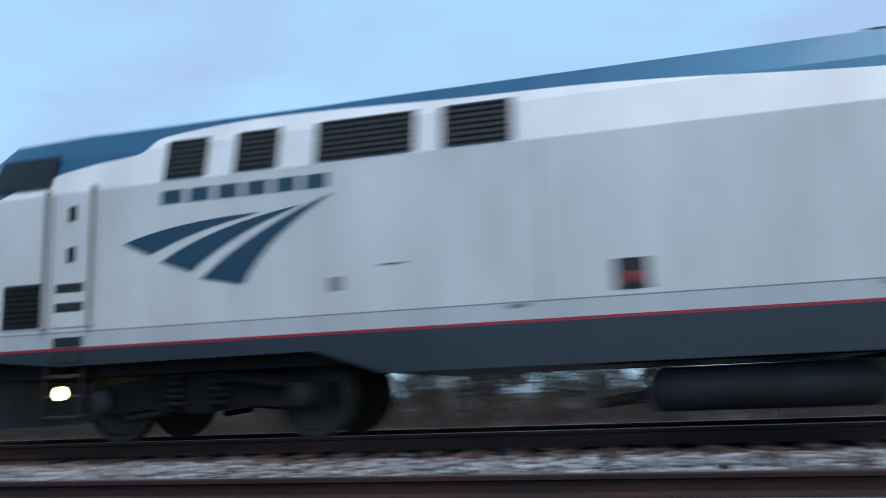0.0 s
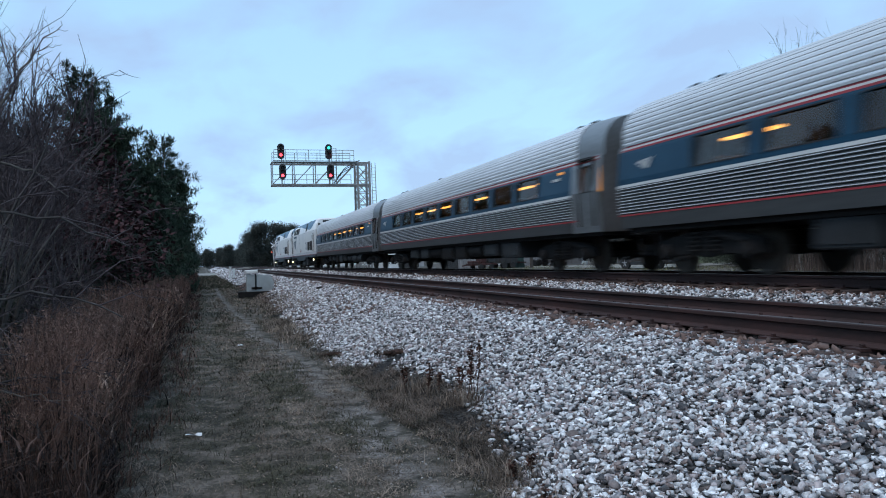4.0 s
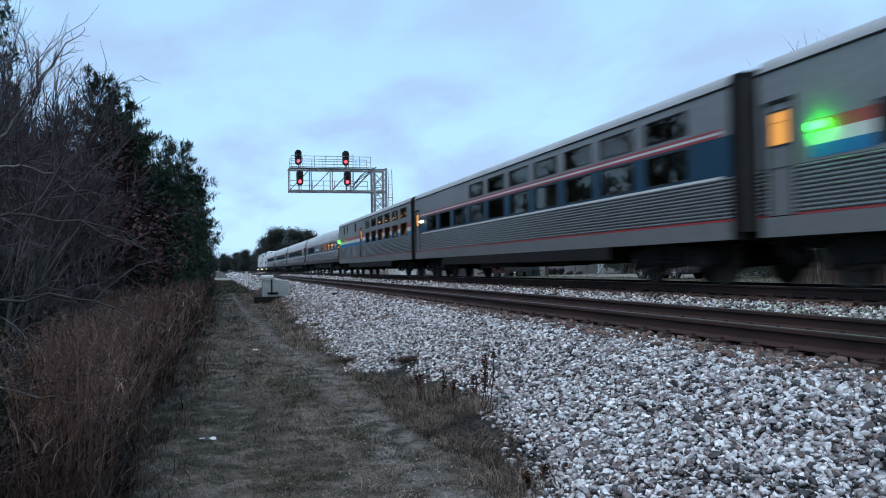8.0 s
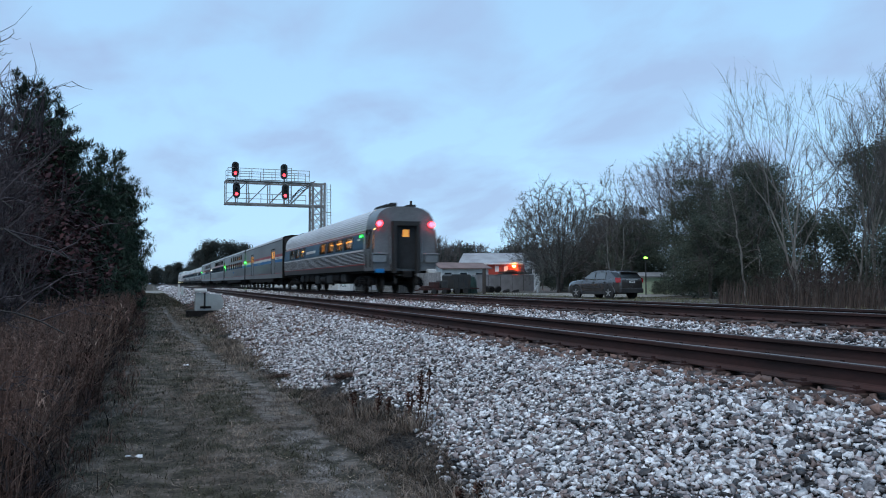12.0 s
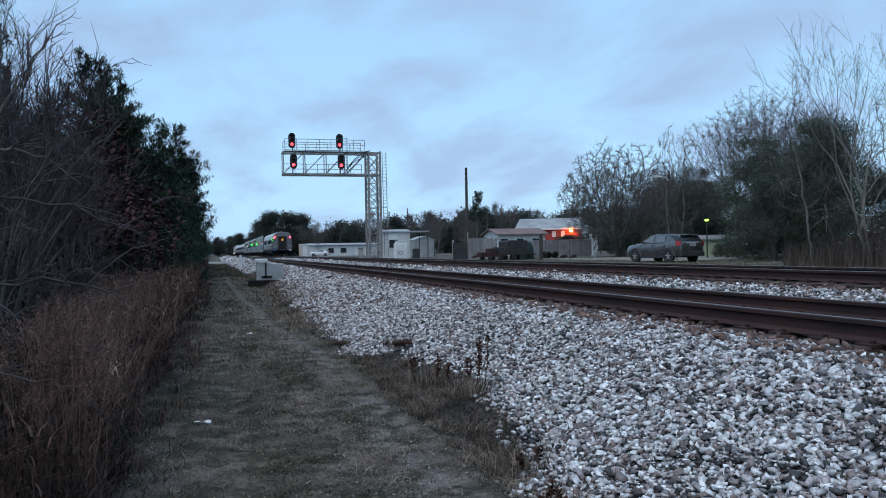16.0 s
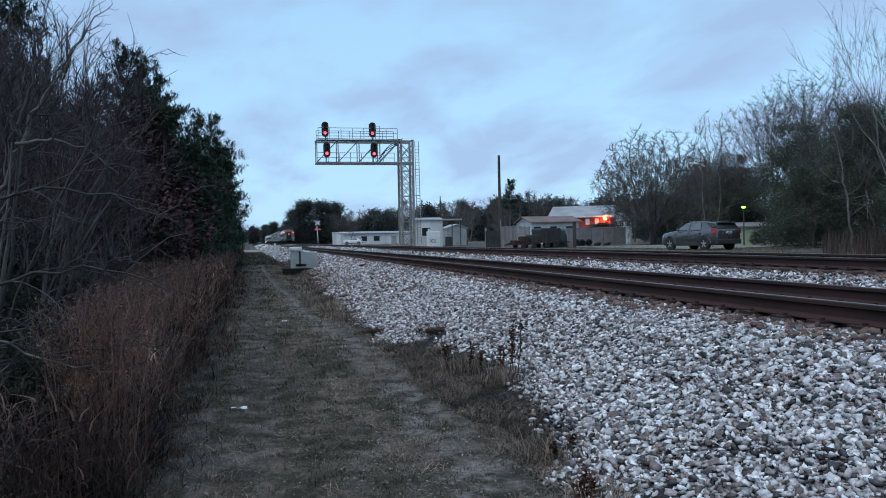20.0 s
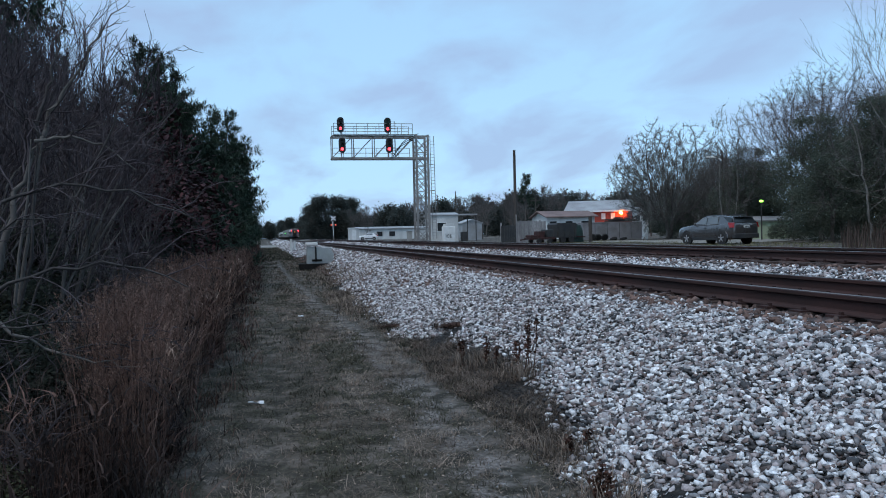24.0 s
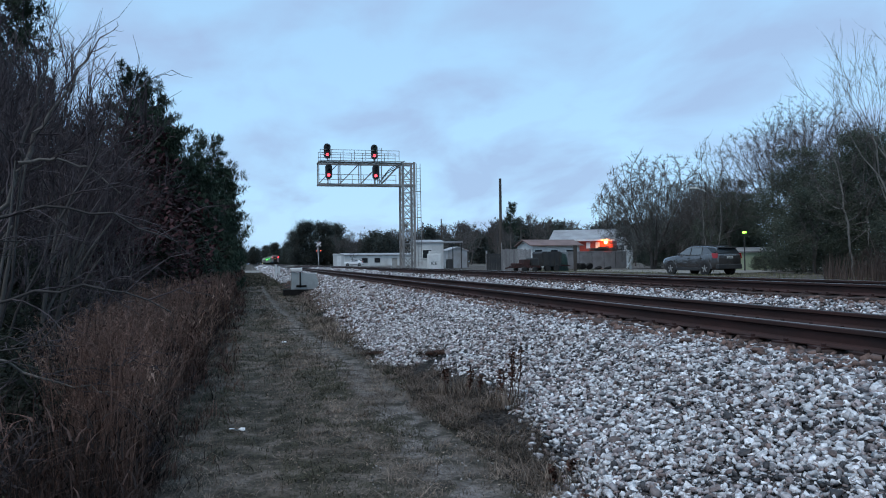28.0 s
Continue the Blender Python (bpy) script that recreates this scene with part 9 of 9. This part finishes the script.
shed = building("metal_shed", "small silver metal shed", 27.2, 30.0, 110, 114, G0, 3.1, 3.6, SHED_METAL, ROOF_METAL, "y", "shed", 0.15, 0.5)
longb = building("long_building", "long low cream-white commercial building", 24.2, 46.2, 214, 224, G0, 3.58, 4.03, WHITE_WALL, ROOF_METAL, "x", "building", 0.4)
for k in range(2):
    opening(longb, "window", -6.0 + 3.4 * k, -4.6 + 3.4 * k, -5.03, 0.9, 2.0, CAR_GLASS, DARK_PAINT)
barn = building("red_barn", "red barn with white trim and a grey metal roof", 43.65, 52.25, 105.25, 114.25, G0, 4.45, 5.95, RED_WALL, ROOF_METAL, "x", "barn", 0.35, 0.6, gable=WHITE_WALL)
s = Shape()
barn.matrix_basis = pose(47.95, 109.75, G0, 0, 0, -30)
s.box(-4.6, 4.6, -4.92, -4.86, 3.58, 3.8)
part("fascia", s, WHITE_TOP, barn, "white eaves board")
for x in (0.9, 2.2):
    opening(barn, "window", x - 0.2, x + 0.2, -4.53, 2.65, 3.3, WHITE_TOP, WHITE_TOP)
for k in range(13):
    s = Shape()
    x = -4.5 + 0.75 * k
    s.bar((x, -4.85, 3.82), (x, 0, 5.38), 0.05, 0.05)
    part("roof_seam", s, ROOF_METAL, barn)
s = Shape()
s.lathe([(-0.16, 0.03), (-0.1, 0.2), (0.1, 0.2), (0.16, 0.03)], "z", (3.4, -5.1, 3.35), 12)
part("lamp", s, BARN_LAMP, barn, "glowing orange barn lamp")
s = Shape()
s.bar((3.4, -4.5, 3.55), (3.4, -5.1, 3.52), 0.05)
part("lamp_arm", s, DARK_PAINT, barn)
wing = building("white_house", "white two-storey house beyond the barn", 52.3, 55.6, 110, 117, G0, 4.2, 4.9, WHITE_WALL, ROOF_METAL, "y", "house", 0.3)
for x in (-1.1, 0.0, 1.1):
    opening(wing, "window", x - 0.32, x + 0.32, -3.53, 2.3, 3.1, CAR_GLASS, WHITE_TOP)
house = building("low_house", "low white house with a brown-red roof", 35.8, 42.4, 99, 105, G0, 3.55, 4.3, WHITE_WALL, RED_ROOF, "x", "house", 0.4)
for k in range(3):
    opening(house, "window", -3.0 + 2.2 * k, -2.0 + 2.2 * k, -3.03, 1.2, 2.3, CAR_GLASS, WHITE_TOP)

# board fence
fence = empty("board_fence", pose(19.7, 66, G0), "weathered grey board fence, partly creosoted black", "fence")
rf = random.Random(4)
for i in range(27):
    x = 0.15 * i
    s = Shape()
    h = 1.9 + rf.uniform(-0.06, 0.06) if i > 8 else 1.55 + rf.uniform(-0.04, 0.04)
    s.box(x, x + 0.135, rf.uniform(-0.01, 0.01), 0.03, 0.05, h, 0.005)
    part("board", s, FENCE_WOOD if i > 8 else DARK_PAINT, fence)
for z in (0.4, 1.2):
    s = Shape()
    s.box(0, 4.05, 0.035, 0.09, z, z + 0.1)
    part("fence_rail", s, FENCE_WOOD, fence)
for x in (0.05, 2.0, 4.0):
    s = Shape()
    s.box(x - 0.06, x + 0.06, 0.09, 0.2, 0, 1.8)
    part("fence_post", s, FENCE_WOOD, fence)

# flatbed trailer with machinery
fl = empty("flatbed_trailer", pose(22.0, 62.5, G0, 0, 0, 4), "rusty red flatbed trailer with scrap on it", "trailer")
s = Shape()
s.box(-1.2, 1.0, -0.7, 0.7, 0.32, 0.5, 0.02)
part("bed", s, RUST, fl)
for x in (-0.5, 0.45):
    for y in (-0.85, 0.85):
        t = Shape()
        t.lathe([(-0.08, 0.1), (-0.08, 0.2), (0.08, 0.2), (0.08, 0.1)], "y", (x, y, 0.2), 18)
        part("tyre", t, TYRE, fl)
s = Shape()
s.bar((-1.2, 0, 0.4), (-1.8, 0, 0.3), 0.1)
part("drawbar", s, RUST, fl)
for x, w, h in ((-0.8, 0.6, 0.2), (-0.1, 0.5, 0.5), (0.6, 0.6, 0.62)):
    s = Shape()
    s.box(x - w / 2, x + w / 2, -0.6, 0.6, 0.5, 0.5 + h, 0.05)
    part("scrap_block", s, RUST if x < 0 else DARK_PAINT, fl)
tk = empty("dump_trailer", pose(24.3, 63.6, G0, 0, 0, 8), "black high-sided dump trailer", "trailer")
s = Shape()
P = [(-0.85, 0.42), (0.85, 0.42), (0.95, 1.5), (0.8, 1.65), (-0.85, 1.65), (-0.95, 1.5)]
s.rings([[(x, -0.85, z) for x, z in P], [(x, 0.85, z) for x, z in P]])
part("bin", s, DARK_PAINT, tk)
for x in (-0.75, -0.25, 0.25, 0.75):
    s = Shape()
    s.box(x - 0.04, x + 0.04, -0.91, -0.85, 0.42, 1.45)
    part("rib", s, DARK_PAINT, tk)
for x in (-0.4, 0.4):
    for y in (-0.8, 0.8):
        t = Shape()
        t.lathe([(-0.1, 0.12), (-0.1, 0.26), (0.1, 0.26), (0.1, 0.12)], "y", (x, y, 0.26), 18)
        part("tyre", t, TYRE, tk)
s = Shape()
s.bar((1.1, 0, 0.5), (2.2, 0, 0.45), 0.1)
part("drawbar", s, RUST, tk)

# rusty gate post
gp = empty("gate_post", pose(26.5, 62.8, G0), "brown timber gate post", "post")
s = Shape()
s.box(-0.12, 0.12, -0.12, 0.12, 0, 2.1, 0.02)
part("post", s, POLE_WOOD, gp)
s = Shape()
s.box(-0.15, 0.15, -0.15, 0.15, 2.1, 2.16, 0.02)
part("cap", s, POLE_WOOD, gp)

# green tarpaulin over a heap beside the gate post
tp = empty("tarpaulin_heap", pose(25.7, 64.6, G0), "dark green tarpaulin draped over a heap", "tarpaulin")
rl = np.random.default_rng(12)
s = Shape()
s.rings([[(x * k + rl.normal(0, 0.03), y0 * k + rl.normal(0, 0.03), z + rl.normal(0, 0.04) * (z > 0)) for x, y0 in [(0.85 * math.cos(a), 0.7 * math.sin(a)) for a in [2 * math.pi * i / 16 for i in range(16)]]] for z, k in ((0, 1.05), (0.5, 1.0), (1.0, 0.92), (1.4, 0.72), (1.6, 0.3))])
part("cover", s, mat("dark_green_tarpaulin", (0.018, 0.045, 0.036), (0.012, 0.03, 0.026), 0.6, 0, 3, 20, 0.3, 0.3, 0.01), tp)

# container with tyres before it
cn = empty("storage_container", pose(33.0, 73.5, G0, 0, 0, -8), "grey flat-sided storage container", "container")
s = Shape()
s.box(-2.9, 2.9, -1.2, 1.2, 0.1, 1.75, 0.03)
part("shell", s, CONTAINER, cn)
for x in (-1.75, -0.55, 0.65, 1.8):
    s = Shape()
    s.box(x - 0.02, x + 0.02, -1.212, -1.19, 0.2, 1.68)
    part("seam", s, DARK_PAINT, cn)
s = Shape()
s.box(-2.92, 2.92, -1.225, -1.19, 1.66, 1.75)
s.box(-2.92, 2.92, -1.225, -1.19, 0.1, 0.2)
part("rail", s, CONTAINER, cn)
# timbers and scrap heaped on the container
sh = empty("timber_heap", pose(34.1, 73.3, G0 + 1.75, 0, 0, -8), "dark heap of old timbers on the container", "timber")
rl2 = random.Random(31)
for k in range(16):
    s = Shape()
    x, y, a, w = rl2.uniform(-1.1, 1.2), rl2.uniform(-0.9, 0.9), rl2.uniform(-0.35, 0.35), rl2.uniform(0.35, 0.9)
    z = 0.05 + 0.42 * (k / 16) * (1 - abs(x) / 2)
    s.bar((x - w * math.cos(a), y - w * math.sin(a), z), (x + w * math.cos(a), y + w * math.sin(a), z + rl2.uniform(-0.04, 0.12)), rl2.uniform(0.1, 0.2), 0.1)
    part("timber", s, DARK_PAINT if k % 3 else POLE_WOOD, sh)
for i, (x, y, tilt) in enumerate(((30.2, 71.0, 24), (30.75, 71.1, 30), (31.4, 71.0, 27), (32.2, 70.8, 72), (33.1, 70.6, 76))):
    t = Shape()
    t.lathe([(-0.11, 0.2), (-0.11, 0.31), (-0.07, 0.35), (0.07, 0.35), (0.11, 0.31), (0.11, 0.2)], "y", (0, 0, 0), 20)
    ob = part("scrap_tyre", t, TYRE, None, "old black tyre leaning by the container")
    ob.matrix_basis = pose(x, y, G0 + (0.32 if tilt < 70 else 0.13), tilt, 0, 22 * i - 40)
    tagged(ob, "", "tyre", "scrap tyres")
wp = empty("leaning_post", pose(34.9, 69.5, G0, 0, 9, 0), "leaning white painted post with a brace", "post")
s = Shape()
s.box(-0.12, 0.12, -0.1, 0.1, 0, 1.15, 0.03)
part("post", s, WHITE_TOP, wp)
s = Shape()
s.bar((-0.4, 0, 0.02), (-0.05, 0, 0.7), 0.12)
part("brace", s, WHITE_TOP, wp)

# street lamp among the trees
sl = empty("street_lamp", pose(37.1, 60.0, G0), "street lamp with a pale arm on a dark pole", "street lamp")
s = Shape()
s.tube((0, 0, -0.3), (0, 0, 7.0), 0.10, 0.07, 10)
part("pole", s, POLE_WOOD, sl)
s = Shape()
s.tube((0, 0, 6.5), (-0.5, -0.2, 6.72), 0.035, 0.03, 8)
s.tube((-0.5, -0.2, 6.72), (-1.2, -0.5, 6.77), 0.03, 0.03, 8)
arm = part("arm", s, WHITE_TOP, sl, "pale bracket arm")
s = Shape()
s.box(-1.75, -1.15, -0.62, -0.4, 6.70, 6.84, 0.03)
part("lamp_head", s, WHITE_TOP, arm, "unlit pale lamp head")

# lane and turning place
ln = Shape()
ln.add([(x, y, G0 + 0.03) for x, y in ((26.0, 42.5), (31, 44), (40, 50), (60, 62), (60, 78), (42, 62), (36.5, 62.5), (31, 66), (26.5, 66), (26.0, 55))], [tuple(range(10))])
tagged(part("gravel_lane", ln, LANE, None), "pale gravel lane running to the yard", "road", kind="structure")
rd = Shape()
rd.add([(13.9, 172, G0 + 0.02), (120, 176, G0 + 0.02), (120, 186, G0 + 0.02), (13.9, 184, G0 + 0.02)], [(0, 1, 2, 3)])
rd.add([(-120, 172, 0.03), (2.2, 172, 0.05), (2.2, 184, 0.05), (-120, 184, 0.03)], [(0, 1, 2, 3)])
for (xa, za), (xb, zb) in (((2.2, 0.05), (4.4, NEAR_TOP - 0.03)), ((4.4, NEAR_TOP - 0.03), (7.3, NEAR_TOP - 0.03)), ((7.3, NEAR_TOP - 0.03), (9.0, FAR_TOP - 0.03)), ((9.0, FAR_TOP - 0.03), (12.1, FAR_TOP - 0.03)), ((12.1, FAR_TOP - 0.03), (13.9, G0 + 0.02))):
    rd.add([(xa, 172, za), (xb, 172, zb), (xb, 184, zb), (xa, 184, za)], [(0, 1, 2, 3)])
    rd.add([(xa, 172, za - 0.4), (xb, 172, zb - 0.4), (xb, 172, zb), (xa, 172, za)], [(0, 1, 2, 3)])
tagged(part("crossing_road", rd, LANE, None), "pale road that crosses the tracks far off", "road", kind="structure")
pv = Shape()
rg = np.random.default_rng(77)
ys = np.linspace(112, 172, 40)
west = np.interp(ys, [112, 128, 150, 172], [1.3, 0.3, -0.9, -2.8]) + rg.normal(0, 0.18, 40)
pv.add([(x, y, 0.045) for x, y in zip(west, ys)] + [(2.4 + rg.normal(0, 0.1), y, 0.045) for y in ys], [(k, 40 + k, 41 + k, k + 1) for k in range(39)])
tagged(part("gravel_patch", pv, LANE, None), "pale gravel apron before the crossing", "road", kind="structure")


# utility poles
def pole(x, y, h, r, label, arm=False, z=G0):
    p = empty("utility_pole", pose(x, y, z), label, "pole", "poles")
    s = Shape()
    s.tube((0, 0, -0.1), (0, 0, h), r, r * 0.72, 10)
    part("shaft", s, POLE_WOOD, p)
    if arm:
        s = Shape()
        s.box(-0.9, 0.9, -0.06, 0.06, h - 0.7, h - 0.58)
        part("cross_arm", s, POLE_WOOD, p)
    else:
        s = Shape()
        s.box(-0.05, 0.05, -r - 0.05, -r, 0.3, 2.6)
        part("cable_guard", s, GALV, p)
    return p


pole(22.6, 71.0, 8.55, 0.16, "bare dark wooden pole without wires")
pole(26.6, 124, 7.2, 0.11, "thin distant wooden pole")
pole(29.6, 124, 7.7, 0.11, "thin distant wooden pole")
pole(45.0, 130, 7.0, 0.12, "distant wooden pole with a cross arm", True)
pole(52.0, 102, 7.2, 0.12, "wooden pole beside the barn", True)
pole(58, 150, 8.0, 0.12, "distant wooden pole with a cross arm", True)

# yard lamp; its green-white light is put into the shed's siding colour
yl = empty("yard_lamp", pose(34.7, 51.2, G0), "yard lamp on a thin post, lit green-white", "lamp")
s = Shape()
s.tube((0, 0, 0), (0, 0, 2.75), 0.05, 0.04, 8)
part("post", s, DARK_PAINT, yl)
s = Shape()
s.lathe([(-0.07, 0.06), (-0.04, 0.14), (0.04, 0.14), (0.08, 0.04)], "z", (0, 0, 2.78), 14)
part("lamp_head", s, YARD_LAMP, yl, "glowing lamp head")
building("garden_shed", "garden shed coloured pale green as lit by the yard lamp", 35.8, 39.4, 54.2, 56.6, G0, 2.1, 2.35, mat("lamp_green_siding", (0.44, 0.52, 0.38), (0.36, 0.44, 0.31), 0.8, 0, 1, 18, 0.2, 0.2, 0.004), ROOF_METAL, "x", "shed", 0.15, 0.3)

# crossing signal, relay house, posts
xs_ = empty("crossing_signal", pose(13.2, 160, G0), "railway crossing signal mast with crossed boards", "crossing signal")
s = Shape()
s.tube((0, 0, 0), (0, 0, 5.2), 0.08, 0.07, 10)
part("mast", s, GALV, xs_)
for a in (40, -40):
    s = Shape()
    c_, n_ = math.cos(radians(a)), math.sin(radians(a))
    s.bar((-0.62 * c_, -0.1, 4.6 - 0.62 * n_), (0.62 * c_, -0.1, 4.6 + 0.62 * n_), 0.05, 0.2)
    part("crossbuck_board", s, WHITE_TOP, xs_)
for x in (-0.4, 0.4):
    s = Shape()
    s.lathe([(0, 0.26), (-0.03, 0.26), (-0.03, 0.1)], "y", (x, -0.1, 3.3), 16)
    d = part("lamp_target", s, SIG_BLACK, xs_)
    s = Shape()
    s.lathe([(-0.03, 0.12), (-0.06, 0.1), (-0.07, 0.0)], "y", (x, -0.1, 3.3), 12)
    part("lamp_lens", s, RED_FLASH, d, "lit red flasher")
s = Shape()
s.bar((-0.7, -0.05, 3.3), (0.7, -0.05, 3.3), 0.07)
part("lamp_arm", s, GALV, xs_)
s = Shape()
s.bar((0, -0.1, 1.1), (-0.2, -0.1, 4.0), 0.09)
part("gate_arm", s, WHITE_TOP, xs_)
rh = empty("relay_house", pose(15.0, 140, G0), "white metal signal relay house", "relay house")
s = Shape()
s.box(-0.85, 0.85, -1.0, 1.0, 0.15, 2.3, 0.03)
part("cabin", s, WHITE_WALL, rh)
s = Shape()
s.box(-0.95, 0.95, -1.1, 1.1, 2.3, 2.42, 0.04)
part("roof", s, WHITE_TOP, rh)
s = Shape()
s.box(-0.35, 0.35, -1.03, -1.0, 0.25, 2.1)
part("door", s, WHITE_TOP, rh)
s = Shape()
s.box(-0.95, 0.95, -1.1, 1.1, -0.1, 0.15)
part("plinth", s, CONCRETE, rh)
for x, y in ((17.4, 98), (18.3, 97.5)):
    cp = empty("concrete_pillar", pose(x, y, G0), "short pale concrete pillar", "pillar", "pillars")
    s = Shape()
    s.box(-0.28, 0.28, -0.28, 0.28, 0, 1.35, 0.04)
    part("shaft", s, CONCRETE, cp)
    s = Shape()
    s.box(-0.33, 0.33, -0.33, 0.33, 1.35, 1.45, 0.03)
    part("cap", s, CONCRETE, cp)

# cabinet on the ballast shoulder
cb = empty("signal_cabinet", pose(2.55, 39.6, 0.22), "grey-white trackside cabinet with a white lid on a dark plinth", "cabinet")
s = Shape()
s.box(-1.0, 1.15, -0.65, 0.6, -0.2, 0.12, 0.03)
part("plinth", s, UNDER, cb, "dark timber plinth")
s = Shape()
P = [(-0.62, 0.1), (0.62, 0.1), (0.66, 0.55), (0.5, 0.85), (-0.6, 0.95)]
s.rings([[(x, -0.4, z) for x, z in P], [(x, 0.4, z) for x, z in P]])
part("body", s, CABINET, cb)
s = Shape()
s.box(-0.66, -0.1, -0.46, 0.46, 0.98, 1.14, 0.03)
part("lid", s, WHITE_TOP, cb, "white lid")
s = Shape()
s.box(-0.24, -0.16, -0.43, -0.39, 0.2, 0.95)
part("edge_bar", s, UNDER_GREY, cb)
s = Shape()
s.box(-0.4, 0.1, -0.43, -0.4, 0.22, 0.32)
part("hasp", s, UNDER, cb)
s = Shape()
s.tube((0.9, -0.2, 0.1), (1.5, -0.1, 0.35), 0.05)
part("conduit", s, UNDER, cb)
for x, y, h in ((2.62, 86, 1.25), (2.98, 86.6, 1.05)):
    mp_ = empty("marker_post", pose(x, y, 0.18), "short white painted marker post", "post", "marker posts")
    s = Shape()
    s.box(-0.11, 0.11, -0.09, 0.09, 0, h, 0.03)
    part("shaft", s, WHITE_TOP, mp_)
    s = Shape()
    s.box(-0.13, 0.13, -0.11, 0.11, h, h + 0.06, 0.02)
    part("cap", s, WHITE_TOP, mp_)

# litter
for x, y, w, d, nm, lb in ((-0.13, 7.95, 0.15, 0.07, "paper_scrap", "crumpled white paper scrap on the path"), (-0.62, 27.0, 0.16, 0.1, "paper_scrap", "small white litter by the tall grass"), (0.65, 16.2, 0.1, 0.07, "paper_scrap", "small white litter on the path")):
    z = flat_z(x, y) + 0.012
    rl = np.random.default_rng(int(100 * abs(x)))
    V = [(x + w * (i / 4 - 0.5), y + d * (j / 3 - 0.5), z + rl.uniform(0, 0.03)) for j in range(4) for i in range(5)]
    F = [(j * 5 + i, j * 5 + i + 1, j * 5 + i + 6, j * 5 + i + 5) for j in range(3) for i in range(4)]
    tagged(link(nm, V, F, PAPER), lb, "litter", "litter")
# dark rock on the shoulder, ragged tussocks of dead roots at the ballast edge
rl = np.random.default_rng(7)
sv, sf = stone_template(rl)
tagged(soup("dark_rock", sv * np.array([0.17, 0.11, 0.09]) + np.array([3.95, 28.5, ballast_z(3.95) + 0.05]), sf, UNDER), "single dark rock on the pale ballast", "rock")
for x, y, r in ((2.74, 11.55, 0.2), (2.5, 21.0, 0.13), (2.1, 13.6, 0.16), (2.2, 17.3, 0.12)):
    z = max(flat_z(x, y), ballast_z(x))
    tk = empty("grass_tussock", pose(x, y, z), "dark ragged tussock of dead roots at the ballast edge", "tussock", "tussocks")
    soup("root_ball", sv * np.array([r * 1.3, r * 0.9, r * 0.35]) + np.array([0, 0, r * 0.1]), sf, WEED, tk)
    V, F = blades(420, (-r * 1.6, r * 1.6), (-r, r), lambda a, b: 0.0, (r * 0.3, r * 1.15), 0.0035, rl, 2.6, 3, r * 0.25)
    tagged(soup("blade_tuft", V, F, TUSSOCK, tk), kind="stuff")


# ---- motion ----
def motions():
    lead = {0: 0, 1: 0.4, 2: 0.45, 3: 1.45, 4: 1.2, 5: 1.15, 6: 1.1, 7: 0.15, 8: 0.75, 9: -0.05, 10: 0.0, 11: 0.6}
    stops = [(t, 24.51 * t + lead.get(t, 0.4)) for t in range(0, 16)] + [(16, 391.3), (17, 414.6), (18, 437.4), (19, 460.4), (20, 483.3), (21, 505.0), (22, 525.0), (23, 543.5), (24, 560.5), (25, 576.0), (26, 589.5), (27, 601.0), (28, 611.0)]
    for car, y in zip(train, TRAIN_Y):
        walk(car, [(t, pose(FAR_X, y + s, FAR_TOP)) for t, s in stops])
    # the added disc slides off the red lens and over the green one
    lo, hi = (hx, hy_ - 0.07, hz_ - 0.34), (hx, hy_ - 0.07, hz_ + 0.36)
    walk(shutter, [(0, pose(*lo)), (4.4, pose(*lo)), (4.6, pose(*hi)), (28, pose(*hi))])


motions()
